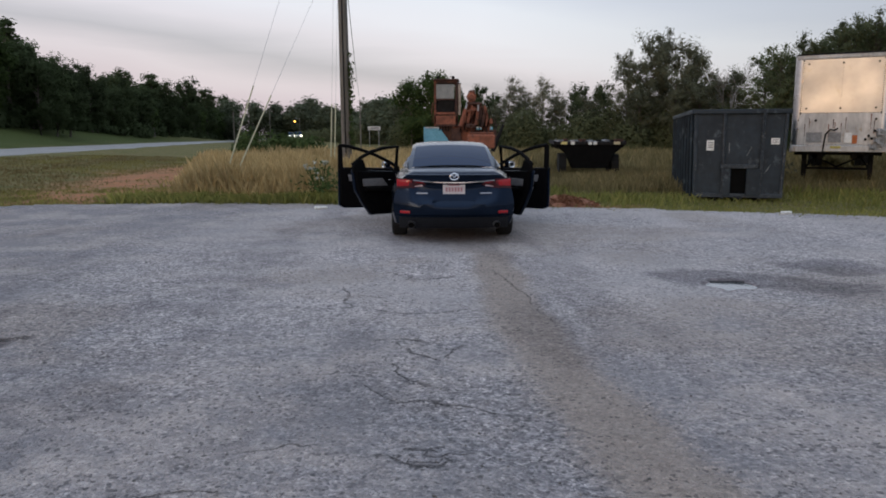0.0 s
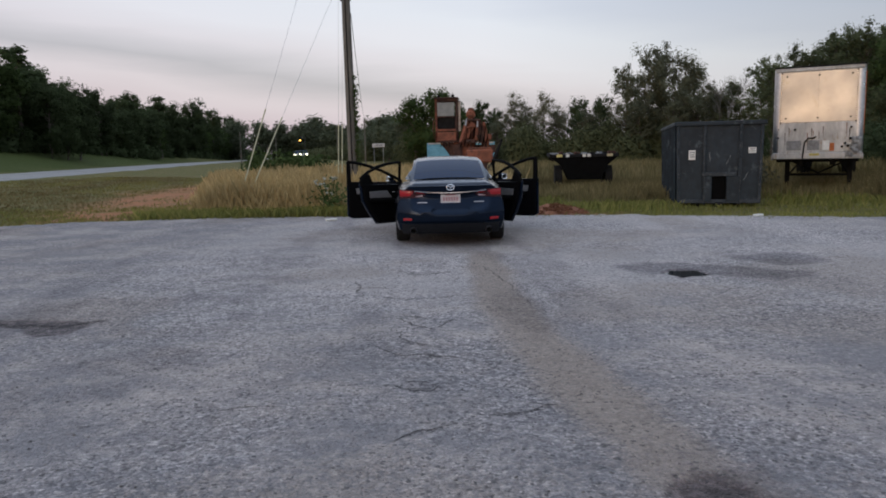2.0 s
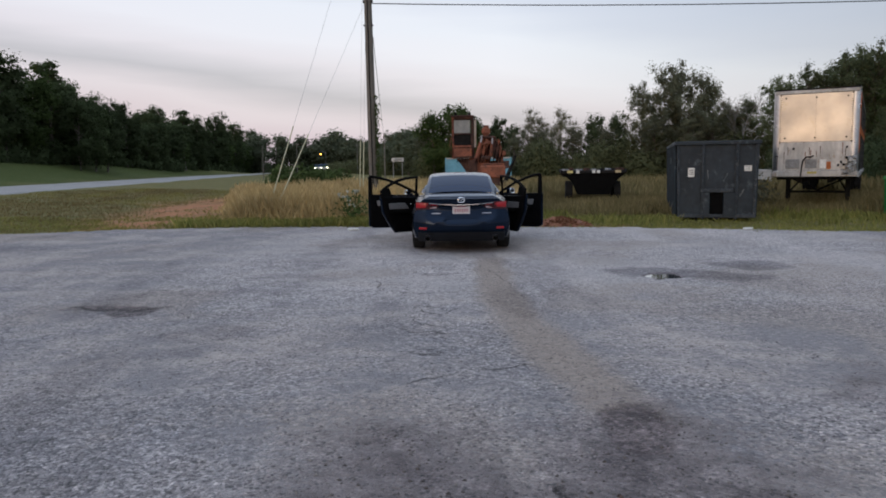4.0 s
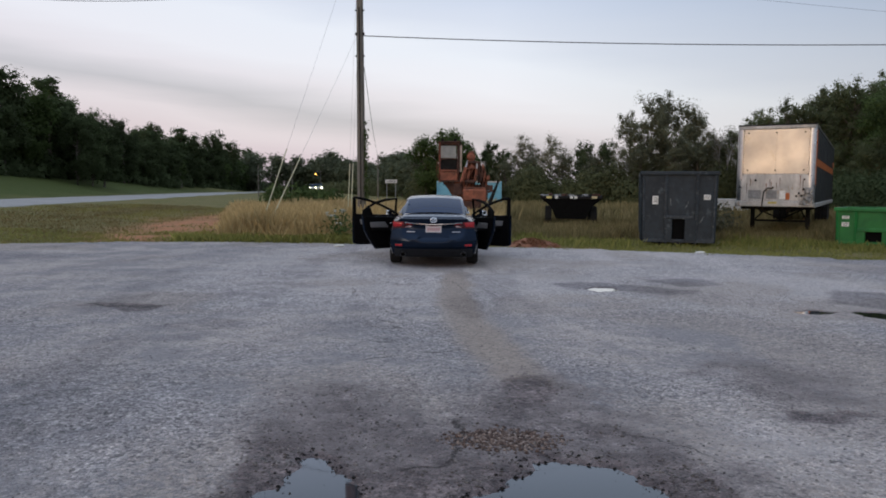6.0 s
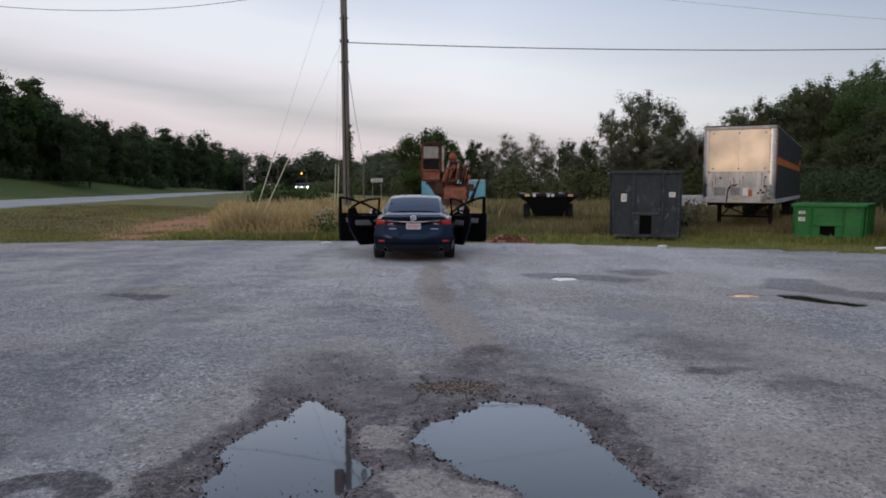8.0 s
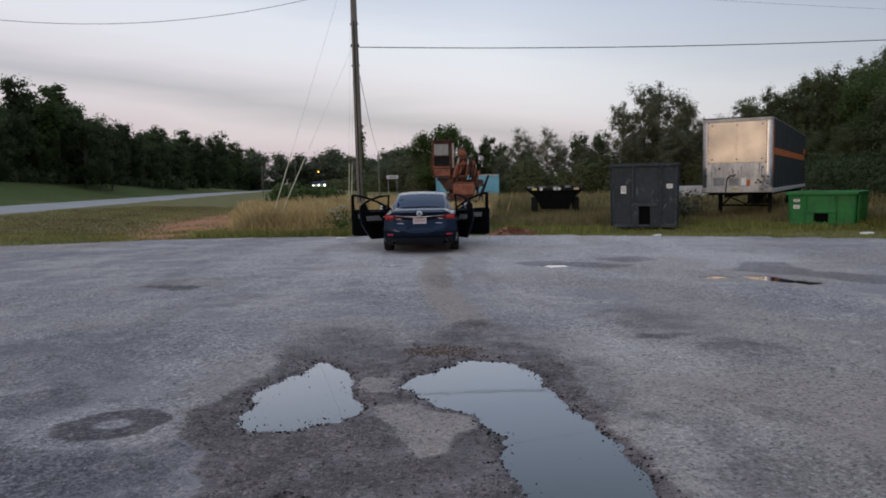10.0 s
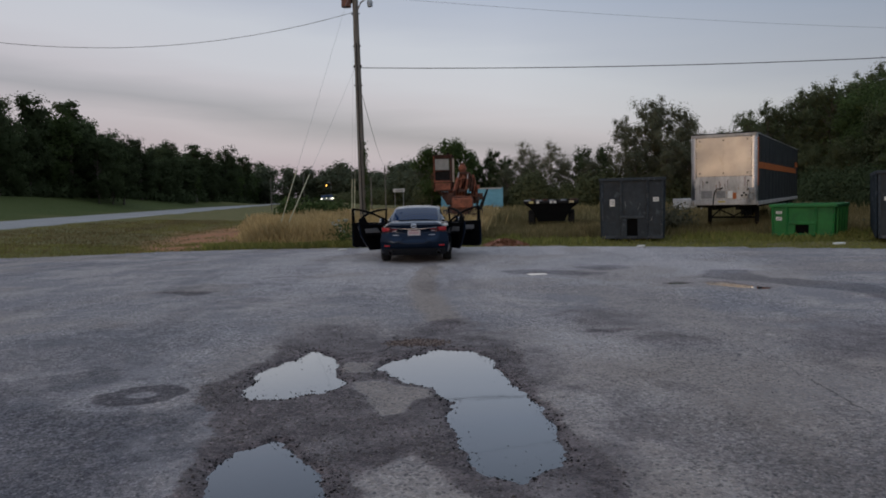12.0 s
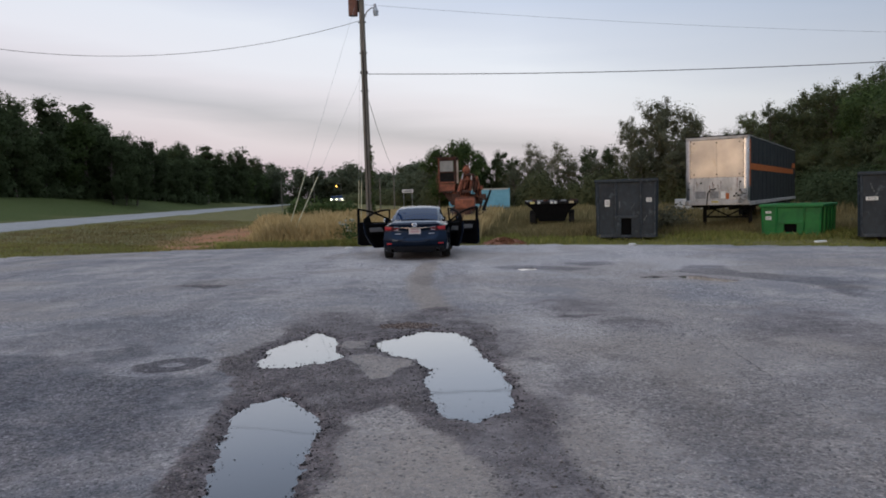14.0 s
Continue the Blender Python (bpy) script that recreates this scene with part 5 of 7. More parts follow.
# ---- box trailer ----
def box_trailer(m):
    t = thing("semi_trailer", "old aluminium-nosed box semi-trailer, dark sides with an orange stripe", "trailer", m)
    W, L, z0, z1 = 2.56, 16.1, 1.02, 3.84
    h = W / 2
    bm = B()
    box(bm, (0, L / 2 + 0.05, (z0 + z1) / 2), (W - 0.06, L - 0.10, z1 - z0 - 0.06), 0.01)
    part("box", bm, TRAILER_GREY, t, "dark blue-grey painted trailer box")
    # nose: upper and lower sheets, corner posts, rails
    mid = z0 + 1.15
    for k in range(2):
        bm = B()
        box(bm, ((k - 0.5) * (h - 0.20), -0.004, (mid + z1 - 0.12) / 2), (h - 0.2012, 0.02, z1 - 0.12 - mid), 0.002)
        part("nose_panel", bm, ALU, t, "bright aluminium nose sheet")
    bm = B()
    box(bm, (0, 0.0, (z0 + 0.20 + mid) / 2), (W - 0.34, 0.024, mid - z0 - 0.20 - 0.01), 0.004)
    part("nose_panel", bm, ALU_DIRTY, t, "scuffed and stained lower nose sheet")
    for s in (-1, 1):
        bm = B()
        n = 6
        pts = [(s * (h - 0.20 + 0.19 * math.sin(a)), 0.17 - 0.19 * math.cos(a)) for a in (math.pi / 2 * k / n for k in range(n + 1))]
        pts += [(s * (h - 0.20), 0.17)]
        prism(bm, pts, "z", z0 + 0.05, z1 - 0.03)
        part("corner_post", bm, ALU_BRIGHT, t, "rounded bright corner post")
        for k in range(24):
            bm = B()
            cyl(bm, (s * (h - 0.235), -0.012, mid + 0.05 + k * 0.062), (s * (h - 0.235), -0.024, mid + 0.05 + k * 0.062), 0.020, 0.014, 6)
            part("rivet", bm, ALU_BRIGHT, t)
        bm = B()
        box(bm, (s * (h - 0.235), -0.010, mid + 0.76), (0.034, 0.012, 1.60), 0.003)
        part("post_gasket", bm, BLACK_STEEL, t, "dark gasket under the rivets")
    rs = random.Random(23)
    for k in range(9):
        bm = B()
        x, z, n = rs.uniform(-0.95, 0.95), rs.uniform(mid - 0.35, mid - 0.03), rs.uniform(0.18, 0.5)
        prism(bm, [(x - 0.012, z), (x + 0.014, z), (x + 0.006, z - n), (x - 0.002, z - n * 0.9)], "y", -0.0165, -0.0125)
        part("rust_run", bm, RUST_DK if k % 3 else RUST, t, "thin rust run down the nose")
    bm = B()
    box(bm, (0, 0.02, z1 - 0.05), (W - 0.1, 0.10, 0.14), 0.03, seg=2)
    part("top_rail", bm, ALU_DIRTY, t)
    bm = B()
    box(bm, (0, 0.01, z1 + 0.03), (W - 0.06, 0.14, 0.035), 0.01)
    part("roof_lip", bm, BLACK_STEEL, t, "dark roof seam")
    bm = B()
    box(bm, (0, 0.0, z0 + 0.10), (W - 0.06, 0.10, 0.20), 0.02)
    part("bottom_rail", bm, ALU_DIRTY, t)
    bm = B()
    box(bm, (0, L / 2, z1 - 0.005), (W - 0.02, L - 0.08, 0.03), 0.008)
    part("roof_sheet", bm, ALU_DIRTY, t)
    for s in (-1, 1):
        bm = B()
        box(bm, (s * (h - 0.01), L / 2, z0 + 0.06), (0.05, L - 0.2, 0.16), 0.01)
        part("side_rail", bm, ALU_DIRTY, t)
    # stripe, red edge and letter bars on the side that shows
    bm = B()
    prism(bm, [(0.30, 2.72), (15.0, 2.72), (15.0, 2.44), (0.30, 2.46)], "x", h - 0.034, h - 0.018)
    part("stripe", bm, TRAILER_ORANGE, t, "orange painted stripe")
    bm = B()
    prism(bm, [(14.6, 3.06), (15.9, 3.06), (15.9, 2.80), (14.6, 2.78)], "x", h - 0.033, h - 0.016)
    part("stripe", bm, TRAILER_ORANGE, t, "orange painted mark")
    bm = B()
    box(bm, (h - 0.02, 0.20, (z0 + z1) / 2 + 0.3), (0.035, 0.16, 1.9), 0.005)
    part("edge_strip", bm, TRAILER_ORANGE, t, "red-orange edge strip")
    for k in range(13):
        bm = B()
        box(bm, (h - 0.026, 1.2 + k * 1.2, (z0 + z1) / 2), (0.012, 0.06, z1 - z0 - 0.3))
        part("side_post", bm, TRAILER_GREY, t)
    # hose sockets and labels low on the nose
    for x, z in ((0.78, 1.50), (0.92, 1.64), (0.93, 1.98), (0.70, 1.40), (0.86, 1.42), (-0.62, 1.95)):
        bm = B()
        cyl(bm, (x, -0.01, z), (x, -0.09, z - 0.01), 0.036, 0.032, 10)
        part("hose_socket", bm, BLACK_STEEL, t)
    bm = B()
    box(bm, (0.26, -0.022, 1.44), (0.19, 0.012, 0.29))
    part("paper_label", bm, WHITE_STICKER, t, "white label")
    bm = B()
    box(bm, (0.43, -0.022, 1.39), (0.13, 0.012, 0.24))
    part("marker_plate", bm, TRAILER_ORANGE, t, "orange marker plate")
    bm = B()
    box(bm, (-0.05, -0.056, 1.16), (0.28, 0.012, 0.07))
    part("marker_plate", bm, surface("old_yellow_mark", (0.5, 0.42, 0.12), rough=0.7), t, "yellow reflector strip")
    # dull plates, a bent hose and crumpled sheeting at the lower corner
    for x, w in ((-0.64, 0.42), (-0.09, 0.34)):
        bm = B()
        box(bm, (x, -0.018, 1.45), (w, 0.014, 0.30), 0.004)
        part("nose_plate", bm, surface("dull_grey_plate", (0.27, 0.27, 0.27), (0.19, 0.188, 0.185), rough=0.7, scale=4, fine=20, bump=0.2), t, "dull grey riveted plate")
    bm = B()
    tube(bm, [(-0.38, -0.07, 1.04), (-0.36, -0.06, 1.30), (-0.33, -0.05, 1.55), (-0.22, -0.05, 1.68), (-0.10, -0.05, 1.66), (-0.02, -0.03, 1.72)], 0.022, 7)
    part("air_hose", bm, BLACK_STEEL, t, "bent black air hose")
    rs = random.Random(41)
    bm = B()
    grid = [[bm.verts.new((0.80 + 0.42 * i / 8, -0.03 - 0.07 * rs.random(), 1.08 + 0.62 * j / 10)) for i in range(9)] for j in range(11)]
    for j in range(10):
        for i in range(8):
            if not (j > 5 and i < 3) and not (j in (3, 4) and i < 2):
                bm.faces.new((grid[j][i], grid[j][i + 1], grid[j + 1][i + 1], grid[j + 1][i]))
    bmesh.ops.solidify(bm, geom=bm.faces[:], thickness=0.006)
    part("torn_sheeting", bm, ALU_DIRTY, t, "crumpled bright metal sheeting", shade=20)
    for z in (2.3, 3.6):
        for x in (-0.9, 0.0, 0.9):
            bm = B()
            cyl(bm, (x, -0.01, z), (x, -0.035, z), 0.03, 0.025, 10)
            part("marker_lamp", bm, BLACK_STEEL, t)
    # chassis, landing legs, axles
    bm = B()
    for s in (-1, 1):
        box(bm, (s * 0.45, L / 2, 0.92), (0.14, L - 1.0, 0.22), 0.01)
    for k in range(14):
        box(bm, (0, 0.8 + k * 1.1, 0.96), (W - 0.2, 0.10, 0.10))
    part("chassis", bm, BLACK_STEEL, t)
    for s in (-1, 1):
        bm = B()
        box(bm, (s * 0.95, 2.3, 0.62), (0.15, 0.16, 0.80), 0.01)
        box(bm, (s * 0.95, 2.3, 0.16), (0.11, 0.11, 0.30), 0.01)
        box(bm, (s * 0.95, 2.3, 0.03), (0.28, 0.28, 0.05), 0.01)
        part("landing_leg", bm, BLACK_STEEL, t)
    bm = B()
    cyl(bm, (-0.95, 2.3, 0.45), (0.95, 2.3, 0.45), 0.04, None, 8)
    tube(bm, [(-0.9, 2.3, 0.95), (0.0, 2.5, 0.5), (0.9, 2.3, 0.95)], 0.035, 6)
    tube(bm, [(-0.95, 2.3, 0.4), (-0.6, 3.6, 0.9)], 0.03, 6)
    tube(bm, [(0.95, 2.3, 0.4), (0.6, 3.6, 0.9)], 0.03, 6)
    part("leg_brace", bm, BLACK_STEEL, t)
    for y in (12.6, 13.9):
        for s in (-1, 1):
            bm = B()
            for x in (0.78, 1.08):
                cyl(bm, (s * x - 0.13, y, 0.50), (s * x + 0.13, y, 0.50), 0.50, None, 24)
            part("wheel", bm, RUBBER, t)
    return t


box_trailer(pose(10.56, 22.52, 0.0, 0, 0, -26.0))


# ---- flatbed ----
def flatbed(m):
    t = thing("flatbed_trailer", "low black flatbed trailer with marker lamps and scrap along its deck", "trailer", m)
    W, L = 2.58, 7.5
    bm = B()
    box(bm, (0, L / 2, 1.24), (W, L, 0.12), 0.02)
    part("deck", bm, BLACK_STEEL, t)
    # under-frame coloured near black to give the shade beneath the deck
    bm = B()
    prism(bm, [(-1.24, 1.18), (1.24, 1.18), (0.86, 0.86), (0.62, 0.34), (-0.62, 0.34), (-0.86, 0.86)], "y", 0.03, 1.1)
    part("tail_frame", bm, SHADE_BLACK, t, "tapered under-frame, painted black with the shade below the deck")
    for k in range(6):
        bm = B()
        box(bm, (0, 1.4 + k * 1.1, 1.10), (W - 0.2, 0.1, 0.14))
        part("cross_beam", bm, BLACK_STEEL, t)
    for s in (-1, 1):
        for y in (0.75, 1.9):
            bm = B()
            cyl(bm, (s * 0.95 - 0.14, y, 0.42), (s * 0.95 + 0.14, y, 0.42), 0.44, None, 22)
            part("wheel", bm, RUBBER, t)
        bm = B()
        box(bm, (s * (W / 2 - 0.03), L / 2, 1.31), (0.05, L, 0.05))
        part("side_rail", bm, BLACK_STEEL, t)
    for x, c in ((-0.93, (0.6, 0.52, 0.2)), (0.95, (0.5, 0.42, 0.25))):
        bm = B()
        box(bm, (x, -0.012, 1.25), (0.22, 0.02, 0.10), 0.004)
        part("reflector", bm, plain("reflector_yellow", c, 0.4), t, "yellowish reflector")
    for x in (-0.62, 0.0, 0.18):
        bm = B()
        box(bm, (x, -0.012, 1.25), (0.13, 0.02, 0.11), 0.004)
        part("reflector", bm, WHITE_STICKER, t, "white reflector")
    return t


FLAT_M = pose(3.98, 27.0, 0.0, 0, 0, -4)
flatbed(FLAT_M)
random.seed(41)
for k in range(9):
    bm = B()
    x, y = -1.1 + 0.27 * k + random.uniform(-0.08, 0.08), random.uniform(0.15, 0.5)
    s = random.uniform(0.05, 0.13)
    box(bm, (0, 0, s / 2), (random.uniform(0.12, 0.30), random.uniform(0.1, 0.3), s), 0.012, Matrix.Rotation(random.uniform(0, 1), 4, "Z"))
    sc = new("scrap_piece", mesh_of(bm, random.choice((RUST_DK, BLACK_STEEL, GALV)), "scrap_piece"))
    sc.matrix_world = FLAT_M @ Matrix.Translation((x, y, 1.30))
    tagged(sc, "small piece of metal scrap lying on the flatbed", "scrap", "scrap on the flatbed")


# ---- rusty log loader ----
# opaque grey pane: light coming through the cab is put into its colour
LIT_PANE = surface("lit_pane", (0.30, 0.31, 0.30), (0.20, 0.21, 0.205), rough=0.35, scale=3, bump=0)
BARE_EDGE = surface("bare_steel_edge", (0.46, 0.40, 0.34), (0.30, 0.23, 0.19), rough=0.7)


def log_loader(m):
    """Local: cab over the origin, its front towards -y; the boom folded beside it, the carrier's long frame under both."""
    g = thing("log_loader", "rusted orange knuckle-boom log loader with a raised operator cab", "loader", m)

    def block(name, mat, c, s, bevel=0.02, label="", turn=0.0):
        bm = B()
        t = Matrix.Translation(c) @ Matrix.Rotation(radians(turn), 4, "Y") @ Matrix.Translation([-v for v in c])
        box(bm, c, s, bevel, t)
        return part(name, bm, mat, g, label)

    def bar(name, mat, pts, r, label="", n=8):
        return part(name, tube(B(), pts, r, n), mat, g, label)

    W, D, zb, zt = 0.95, 1.05, 1.95, 3.76
    h = W / 2
    for sx in (-1, 1):
        for y in (0, D):
            block("cab_post", RUST if sx < 0 else RUST_DK, (sx * (h - 0.045), y, (zb + zt) / 2), (0.09, 0.09, zt - zb), 0.012)
    for z, d in ((zt - 0.05, 0.10), (2.46, 0.09), (zb + 0.04, 0.09)):
        for y in (0, D):
            block("cab_rail", RUST_LT if z == 2.46 and y == 0 else RUST_DK, (0, y, z), (W - 0.18, 0.085, d), 0.012)
        for sx in (-1, 1):
            block("cab_rail", RUST_DK, (sx * (h - 0.045), D / 2, z), (0.08, D - 0.09, d), 0.012)
    block("cab_roof", RUST_DK, (0, D / 2 - 0.03, zt + 0.03), (W + 0.10, D + 0.18, 0.06), 0.02, "rusted cab roof with a short visor")
    block("cab_window", LIT_PANE, (-0.02, -0.005, 3.33), (W - 0.24, 0.02, 0.56), 0.004, "grey cab window, the light through it painted in")
    block("window_bar", RUST_DK, (-0.02, -0.03, 3.02), (W - 0.2, 0.035, 0.05), 0.006)
    block("dash_panel", BLACK_STEEL, (-0.02, 0.10, 2.75), (W - 0.2, 0.05, 0.46), 0.01, "black dash panel")
    block("cab_panel", RUST_LT, (0, -0.02, 2.20), (W - 0.02, 0.05, 0.36), 0.015, "faded orange lower cab panel")
    block("cab_panel", RUST, (-h + 0.02, D / 2, 2.22), (0.04, D - 0.12, 0.40), 0.01, "rusted cab side panel")
    block("cab_back", RUST_DK, (0, D, 2.78), (W - 0.2, 0.04, 0.55), 0.01)
    bm = B()
    box(bm, (-0.04, D - 0.22, 2.98), (0.46, 0.12, 0.52), 0.04, seg=2)
    box(bm, (-0.04, D - 0.45, 2.70), (0.46, 0.46, 0.12), 0.04, seg=2)
    part("seat", bm, BLACK_STEEL, g, "torn black operator's seat")
    for x in (-0.22, 0.14):
        bar("control_lever", BLACK_STEEL, [(x, 0.28, 2.6), (x + 0.03, 0.22, 2.95), (x + 0.03, 0.22, 3.04)], 0.016)
    block("cab_door_edge", BARE_EDGE, (h + 0.08, 0.06, 3.02), (0.10, 0.07, 1.22), 0.01, "pale bare edge of the open cab door")
    bar("door_stay", RUST_DK, [(h - 0.05, 0.1, 3.66), (h + 0.14, 0.05, 3.64)], 0.02)
    bar("grab_rail", RUST, [(-h - 0.05, -0.03, 2.1), (-h - 0.09, -0.05, 2.5), (-h - 0.05, -0.03, 2.9)], 0.018)
    for x in (-0.30, 0.30):
        bm = B()
        cyl(bm, (x, -0.10, zt + 0.11), (x, 0.04, zt + 0.11), 0.065, 0.05, 14)
        part("work_lamp", bm, BLACK_STEEL, g)
    # bracket, slew base and the turret under the cab
    bm = B()
    prism(bm, [(-0.30, 1.93), (0.42, 1.93), (0.62, 1.30), (0.20, 1.22), (0.0, 1.55)], "y", 0.15, 0.85, 0.02)
    part("cab_bracket", bm, RUST_DK, g)
    for k in range(4):
        a = -0.26 + 0.12 * k
        bar("cab_spring", BLACK_STEEL, [(a, 0.05, 1.94), (a + 0.02, 0.0, 1.84), (a, 0.05, 1.78)], 0.022, n=6)
    bm = B()
    cyl(bm, (0.85, 0.7, 0.92), (0.85, 0.7, 1.16), 0.66, None, 26)
    cyl(bm, (0.85, 0.7, 1.16), (0.85, 0.7, 1.26), 0.58, 0.55, 26)
    part("slew_ring", bm, RUST_DK, g)
    block("turret", RUST, (0.72, 0.6, 1.62), (0.95, 0.95, 0.72), 0.05, "rusted turret housing")
    block("turret_cover", RUST_DK, (0.42, 0.06, 1.60), (0.40, 0.10, 0.55), 0.03, turn=-8)
    # mast, boom and jib, folded
    for y in (0.12, 0.62):
        bm = B()
        prism(bm, [(0.62, 1.85), (1.18, 1.85), (1.30, 2.55), (1.16, 3.05), (0.92, 3.05), (0.74, 2.5)], "y", y, y + 0.07, 0.012)
        part("mast_plate", bm, RUST, g)
    bm = B()
    prism(bm, [(0.66, 2.10), (0.92, 2.02), (1.22, 2.66), (1.06, 2.80)], "y", -0.16, 0.06, 0.03)
    part("main_boom", bm, RUST_LT, g, "scuffed light orange boom section")
    bm = B()
    prism(bm, [(1.16, 2.92), (1.40, 2.90), (1.66, 2.42), (1.60, 1.92), (1.34, 1.90), (1.36, 2.36)], "y", -0.10, 0.20, 0.03)
    part("jib", bm, RUST_DK, g, "dark rusted jib")
    bm = B()
    prism(bm, [(1.52, 2.78), (1.62, 2.74), (1.72, 2.36), (1.66, 1.96), (1.60, 1.96), (1.62, 2.36)], "y", -0.14, 0.22, 0.01)
    part("jib_flange", bm, RUST_LT, g, "worn orange edge of the jib")
    bm = B()
    cyl(bm, (1.03, -0.20, 3.10), (1.03, 0.55, 3.10), 0.19, None, 20)
    cyl(bm, (1.03, -0.26, 3.10), (1.03, -0.20, 3.10), 0.10, 0.14, 14)
    part("knuckle", bm, RUST_LT, g, "faded red-orange knuckle joint")
    block("knuckle_cap", RUST, (1.04, 0.1, 3.30), (0.26, 0.4, 0.14), 0.05)
    for px, pz, qx, qz, rr, mat in ((0.60, 1.95, 0.80, 2.62, 0.085, RUST_LT), (0.80, 2.62, 0.88, 2.92, 0.045, GALV), (1.24, 2.00, 1.30, 2.55, 0.07, RUST),
                                    (1.30, 2.55, 1.32, 2.86, 0.038, GALV), (0.70, 2.50, 1.36, 2.62, 0.05, RUST), (0.86, 2.86, 1.46, 2.82, 0.045, RUST_DK)):
        bar("ram", mat, [(px, -0.20, pz), (qx, -0.16, qz)], rr)
    for c, sz, mat in (((1.62, 0.3, 1.86), (0.34, 0.5, 0.42), RUST), ((1.90, 0.2, 1.68), (0.30, 0.4, 0.26), RUST_DK), ((1.80, 0.05, 2.14), (0.20, 0.3, 0.22), RUST_LT), ((1.02, -0.10, 1.96), (0.42, 0.3, 0.16), RUST_DK)):
        block("valve_block", mat, c, sz, 0.03)
    block("oil_tank", RUST_DK, (1.45, 0.65, 1.55), (0.75, 0.6, 0.55), 0.06)
    for k in range(8):
        x = 0.58 + 0.15 * k
        bar("hose", CAR_BLACK, [(x, 0.0, 1.75), (x + 0.10, -0.22 - 0.02 * (k % 3), 2.1 + 0.05 * (k % 2)), (x + 0.16, -0.18, 2.5), (x + 0.06, 0.0, 2.86)], 0.018, n=6)
    # grapple hung beside the jib, and the stabiliser
    for s in (-1, 1):
        bar("grapple_tine", RUST_DK, [(1.58, 0.1, 1.95), (1.58 + s * 0.14, 0.1, 1.6), (1.58 + s * 0.18, 0.1, 1.2), (1.58 + s * 0.06, 0.1, 0.9)], [0.07, 0.08, 0.07, 0.03])
    bar("stabiliser_arm", BLACK_STEEL, [(1.90, -0.2, 0.95), (2.05, -0.2, 1.35), (2.32, -0.2, 2.02)], [0.11, 0.09, 0.05], "black raised stabiliser arm", 6)
    bar("stabiliser_ram", RUST_DK, [(1.72, -0.15, 1.45), (2.10, -0.2, 1.55)], 0.04)
    # carrier: a long frame that reaches towards the lot, with the engine box on its end
    for s in (-1, 1):
        block("carrier_beam", RUST_DK, (0.85 + s * 0.45, -1.2, 0.80), (0.16, 11.6, 0.24), 0.02)
    for k in range(6):
        block("cross_beam", RUST_DK, (0.85, -6.6 + 2.2 * k, 0.78), (0.74, 0.14, 0.14), 0.01)
    block("engine_box", RUST_LT, (1.40, -6.5, 1.39), (0.88, 0.60, 0.44), 0.04, "faded orange engine box on the carrier's end")
    block("engine_cover", RUST, (1.40, -6.5, 1.64), (0.80, 0.52, 0.07), 0.02)
    block("engine_mount", RUST_DK, (1.30, -6.5, 1.04), (0.70, 0.50, 0.26), 0.02)
    bar("exhaust_pipe", RUST_DK, [(1.10, -6.4, 1.6), (1.10, -6.4, 1.86), (1.06, -6.5, 1.92)], 0.035)
    for s in (-1, 1):
        for y in (2.6, 3.8):
            bm = B()
            cyl(bm, (0.85 + s * 0.95 - 0.14, y, 0.47), (0.85 + s * 0.95 + 0.14, y, 0.47), 0.47, None, 22)
            wh = part("wheel", bm, RUBBER, g)
            bm = B()
            cyl(bm, (0.85 + s * 0.95 - 0.15, y, 0.47), (0.85 + s * 0.95 + 0.15, y, 0.47), 0.22, None, 16)
            part("hub", bm, RUST_DK, wh)
        bm = B()
        box(bm, (0.85 + s * 1.0, -0.7, 0.38), (0.15, 0.15, 0.74), 0.02)
        box(bm, (0.85 + s * 1.0, -0.7, 0.03), (0.38, 0.38, 0.05), 0.01)
        box(bm, (0.85 + s * 0.75, -0.7, 0.72), (0.5, 0.14, 0.14), 0.02)
        part("outrigger", bm, RUST_DK, g)
        bm = B()
        box(bm, (0.85 + s * 0.45, -6.6, 0.36), (0.12, 0.12, 0.70), 0.01)
        box(bm, (0.85 + s * 0.45, -6.6, 0.02), (0.3, 0.3, 0.05), 0.01)
        part("support_leg", bm, RUST_DK, g)
    return g


log_loader(pose(-1.38, 30.0, -0.05))


# ---- far blue container, sign, poles ----
def blue_container(m):
    t = thing("shipping_container", "pale blue painted storage container standing among weeds", "container", m)
    W, D, H = 7.1, 2.44, 2.55
    bm = B()
    box(bm, (0, D / 2, H / 2), (W - 0.1, D - 0.1, H - 0.1), 0.02)
    part("shell", bm, BLUE_BOX, t)
    for k in range(23):
        bm = B()
        box(bm, (-W / 2 + 0.25 + k * 0.30, 0.03, H / 2), (0.14, 0.06, H - 0.3))
        part("corrugation", bm, BLUE_BOX, t)
    bm = B()
    for z in (0.08, H - 0.06):
        box(bm, (0, 0.0, z), (W, 0.12, 0.14), 0.01)
    part("rail", bm, ALU_DIRTY, t)
    for s in (-1, 1):
        bm = B()
        box(bm, (s * (W / 2 - 0.06), 0.0, H / 2), (0.14, 0.14, H), 0.01)
        part("corner_post", bm, BLUE_BOX, t)
    return t


blue_container(pose(-2.12, 76.0, -0.1, 0, 0, 0))

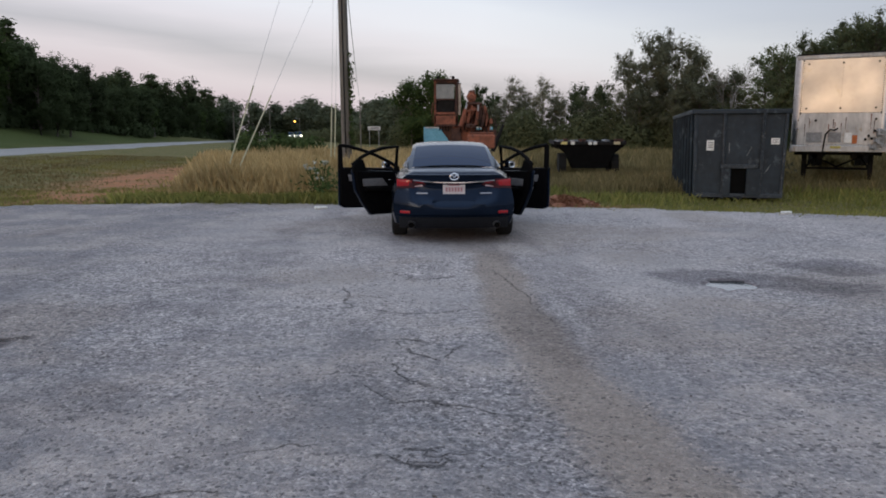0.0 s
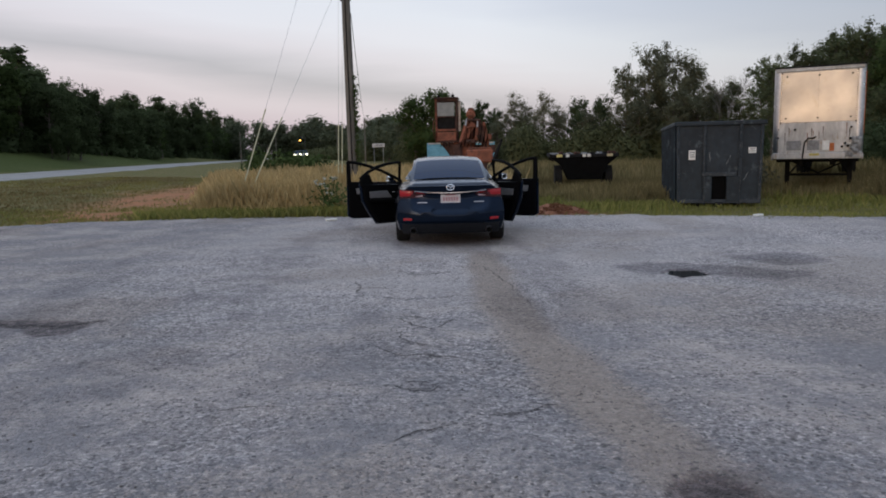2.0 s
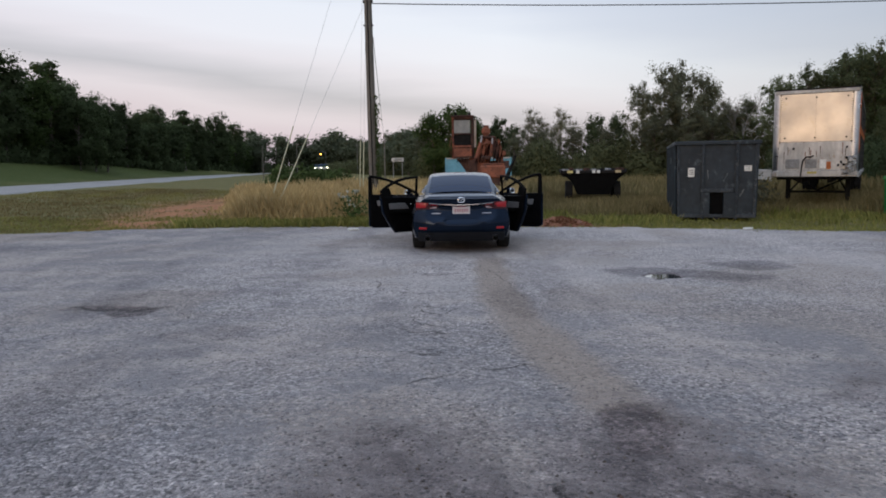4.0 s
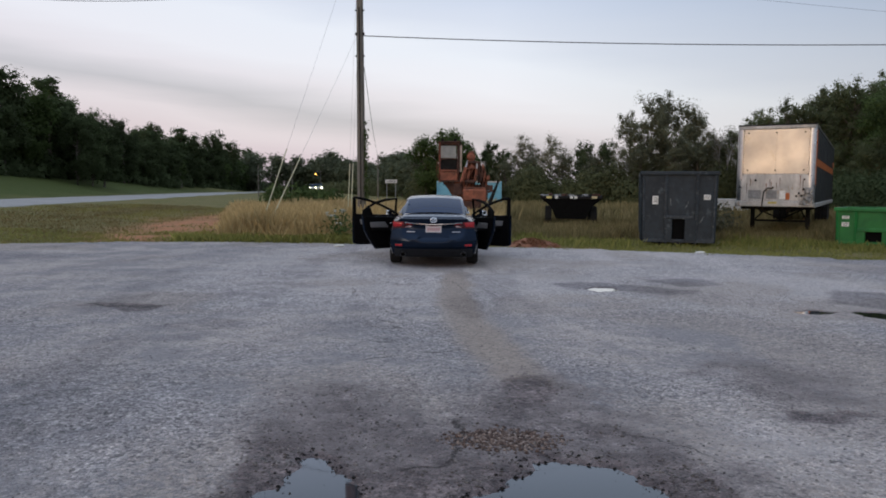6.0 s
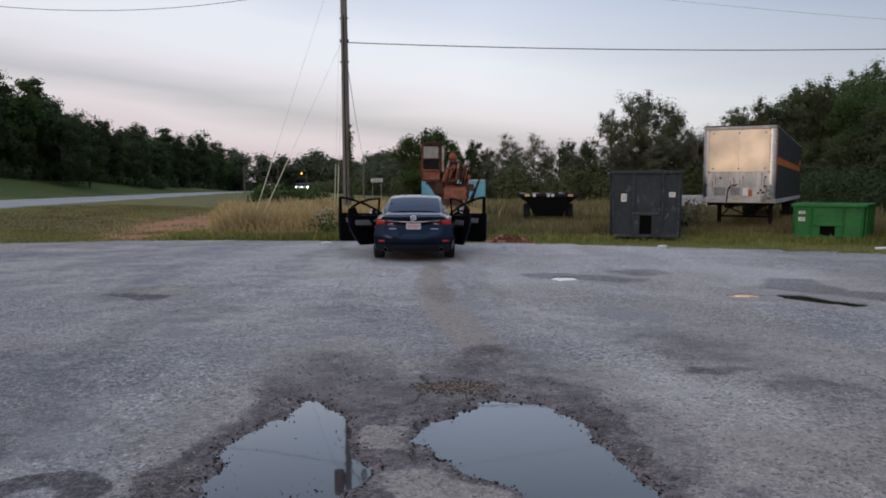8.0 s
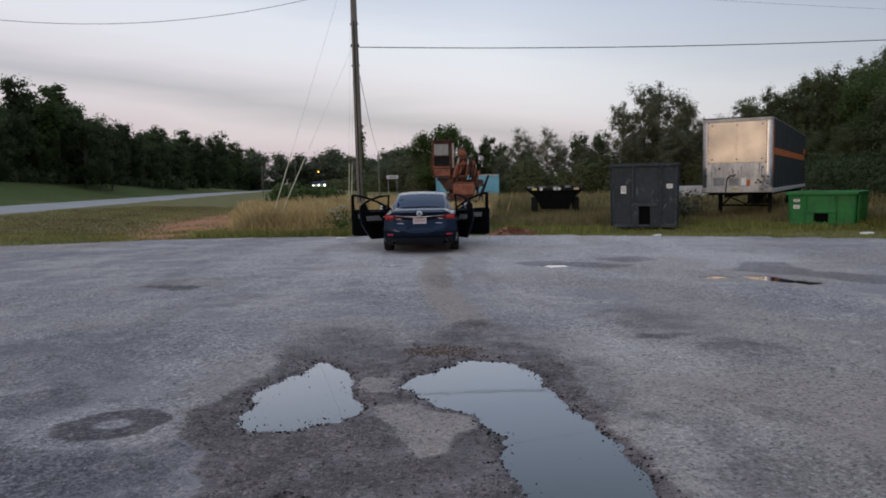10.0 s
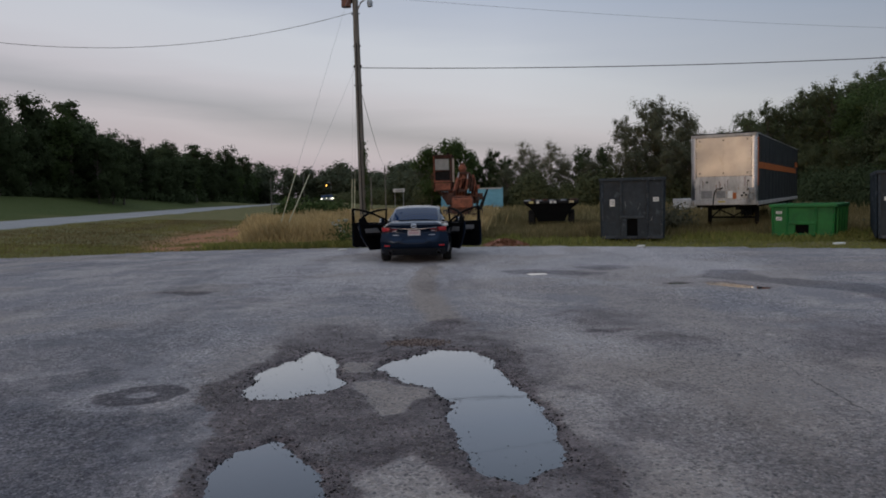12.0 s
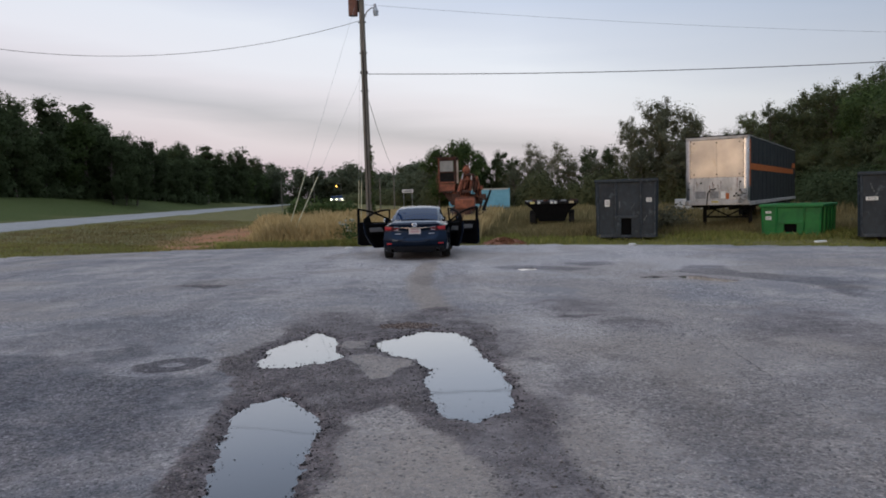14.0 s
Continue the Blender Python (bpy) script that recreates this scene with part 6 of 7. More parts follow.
sg = thing("road_sign", "far white board sign on two posts", "sign", pose(-15.7, 110, 0))
bm = B()
box(bm, (0, 0, 2.72), (1.9, 0.06, 0.58), 0.01)
part("board", bm, SIGN_WHITE, sg)
bm = B()
box(bm, (0, -0.04, 2.64), (1.3, 0.02, 0.07))
box(bm, (0.1, -0.04, 2.80), (1.0, 0.02, 0.07))
part("print_bar", bm, BAR_DARK, sg, "unreadable line of print")
for s in (-1, 1):
    bm = B()
    cyl(bm, (s * 0.7, 0.06, 0), (s * 0.7, 0.06, 2.4), 0.05, None, 8)
    part("post", bm, GALV, sg)


# ---- utility pole, lines and guys ----
POLE = Vector((-4.07, 22.5, 0.0))


def lean(z):
    return POLE + Vector((-0.008 * z, 0.0, z))


up = thing("utility_pole", "weathered wooden utility pole with transformer and lamp", "utility pole", Matrix.Translation(POLE))
bm = B()
tube(bm, [lean(z) - POLE for z in (-0.1, 1.5, 4, 7, 10, 12)], [0.165, 0.155, 0.145, 0.13, 0.115, 0.10], 16)
part("shaft", bm, POLE_WOOD, up)
bm = B()
tp = lean(9.95) - POLE + Vector((-0.36, -0.05, 0))
cyl(bm, tp + Vector((0, 0, -0.46)), tp + Vector((0, 0, 0.45)), 0.20, None, 20)
cyl(bm, tp + Vector((0, 0, 0.45)), tp + Vector((0, 0, 0.52)), 0.21, 0.12, 20)
part("transformer", bm, surface("rust_brown_tank", (0.20, 0.085, 0.055), (0.12, 0.06, 0.045), rough=0.7, scale=4, bump=0.1), up, "rust-brown transformer tank")
bm = B()
box(bm, lean(9.9) - POLE + Vector((-0.17, 0, 0)), (0.12, 0.10, 0.5), 0.01)
part("bracket", bm, BLACK_STEEL, up)
bm = B()
a0 = lean(9.35) - POLE
tube(bm, [a0 + Vector((0.08, 0, 0.0)), a0 + Vector((0.22, -0.03, 0.28)), a0 + Vector((0.42, -0.06, 0.42)), a0 + Vector((0.58, -0.08, 0.43))], 0.028, 8)
part("lamp_arm", bm, GALV, up)
bm = B()
cyl(bm, a0 + Vector((0.60, -0.08, 0.44)), a0 + Vector((0.62, -0.08, 0.26)), 0.06, 0.13, 16)
cyl(bm, a0 + Vector((0.59, -0.08, 0.58)), a0 + Vector((0.60, -0.08, 0.44)), 0.05, 0.07, 12)
lh = part("lamp_head", bm, GALV, up, "grey lamp head")
bm = B()
cyl(bm, a0 + Vector((0.62, -0.08, 0.26)), a0 + Vector((0.625, -0.08, 0.10)), 0.125, 0.10, 16)
part("lamp_lens", bm, LAMP_GLASS, lh, "unlit glass lens")
bm = B()
for z in (9.2, 7.05, 7.1, 6.3, 7.9):
    cyl(bm, lean(z) - POLE + Vector((-0.16, -0.05, 0)), lean(z) - POLE + Vector((0.17, -0.05, 0)), 0.03, None, 8)
part("insulator", bm, BLACK_STEEL, up)
bm = B()
tube(bm, [lean(z) - POLE + Vector((0.0, -0.16 + 0.003 * z, 0)) for z in (0.1, 4, 8.0)], 0.02, 6)
part("ground_lead", bm, BLACK_STEEL, up)


def hang(name, p0, p1, sag, r, label):
    bm = B()
    p0, p1 = Vector(p0), Vector(p1)
    tube(bm, [p0.lerp(p1, t) - Vector((0, 0, 4 * sag * t * (1 - t))) for t in (k / 40 for k in range(41))], r, 6)
    ob = new(name, mesh_of(bm, WIRE, name, 60))
    return tagged(ob, label, "cable", "overhead lines")


hang("power_line", lean(7.02) + Vector((0.14, 0, 0)), (44.0, 23.5, 7.9), 0.75, 0.017, "black overhead service cable from the pole")
hang("power_line", lean(9.28) + Vector((-0.1, 0, 0)), (-30.0, 16.0, 11.75), 2.6, 0.010, "black sagging overhead cable")
hang("power_line", lean(9.95) + Vector((0.05, 0, 0)), (60.0, 46.0, 11.5), 1.0, 0.005, "thin overhead wire high on the pole")
hang("power_line", lean(5.9) + Vector((0.14, 0, 0)), (-14.2, 88.0, 5.7), 0.5, 0.012, "thin service wire leading away behind")


def guy(top, foot, guard_len, r=0.004):
    g = thing("guy_wire", "steel guy wire with a pale yellow plastic guard", "guy wire", None, "pole guys")
    bm = B()
    tube(bm, [foot, top], r, 6)
    part("wire", bm, GALV, g)
    d = (Vector(top) - Vector(foot)).normalized()
    bm = B()
    f = Vector(foot)
    tube(bm, [f + d * 0.1, f + d * (0.1 + guard_len)], 0.018, 8)
    part("guard", bm, GUARD, g, "pale yellow plastic guard")
    return g


guy(lean(10.4) + Vector((-0.1, 0, 0)), (-6.75, 18.7, -0.10), 3.1)
guy(lean(7.05) + Vector((-0.1, 0, 0)), (-6.55, 18.6, -0.10), 3.1)
guy(lean(8.6) + Vector((-0.1, -0.12, 0)), (-4.45, 21.7, -0.05), 2.4)
guy(lean(6.4) + Vector((-0.08, -0.12, 0)), (-4.30, 21.5, -0.05), 2.4)

# ---- far highway details ----
for (x, y, hgt) in ((-39.8, 118.0, 5.6), (-30.0, 150.0, 6.5), (-14.2, 88.0, 5.9), (-16.5, 90.0, 4.6), (-43.0, 150.0, 7.0)):
    bm = B()
    z = float(land(x, y))
    tube(bm, [(0, 0, 0), (0, 0, hgt)], [0.09, 0.07], 8)
    box(bm, (0, 0, hgt - 0.4), (1.2 if hgt > 6 else 0.3, 0.1, 0.1))
    p = new("street_pole", mesh_of(bm, POLE_WOOD, "street_pole"))
    p.matrix_world = Matrix.Translation((x, y, z))
    tagged(p, "thin far wooden roadside pole", "pole", "far roadside poles")

ts = thing("traffic_signal", "far lit amber traffic signal hanging over the highway", "traffic signal", pose(-37.8, 150, float(land(-37.8, 150)) - 1.0))
bm = B()
tube(bm, [(1.0, 0, 0), (1.0, 0, 5.4), (0, 0, 5.4)], 0.04, 8)
part("mast", bm, GALV, ts)
bm = B()
box(bm, (0, 0, 4.8), (0.5, 0.3, 1.1), 0.03)
part("signal_housing", bm, BLACK_STEEL, ts)
bm = B()
cyl(bm, (0, -0.16, 4.8), (0, -0.20, 4.8), 0.15, None, 16)
part("lens", bm, AMBER, ts, "lit amber lens")


def far_car(m, label):
    c = thing("car", label, "car", m, "cars on the highway")
    bm = B()
    prism(bm, [(-2.2, 0.35), (2.2, 0.35), (2.25, 0.75), (1.2, 0.9), (-2.2, 0.95)], "y", -0.85, 0.85, 0.05)
    part("body", bm, CAR_WHITE, c)
    bm = B()
    prism(bm, [(-1.4, 0.9), (1.0, 0.9), (0.4, 1.42), (-0.9, 1.45)], "y", -0.72, 0.72, 0.05)
    part("cabin", bm, CAR_GLASS, c)
    for x in (-1.35, 1.35):
        for s in (-1, 1):
            bm = B()
            cyl(bm, (x, s * 0.62, 0.32), (x, s * 0.84, 0.32), 0.32, None, 16)
            part("wheel", bm, RUBBER, c)
    for s in (-1, 1):
        bm = B()
        cyl(bm, (2.22, s * 0.6, 0.68), (2.29, s * 0.6, 0.68), 0.14, None, 12)
        part("headlamp", bm, HEADLIGHT, c, "lit headlamp")
    return c


far_car(pose(-34.8, 140, float(land(-34.8, 140)) + 0.35, 0, 0, -75), "far oncoming car with lit headlamps")
far_car(pose(-39.0, 152, float(land(-39.0, 152)) + 0.35, 0, 0, -75), "far oncoming car with lit headlamps")

pt = thing("utility_trailer", "pale grey low box trailer half hidden behind the dumpster", "trailer", pose(15.4, 45, float(land(15.4, 45)), 0, 0, 5))
bm = B()
box(bm, (0, 0, 0.78), (3.2, 1.7, 0.72), 0.03)
part("body", bm, SIGN_WHITE, pt)
bm = B()
box(bm, (0, 0, 1.155), (3.26, 1.76, 0.03), 0.01)
part("lid", bm, CAR_WHITE, pt)
for s in (-1, 1):
    bm = B()
    cyl(bm, (0.2, s * 0.86, 0.32), (0.2, s * 1.02, 0.32), 0.32, None, 16)
    part("wheel", bm, RUBBER, pt)

# ---- trees ----
def limb_lines(rng, h, spread, base, n):
    """Trunk and limbs as poly-lines with radii; returns them and the tips."""
    lines, tips = [], []
    r0 = 0.014 * h + 0.05
    trunk = [Vector((0, 0, -0.2))]
    for k in range(1, 7):
        trunk.append(Vector((rng.uniform(-1, 1) * 0.02 * h, rng.uniform(-1, 1) * 0.02 * h, h * 0.9 * k / 6)))
    lines.append((trunk, [r0 * (1 - 0.85 * k / 6) for k in range(7)]))
    for k in range(n):
        t = base + (0.92 - base) * (k + rng.random()) / n
        z = h * 0.9 * t
        i = min(5, int(t * 6))
        p = trunk[i].lerp(trunk[i + 1], t * 6 - i)
        a = rng.uniform(0, 2 * math.pi)
        out = spread * (1.0 - 0.55 * abs(t - 0.55) / 0.45) * rng.uniform(0.6, 1.0)
        q1 = p + Vector((math.cos(a) * out * 0.55, math.sin(a) * out * 0.55, 0.12 * h * rng.uniform(0.3, 1)))
        q2 = p + Vector((math.cos(a + 0.3) * out, math.sin(a + 0.3) * out, 0.18 * h * rng.uniform(0.3, 1)))
        rr = r0 * 0.42 * (1 - 0.6 * t)
        lines.append(([p, q1, q2], [rr, rr * 0.6, rr * 0.2]))
        tips += [q1, q2]
    tips += [trunk[-1], trunk[-1] + Vector((0, 0, 0.08 * h)), trunk[-2]]
    return lines, tips


def leaf_sprays(centres, normals, size, rng):
    """Small three-cornered leaf sprays, turned at random."""
    n = len(centres)
    d = normals + rng.normal(0, 0.55, (n, 3))
    d /= np.linalg.norm(d, axis=1, keepdims=True) + 1e-9
    u = np.cross(d, rng.normal(0, 1, (n, 3)))
    u /= np.linalg.norm(u, axis=1, keepdims=True) + 1e-9
    w = np.cross(d, u)
    s = size * rng.uniform(0.6, 1.35, (n, 1))
    a, b = u * s, w * s * rng.uniform(0.5, 0.95, (n, 1))
    v = np.stack([centres - a - b * 0.6, centres + a - b * 0.35, centres + b], 1).reshape(-1, 3)
    f = np.arange(3 * n).reshape(n, 3)
    return v, f


def leaf_mesh(name, centres, out, size, rng, mat, soft=0.6):
    """Leaf sprays as one mesh, shaded softly as the mass that they make up."""
    out = out / (np.linalg.norm(out, axis=1, keepdims=True) + 1e-9)
    v, f = leaf_sprays(centres, out, size, rng)
    flat = np.cross(v[1::3] - v[0::3], v[2::3] - v[0::3])
    flat /= np.linalg.norm(flat, axis=1, keepdims=True) + 1e-9
    nrm = soft * out + (1 - soft) * flat
    nrm /= np.linalg.norm(nrm, axis=1, keepdims=True) + 1e-9
    return quick_mesh(name, v, f, mat, np.repeat(nrm, 3, axis=0))


def tree_model(seed, h, spread, base, limbs, leaves, size, mat, clump, name="tree", lift=0.0):
    rng = random.Random(seed)
    nr = np.random.default_rng(seed)
    lines, tips = limb_lines(rng, h, spread, base, limbs)
    t = thing(name, "", "tree")
    bm = B()
    for pts, rad in lines:
        tube(bm, pts, rad, 7)
    part("trunk", bm, BARK, t, shade=60)
    tips = np.array([tuple(p) for p in tips])
    k = len(tips)
    which = nr.integers(0, k, leaves)
    v = nr.normal(0, 1, (leaves, 3))
    v /= np.linalg.norm(v, axis=1, keepdims=True)
    rad = clump * nr.uniform(0.55, 1.25, k)[which][:, None] * np.minimum(np.abs(nr.normal(0, 0.62, (leaves, 1))), nr.uniform(0.85, 1.05, (leaves, 1)))
    c = tips[which] + v * rad * np.array([1.0, 1.0, 0.95])
    c[:, 2] = np.maximum(c[:, 2], 0.15)
    whole = (c - np.array([0.0, 0.0, 0.42 * h])) / np.array([spread, spread, 0.5 * h])
    whole /= np.linalg.norm(whole, axis=1, keepdims=True) + 1e-9
    crown = new("crown", leaf_mesh("crown", c, 0.6 * v + 0.7 * whole, size, nr, mat))
    crown.parent = t
    return t


MODELS = {
    "wood": [tree_model(s, 12, 3.4, 0.06, 22, 4200, 0.36, LEAF_DARK, 2.0) for s in (1, 2, 3)],
    "far": [tree_model(s, 12, 3.4, 0.06, 22, 4200, 0.34, LEAF_FAR_HAZE, 2.0) for s in (12, 13, 14)],
    "dark": [tree_model(s, 12, 3.0, 0.08, 40, 13000, 0.18, LEAF_DARK, 1.15) for s in (21, 22, 28, 29)],
    "green": [tree_model(s, 9, 2.9, 0.08, 32, 11000, 0.15, LEAF_GREEN, 1.05) for s in (4, 5)],
    "close_dark": [tree_model(s, 12, 3.2, 0.08, 24, 24000, 0.105, LEAF_MOSS, 1.35) for s in (23, 24, 25)],
    "close_green": [tree_model(s, 9, 3.2, 0.08, 18, 20000, 0.095, LEAF_GREEN, 1.5) for s in (26, 27)],
    "dull": [tree_model(s, 11, 3.2, 0.08, 46, 15000, 0.105, LEAF_DULL, 1.0) for s in (6, 7)],
    "lacy": [tree_model(s, 11, 2.5, 0.22, 46, 11000, 0.092, LEAF_MOSS, 0.66) for s in (31, 32, 33)],
    "thin": [tree_model(s, 10, 2.1, 0.30, 22, 6500, 0.085, LEAF_YELLOW, 0.95) for s in (8, 9)],
    "pine": [tree_model(s, 14, 2.2, 0.50, 15, 5600, 0.22, LEAF_DARK, 0.95) for s in (10, 11)],
}
TREE_SIZE = {"wood": 12, "far": 12, "close_dark": 12, "close_green": 9, "dark": 12, "green": 9, "dull": 11, "lacy": 11, "thin": 10, "pine": 14}
TREE_LABEL = {
    "far": "green tree in the wood behind the junction, haze in its leaf colour",
    "close_dark": "dense dark green broadleaf tree closing in beside the trailer", "close_green": "full green broadleaf tree closing in beside the trailer",
    "wood": "dense dark green tree in the wood beyond the highway",
    "dark": "dense dark green broadleaf tree in the wood's edge", "green": "full green rounded tree behind the weeds", "dull": "grey-green broadleaf tree with pale dull leaves",
    "lacy": "dark green tree with an open lacy crown against the sky",
    "thin": "thin-crowned yellowing tree against the sky", "pine": "tall dark pine with a narrow crown"}
TREES = random.Random(77)
COUNT = 0


def plant(kind, x, y, height, wide=1.0):
    """A tree of a kind, base on the land."""
    global COUNT
    COUNT += 1
    src = MODELS[kind][COUNT % len(MODELS[kind])]
    k = height / (TREE_SIZE[kind] * 1.03)
    m = Matrix.Translation((x, y, float(land(x, y)) - 0.1)) @ Matrix.Rotation(TREES.uniform(0, 6.28), 4, "Z") @ Matrix.Diagonal((k * wide, k * wide, k, 1))
    t = copy_thing(src, m)
    tagged(t, TREE_LABEL[kind], "tree", kind + " trees")
    return t


# wood beyond the highway: crowns that stand out, then the mass below them
def wood(rows, kinds, wide, drop=0.0, back=0.0):
    for x, y, top in rows:
        x, y, top = x - back, y + 0.3 * back, top * (1 + 0.012 * back)
        plant(TREES.choice(kinds), x, y, top - drop - float(land(x, y)), wide)


wood([(-61.7, 77.8, 16.1), (-62.5, 84.3, 16.3), (-63.4, 91.9, 17.3), (-64.2, 98.6, 16.1), (-65.8, 111.8, 15.5), (-66.8, 120.1, 13.6), (-68.6, 134.6, 14.5), (-70.5, 150.7, 15.4),
      (-74.1, 180.8, 14.7), (-76.3, 199.3, 16.8), (-78.9, 220.8, 15.6), (-82.1, 247.5, 15.4), (-61.1, 72.1, 15.7), (-60.3, 66.1, 15.4), (-59.0, 58.0, 15.0)], ("dark", "dark", "green"), 1.1, 0.3, 4.5)
for dx, dy, dh in ((-66.6, 80.5, 14.3), (-67.6, 86.5, 14.6), (-65.6, 74.0, 13.8)):
    plant("lacy", dx, dy, dh, 1.0)
plant("pine", -69.0, 106.0, 16.0, 1.6)
plant("pine", -76.6, 170.0, 15.0, 1.6)
for k in range(28):
    s = -0.12 + 0.038 * k
    plant(TREES.choice(("dark", "dark", "green")), -67.0 - 24 * s + TREES.uniform(-1.5, 1.5), 80 + 200 * s + TREES.uniform(-2, 2), TREES.uniform(6.5, 9.5) + 1.5 * s, 1.3)
for k in range(22):
    s = -0.12 + 0.05 * k
    plant("wood", -73.0 - 24 * s + TREES.uniform(-1.5, 1.5), 80 + 200 * s + TREES.uniform(-2, 2), TREES.uniform(10.0, 12.0) + 1.5 * s, 1.4)
# far wood behind the junction; distance haze is mixed into its leaf colour
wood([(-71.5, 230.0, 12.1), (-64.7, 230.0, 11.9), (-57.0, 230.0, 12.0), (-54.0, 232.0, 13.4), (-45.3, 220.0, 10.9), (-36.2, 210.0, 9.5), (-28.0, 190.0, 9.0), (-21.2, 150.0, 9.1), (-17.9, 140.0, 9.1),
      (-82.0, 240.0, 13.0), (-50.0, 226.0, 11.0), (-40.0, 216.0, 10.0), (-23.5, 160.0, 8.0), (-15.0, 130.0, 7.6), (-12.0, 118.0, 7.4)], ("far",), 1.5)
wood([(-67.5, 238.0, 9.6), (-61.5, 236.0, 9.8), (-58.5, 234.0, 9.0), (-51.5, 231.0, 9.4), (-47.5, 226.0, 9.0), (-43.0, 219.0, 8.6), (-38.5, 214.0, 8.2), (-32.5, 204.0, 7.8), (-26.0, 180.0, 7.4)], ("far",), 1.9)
# behind the loader and the flatbed
wood([(-7.8, 85.0, 8.0), (-5.9, 85.0, 8.9), (-4.1, 86.0, 8.7)], ("green",), 0.95)
wood([(-2.6, 90.0, 7.6), (-0.3, 90.0, 7.7), (1.6, 90.0, 6.8), (11.7, 86.0, 7.4), (13.9, 86.0, 7.6)], ("dark",), 0.9)
wood([(3.9, 92.0, 8.8), (7.8, 92.0, 9.0), (9.4, 88.0, 7.0), (5.6, 93.0, 8.0)], ("thin",), 1.1)
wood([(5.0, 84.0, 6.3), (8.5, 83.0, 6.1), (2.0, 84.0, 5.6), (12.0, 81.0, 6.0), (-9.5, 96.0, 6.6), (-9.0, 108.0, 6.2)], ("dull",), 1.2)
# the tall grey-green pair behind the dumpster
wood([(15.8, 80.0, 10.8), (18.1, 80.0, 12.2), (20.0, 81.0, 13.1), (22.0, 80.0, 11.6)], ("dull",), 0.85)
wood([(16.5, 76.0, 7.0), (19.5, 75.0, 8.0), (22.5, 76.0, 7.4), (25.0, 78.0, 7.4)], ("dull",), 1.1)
wood([(23.6, 82.0, 9.7), (28.1, 74.0, 10.2)], ("lacy",), 1.1)
wood([(22.7, 57.0, 8.6), (23.8, 56.0, 9.3), (25.5, 57.0, 9.1), (27.2, 58.0, 10.4), (28.6, 59.0, 10.9), (29.7, 58.0, 11.2), (32.0, 58.0, 11.8), (33.3, 57.0, 12.4)], ("lacy",), 1.0)
wood([(26.6, 79.0, 8.6), (25.2, 81.0, 8.2), (29.4, 72.0, 9.3), (29.1, 66.0, 8.4)], ("close_green", "close_dark"), 1.0)
# a leafless tree between the tall pair and the trailer
bare = thing("tree", "leafless grey twiggy tree against the sky", "tree", pose(25.3, 76.0, float(land(25.3, 76.0)) - 0.1))
rb = random.Random(19)
bm = B()


def twigs(p, d, length, r, depth):
    q = p + d * length
    tube(bm, [p, p.lerp(q, 0.5) + Vector((rb.uniform(-1, 1), rb.uniform(-1, 1), rb.uniform(-0.5, 0.5))) * 0.06 * length, q], [r, r * 0.8, r * 0.6], 5)
    if depth:
        for k in range(4 if depth > 1 else 5):
            e = (d + Vector((rb.gauss(0, 0.55), rb.gauss(0, 0.55), rb.gauss(0.15, 0.3)))).normalized()
            twigs(p.lerp(q, rb.uniform(0.45, 1.0)), e, length * rb.uniform(0.45, 0.75), max(0.012, r * 0.5), depth - 1)


twigs(Vector((0, 0, 0)), Vector((0.03, 0, 1)), 4.6, 0.13, 4)
part("trunk", bm, surface("grey_twigs", (0.20, 0.185, 0.17), (0.13, 0.12, 0.11), rough=0.9, scale=4), bare, shade=60)
# the wood that closes in on the right
wood([(30.2, 63.0, 8.9), (31.6, 59.0, 9.6), (31.4, 54.0, 9.8), (30.4, 49.0, 9.8), (29.2, 44.0, 9.6), (28.0, 38.0, 9.6), (28.0, 32.0, 9.4), (29.0, 26.0, 9.6)], ("close_dark", "close_green", "close_dark"), 1.1)
for k in range(12):
    t = k / 11
    plant(TREES.choice(("close_dark", "close_green", "close_dark")), 28.0 - 1.0 * t + TREES.uniform(-1, 1), 70 - 44 * t + TREES.uniform(-1.5, 1.5), TREES.uniform(5.4, 7.2), 1.2)
for k in range(9):
    t = k / 8
    plant("wood", 35 + TREES.uniform(-1, 1), 70 - 44 * t + TREES.uniform(-1.5, 1.5), TREES.uniform(9.5, 11.0), 1.3)
# crowns that fill the dip in the wood beyond the highway
wood([(-63.6, 104.0, 13.7), (-64.2, 109.0, 13.6), (-65.0, 114.0, 13.2)], ("dark",), 1.0)
for lst in MODELS.values():
    for src in lst:
        for o in (*src.children_recursive, src):
            bpy.data.objects.remove(o)


# ---- undergrowth, grass and stones ----
def thicket(name, label, mat, spots, n, size, seed, group="undergrowth"):
    """Low scrub: leaf sprays heaped over the spots (x, y, radius, height)."""
    r = np.random.default_rng(seed)
    sp = np.array(spots)
    which = r.choice(len(sp), n, p=(sp[:, 2] * sp[:, 3]) / (sp[:, 2] * sp[:, 3]).sum())
    v = r.normal(0, 1, (n, 3))
    v[:, 2] = np.abs(v[:, 2])
    v /= np.linalg.norm(v, axis=1, keepdims=True)
    k = r.uniform(0.35, 1.0, (n, 1)) ** 0.5
    c = np.stack([sp[which, 0], sp[which, 1], land(sp[which, 0], sp[which, 1])], 1) + v * k * np.stack([sp[which, 2], sp[which, 2], sp[which, 3]], 1)
    c += r.normal(0, 0.25, (n, 3))
    ob = new(name, leaf_mesh(name, c, v, size, r, mat))
    return tagged(ob, label, "undergrowth", group, "stuff")


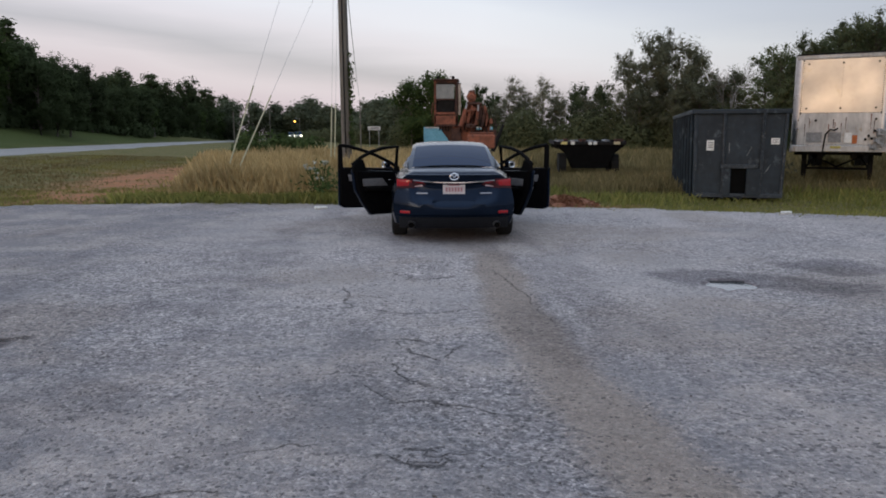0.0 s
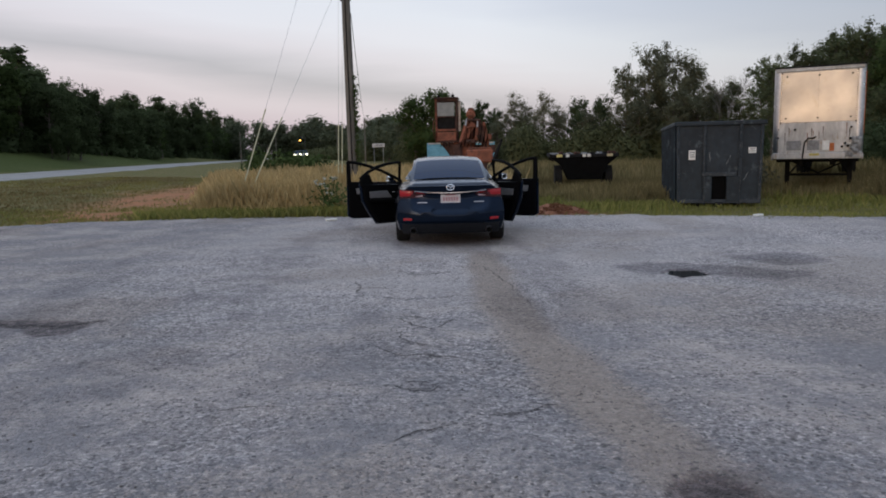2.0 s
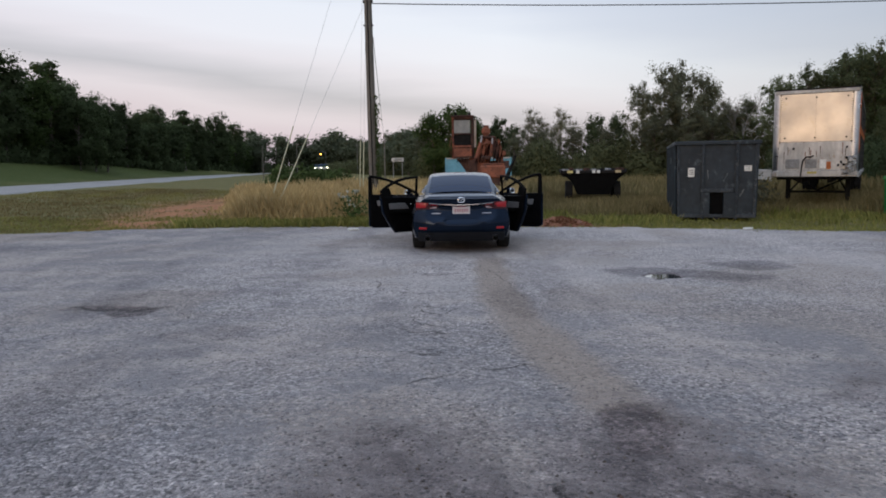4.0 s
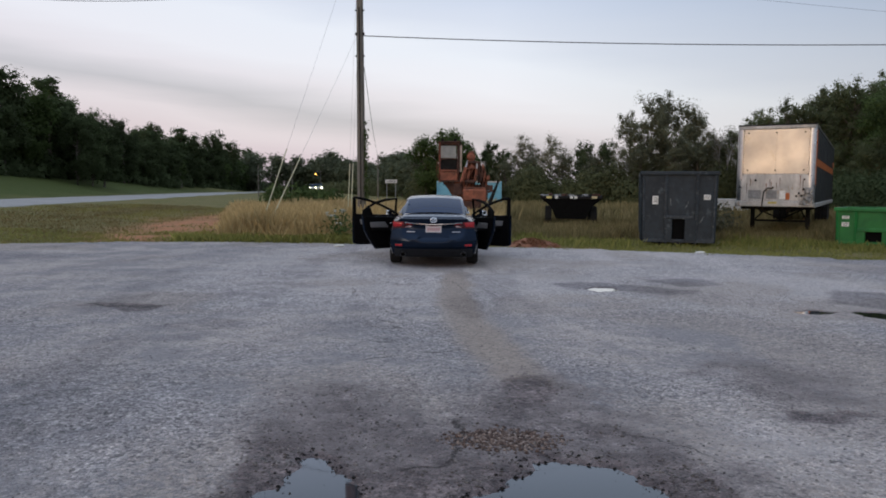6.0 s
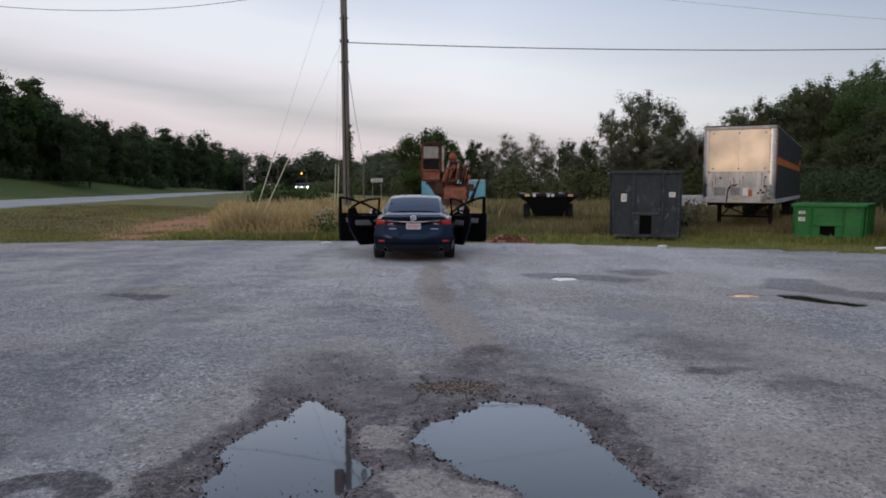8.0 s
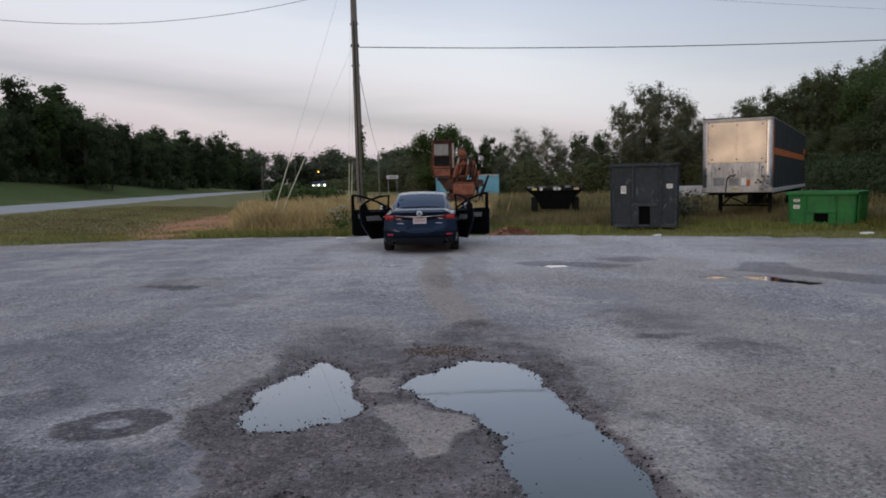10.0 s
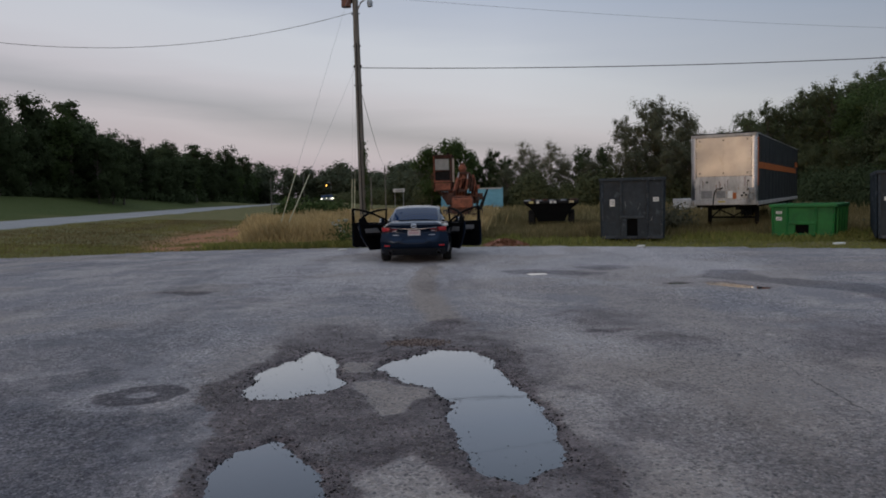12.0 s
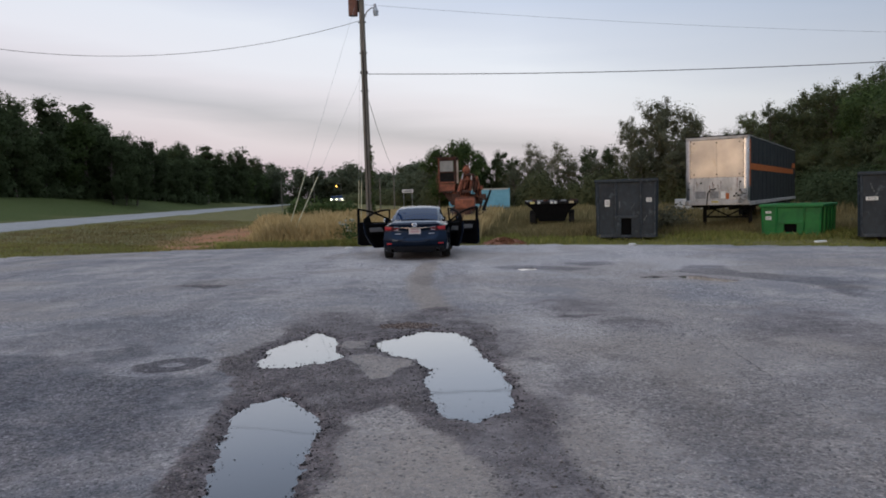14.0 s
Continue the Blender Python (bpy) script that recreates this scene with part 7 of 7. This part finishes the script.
R = random.Random(5)
thicket("undergrowth", "dark scrub along the foot of the far wood", LEAF_DARK,
        [(-67.5 - 24 * s + R.uniform(-1.0, 1.0), 80 + 200 * s, R.uniform(2.0, 3.0), R.uniform(2.5, 4.5)) for s in [k / 45 - 0.12 for k in range(52)]], 44000, 0.38, 31)
thicket("undergrowth", "dull scrub behind the parked trailers", LEAF_OLIVE,
        [(x + R.uniform(-1, 1), (78 if x > 4 else 88) + R.uniform(-3, 4), R.uniform(2, 3.2), R.uniform(2.6, 5.2)) for x in np.arange(-8.2, 27, 1.4)], 90000, 0.16, 32)
thicket("undergrowth", "dark scrub under the trees beside the trailer", LEAF_DARK,
        [(26.5 - t + R.uniform(-1, 1), 68 - 44 * t, R.uniform(1.6, 2.4), R.uniform(2.0, 4)) for t in [k / 30 for k in range(31)]], 90000, 0.11, 33)
# the paler olive leaf is used here to paint in distance haze
thicket("undergrowth", "far scrub by the junction, its paler leaves standing for haze", LEAF_OLIVE,
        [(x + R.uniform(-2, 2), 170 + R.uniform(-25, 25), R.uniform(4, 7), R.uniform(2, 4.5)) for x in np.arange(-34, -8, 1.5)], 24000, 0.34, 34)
thicket("shrub", "low green shrubs at the end of the weeds", LEAF_GREEN,
        [(-13.0 + R.uniform(-1.5, 2.0), 46 + R.uniform(-2, 6), R.uniform(0.8, 1.3), R.uniform(1.0, 1.9)) for k in range(7)], 9000, 0.14, 35)
thicket("shrub", "yellow-green brush beside the trailer", LEAF_YELLOW,
        [(8.6, 23.3, 0.45, 1.0), (9.2, 24.5, 0.6, 1.1), (16.8, 20.8, 0.8, 0.9), (17.6, 21.5, 0.9, 1.0)], 3600, 0.07, 36)


def blades(name, label, mat, area, n, tall, seed, keep=None, wide=0.012, tuft=0.10, bend=0.35):
    """Upright tapering blades in tufts over a rectangle."""
    r = np.random.default_rng(seed)
    x0, x1, y0, y1 = area
    tx, ty = r.uniform(x0, x1, n // 7 + 1), r.uniform(y0, y1, n // 7 + 1)
    ok = ty > lot_edge(tx) - 0.1 - 0.35 * r.random(len(tx))
    if keep is not None:
        ok &= keep(tx, ty)
    tx, ty = tx[ok], ty[ok]
    x = np.repeat(tx, 7) + r.normal(0, tuft, len(tx) * 7)
    y = np.repeat(ty, 7) + r.normal(0, tuft, len(ty) * 7)
    th = np.repeat(0.6 + 0.8 * fbm(tx * 0.6, ty * 0.6, seed), 7)
    m = len(x)
    h = tall * th * r.uniform(0.55, 1.2, m) * (tall_rise(x, y) if tall > 0.5 else 1.0)
    a = r.uniform(0, 2 * math.pi, m)
    wd = wide * r.uniform(0.7, 1.5, m)
    lx, ly = bend * h * r.normal(0, 0.6, m), bend * h * r.normal(0, 0.6, m)
    z = land(x, y) - 0.02
    ca, sa = np.cos(a) * wd, np.sin(a) * wd
    v = np.stack([np.stack([x - ca, y - sa, z], 1), np.stack([x + ca, y + sa, z], 1),
                  np.stack([x + ca * 0.7 + lx * 0.35, y + sa * 0.7 + ly * 0.35, z + h * 0.6], 1), np.stack([x + lx, y + ly, z + h], 1)], 1).reshape(-1, 3)
    f = np.arange(4 * m).reshape(m, 4)
    ob = new(name, quick_mesh(name, v, f, mat))
    return tagged(ob, label, "grass", kind="stuff")


def tall_zone(x, y):
    """Where the dry weeds stand."""
    n = 2.2 * (fbm(x * 0.3, y * 0.3, 8) - 0.5)
    left = (x > -7.7 + n - 0.38 * (y - 18)) & (x < 0.6) & (y > 17.2 + n * 0.3) & (y < 48)
    mid = (x > 0.0) & (x < 9.2 + n) & (y > 21.2 + n)
    right = (x >= 8.5) & (y > 21.0 + n) & (y < 60)
    return left | mid | right


def tall_rise(x, y):
    """The weeds start low at the edges of their stand."""
    return np.where(x < 0.6, 0.25 + 0.75 * smooth(-0.4, 1.0, x + 7.7 + 0.38 * (y - 18)) * smooth(16.8, 18.3, y), 1.0)


def short_zone(x, y):
    return ~tall_zone(x, y) & (a_clay(x, y) < 0.35 + 0.5 * fbm(x * 2, y * 2, 3))


blades("grass", "short rough green and yellow grass along the lot", GRASS_GREEN, (-22, 20, 11, 24), 90000, 0.095, 51, short_zone, 0.008, 0.16, 0.6)
def dry_patch(x, y):
    """Streaks of dead brown grass that run with the highway."""
    return fbm(x * 0.35 + 0.08 * y, y * 0.07, 33) + 0.25 * (fbm(x * 1.6, y * 0.5, 34) - 0.5) > 0.5


blades("grass", "rough mown green grass towards the highway", GRASS_OLIVE, (-32, -6, 18, 60), 60000, 0.10, 52, lambda x, y: short_zone(x, y) & (beyond_road(x, y) < -1) & ~dry_patch(x, y), 0.018, 0.3, 0.6)
blades("grass", "dead brown grass in streaks towards the highway", GRASS_BROWN, (-32, -6, 18, 60), 60000, 0.10, 59, lambda x, y: short_zone(x, y) & (beyond_road(x, y) < -1) & dry_patch(x, y), 0.018, 0.3, 0.6)
blades("dry_weeds", "tall dry tan weeds round the pole", GRASS_TAN, (-11.5, 0.8, 17.2, 26), 64000, 0.88, 53, tall_zone, 0.007, 0.12, 0.3)
blades("dry_weeds", "tall dry tan weeds beyond the pole", GRASS_TAN, (-18.0, 1.0, 26, 48), 26000, 0.85, 54, tall_zone, 0.022, 0.25, 0.3)
blades("dry_weeds", "tall dry tan weeds behind the containers", GRASS_DULL, (0.0, 22, 20.5, 34), 60000, 0.36, 55, tall_zone, 0.008, 0.16, 0.3)
blades("dry_weeds", "dry weeds in the field behind", GRASS_DULL, (-12.0, 26, 34, 66), 22000, 0.7, 56, lambda x, y: tall_zone(x, y) | (x < 0.6), 0.03, 0.4, 0.3)
blades("green_weeds", "green weeds among the dry grass", GRASS_GREEN, (-9.0, 18, 17.2, 27), 30000, 0.24, 57, lambda x, y: fbm(x * 0.5, y * 0.5, 61) > 0.5, 0.014, 0.14, 0.5)

blades("green_weeds", "green weeds along the front of the dry stand", GRASS_GREEN, (-8.5, 0.0, 16.4, 18.0), 16000, 0.30, 58, None, 0.010, 0.12, 0.5)

# creeper on the pole
vine = thing("creeper", "small green creeper clinging to the wooden pole", "plant", Matrix.Translation(lean(2.0) + Vector((0.13, -0.08, 0))))
bm = B()
tube(bm, [(0.0, 0.0, -2.1), (0.03, -0.02, -0.6), (0.0, 0.0, 0.7), (0.02, 0.01, 1.9)], [0.012, 0.010, 0.008, 0.004], 5)
part("stem", bm, BARK, vine)
nr = np.random.default_rng(14)
c = np.stack([np.abs(nr.normal(0, 0.07, 420)), nr.normal(-0.02, 0.06, 420), nr.uniform(-0.9, 2.0, 420)], 1)
c = c[fbm(c[:, 2] * 1.7, c[:, 2] * 0.0, 7) > 0.42]
vv, ff = leaf_sprays(c, np.tile([0.6, -0.8, 0.1], (len(c), 1)), 0.045, nr)
lv = new("leaves", quick_mesh("leaves", vv, ff, LEAF_GREEN))
lv.parent = vine

# white-flowered weed by the car
fl = thing("flowering_weed", "leafy weed with small whitish flower heads", "plant", pose(-3.7, 17.0, float(land(-3.7, 17.0))))
rr = random.Random(12)
bm, bf = B(), B()
for k in range(9):
    a, q = rr.uniform(0, 6.28), rr.uniform(0.1, 0.42)
    tip = Vector((q * math.cos(a), q * math.sin(a), rr.uniform(0.45, 0.95)))
    tube(bm, [(0, 0, 0), tip * 0.5 + Vector((0, 0, 0.08)), tip], 0.008, 4)
    for j in range(5):
        c = tip + Vector((rr.uniform(-0.06, 0.06), rr.uniform(-0.06, 0.06), rr.uniform(-0.03, 0.05)))
        bmesh.ops.create_icosphere(bf, subdivisions=1, radius=rr.uniform(0.018, 0.036), matrix=Matrix.Translation(c))
part("stems", bm, LEAF_GREEN, fl)
fh = part("flower_heads", bf, surface("pale_flowers", (0.42, 0.42, 0.36), (0.30, 0.31, 0.24), rough=0.9), fl, "whitish flower heads")
fh["kind"] = "stuff"
nr = np.random.default_rng(4)
c = nr.normal(0, 1, (260, 3)) * np.array([0.22, 0.22, 0.2]) + np.array([0, 0, 0.45])
vv, ff = leaf_sprays(c, nr.normal(0, 1, (260, 3)), 0.055, nr)
lv = new("leaves", quick_mesh("leaves", vv, ff, LEAF_GREEN))
lv.parent = fl


def stones(name, label, mat, n, seed, place, lo, hi):
    """Loose stones: squashed six-cornered lumps half sunk in the lot."""
    r = np.random.default_rng(seed)
    x, y = place(r, n)
    m = len(x)
    s = lo * (hi / lo) ** (r.random(m) ** 2.2)
    base = np.array([(1, 0, 0), (0, 1, 0), (-1, 0, 0), (0, -1, 0), (0.15, 0.1, 0.75), (0, 0, -0.5)], float)
    P = base[None] * r.uniform(0.65, 1.2, (m, 6, 1)) * s[:, None, None]
    a = r.uniform(0, 6.28, m)
    ca, sa = np.cos(a)[:, None], np.sin(a)[:, None]
    X, Y = P[..., 0] * ca - P[..., 1] * sa, (P[..., 0] * sa + P[..., 1] * ca) * 0.8
    z = np.maximum(lot_height(x, y) + s * 0.15, WATER_Z - 0.25 * s)
    v = np.stack([X + x[:, None], Y + y[:, None], P[..., 2] + z[:, None]], -1).reshape(-1, 3)
    tri = np.array([(0, 1, 4), (1, 2, 4), (2, 3, 4), (3, 0, 4), (1, 0, 5), (2, 1, 5), (3, 2, 5), (0, 3, 5)])
    f = (tri[None] + 6 * np.arange(m)[:, None, None]).reshape(-1, 3)
    ob = new(name, quick_mesh(name, v, f, mat))
    return tagged(ob, label, "gravel", kind="stuff")


def over(x0, x1, y0, y1, test):
    def place(r, n):
        x, y = r.uniform(x0, x1, n), r.uniform(y0, y1, n)
        ok = test(x, y, r)
        return x[ok], y[ok]
    return place


stones("gravel", "loose grey stone chips scattered over the lot", STONE_A, 26000, 71, over(-4, 6, -5, 9, lambda x, y, r: (fbm(x * 1.2, y * 1.2, 66) > r.uniform(0.2, 0.8, len(x))) & (pond(x, y) > 0.1)), 0.0035, 0.012)
stones("gravel", "wet gravel round the puddles", STONE_WET, 46000, 72, over(-1.2, 3.0, -5, 2.6, lambda x, y, r: (damp(x, y) < 0.02) & (pond(x, y) > 0.05) & (fbm(x * 2.5, y * 2.5, 69) > r.uniform(0.25, 0.7, len(x))) & (r.random(len(x)) > 0.75 * smooth(0.3, 0.9, y)) & (pale(x, y) < 0.4)), 0.0045, 0.016)
stones("gravel", "pale pebbles among the wet gravel", STONE_A, 9000, 76, over(-0.8, 2.6, -5, 0.4, lambda x, y, r: (damp(x, y) < -0.03) & (pond(x, y) > 0.08) & (fbm(x * 1.8, y * 1.8, 83) > r.uniform(0.35, 0.7, len(x)))), 0.004, 0.014)
stones("gravel", "reddish pebbles heaped at the puddle's edge", STONE_RED, 9000, 73, over(0.45, 1.8, 0.4, 1.35, lambda x, y, r: r.random(len(x)) < smooth(1.0, 0.2, oval(x, y, 0.88, 0.70, 0.46, 0.27))), 0.008, 0.022)
stones("gravel", "dark stones standing out of the puddles", STONE_BLACK, 26000, 74, over(-0.9, 2.6, -5, 0.6, lambda x, y, r: (np.abs(pond(x, y) - 0.01) < 0.09 * r.random(len(x)) ** 1.5) | ((pond(x, y) < 0.0) & (r.random(len(x)) < smooth(-0.35, -0.05, pond(x, y)) * (0.025 + 0.30 * smooth(0.35, 0.0, oval(x, y, 2.0, -2.9, 0.5, 0.9)) + 0.35 * smooth(1.0, 0.0, oval(x, y, 0.05, -1.35, 0.6, 0.4)))))), 0.005, 0.018)

# heap of red clay and dead leaves at the lot's edge
hp = thing("dirt_mound", "low heap of red clay and dead leaves at the lot's edge", "dirt mound", pose(1.85, 16.45, -0.06))
n = 40
hv, hf = [], []
for i in range(n + 1):
    for j in range(n + 1):
        u, w = i / n * 2 - 1, j / n * 2 - 1
        rr_ = math.hypot(u, w)
        z = 0.25 * max(0.0, 1 - rr_) ** 0.8 * (0.5 + float(fbm(u * 4, w * 4, 5))) + 0.05 * float(fbm(u * 14, w * 14, 8)) * (rr_ < 0.95)
        hv.append((u * 0.85, w * 0.75, z - 0.03 * (rr_ >= 0.95)))
for i in range(n):
    for j in range(n):
        a = i * (n + 1) + j
        hf.append((a, a + 1, a + n + 2, a + n + 1))
raw("clay", hv, hf, CLAY, hp, True)
nr = np.random.default_rng(9)
q = nr.normal(0, 0.38, (900, 2))
q = q[np.hypot(q[:, 0], q[:, 1]) < 0.95]
cz = 0.21 * np.maximum(0, 1 - np.hypot(q[:, 0], q[:, 1])) + 0.06
vv, ff = leaf_sprays(np.stack([q[:, 0] * 0.85, q[:, 1] * 0.75, cz], 1), np.tile([0, 0, 1.0], (len(q), 1)), 0.055, nr)
dl = new("dead_leaves", quick_mesh("dead_leaves", vv, ff, leafy("dead_leaf", (0.16, 0.07, 0.04), (0.26, 0.12, 0.07), (0.36, 0.20, 0.12))))
dl.parent = hp

# litter at the lot's edge
for x, y, s in ((5.9, 14.6, 0.10), (-3.35, 15.3, 0.12), (11.4, 14.2, 0.16)):
    bm = B()
    box(bm, (0, 0, 0.03), (s * 2.2, s, 0.05), 0.012, Matrix.Rotation(0.4, 4, "Z"))
    lt = new("litter", mesh_of(bm, WHITE_STICKER, "litter"))
    lt.matrix_world = Matrix.Translation((x, y, 0.0))
    tagged(lt, "scrap of white litter on the gravel", "litter", "litter")
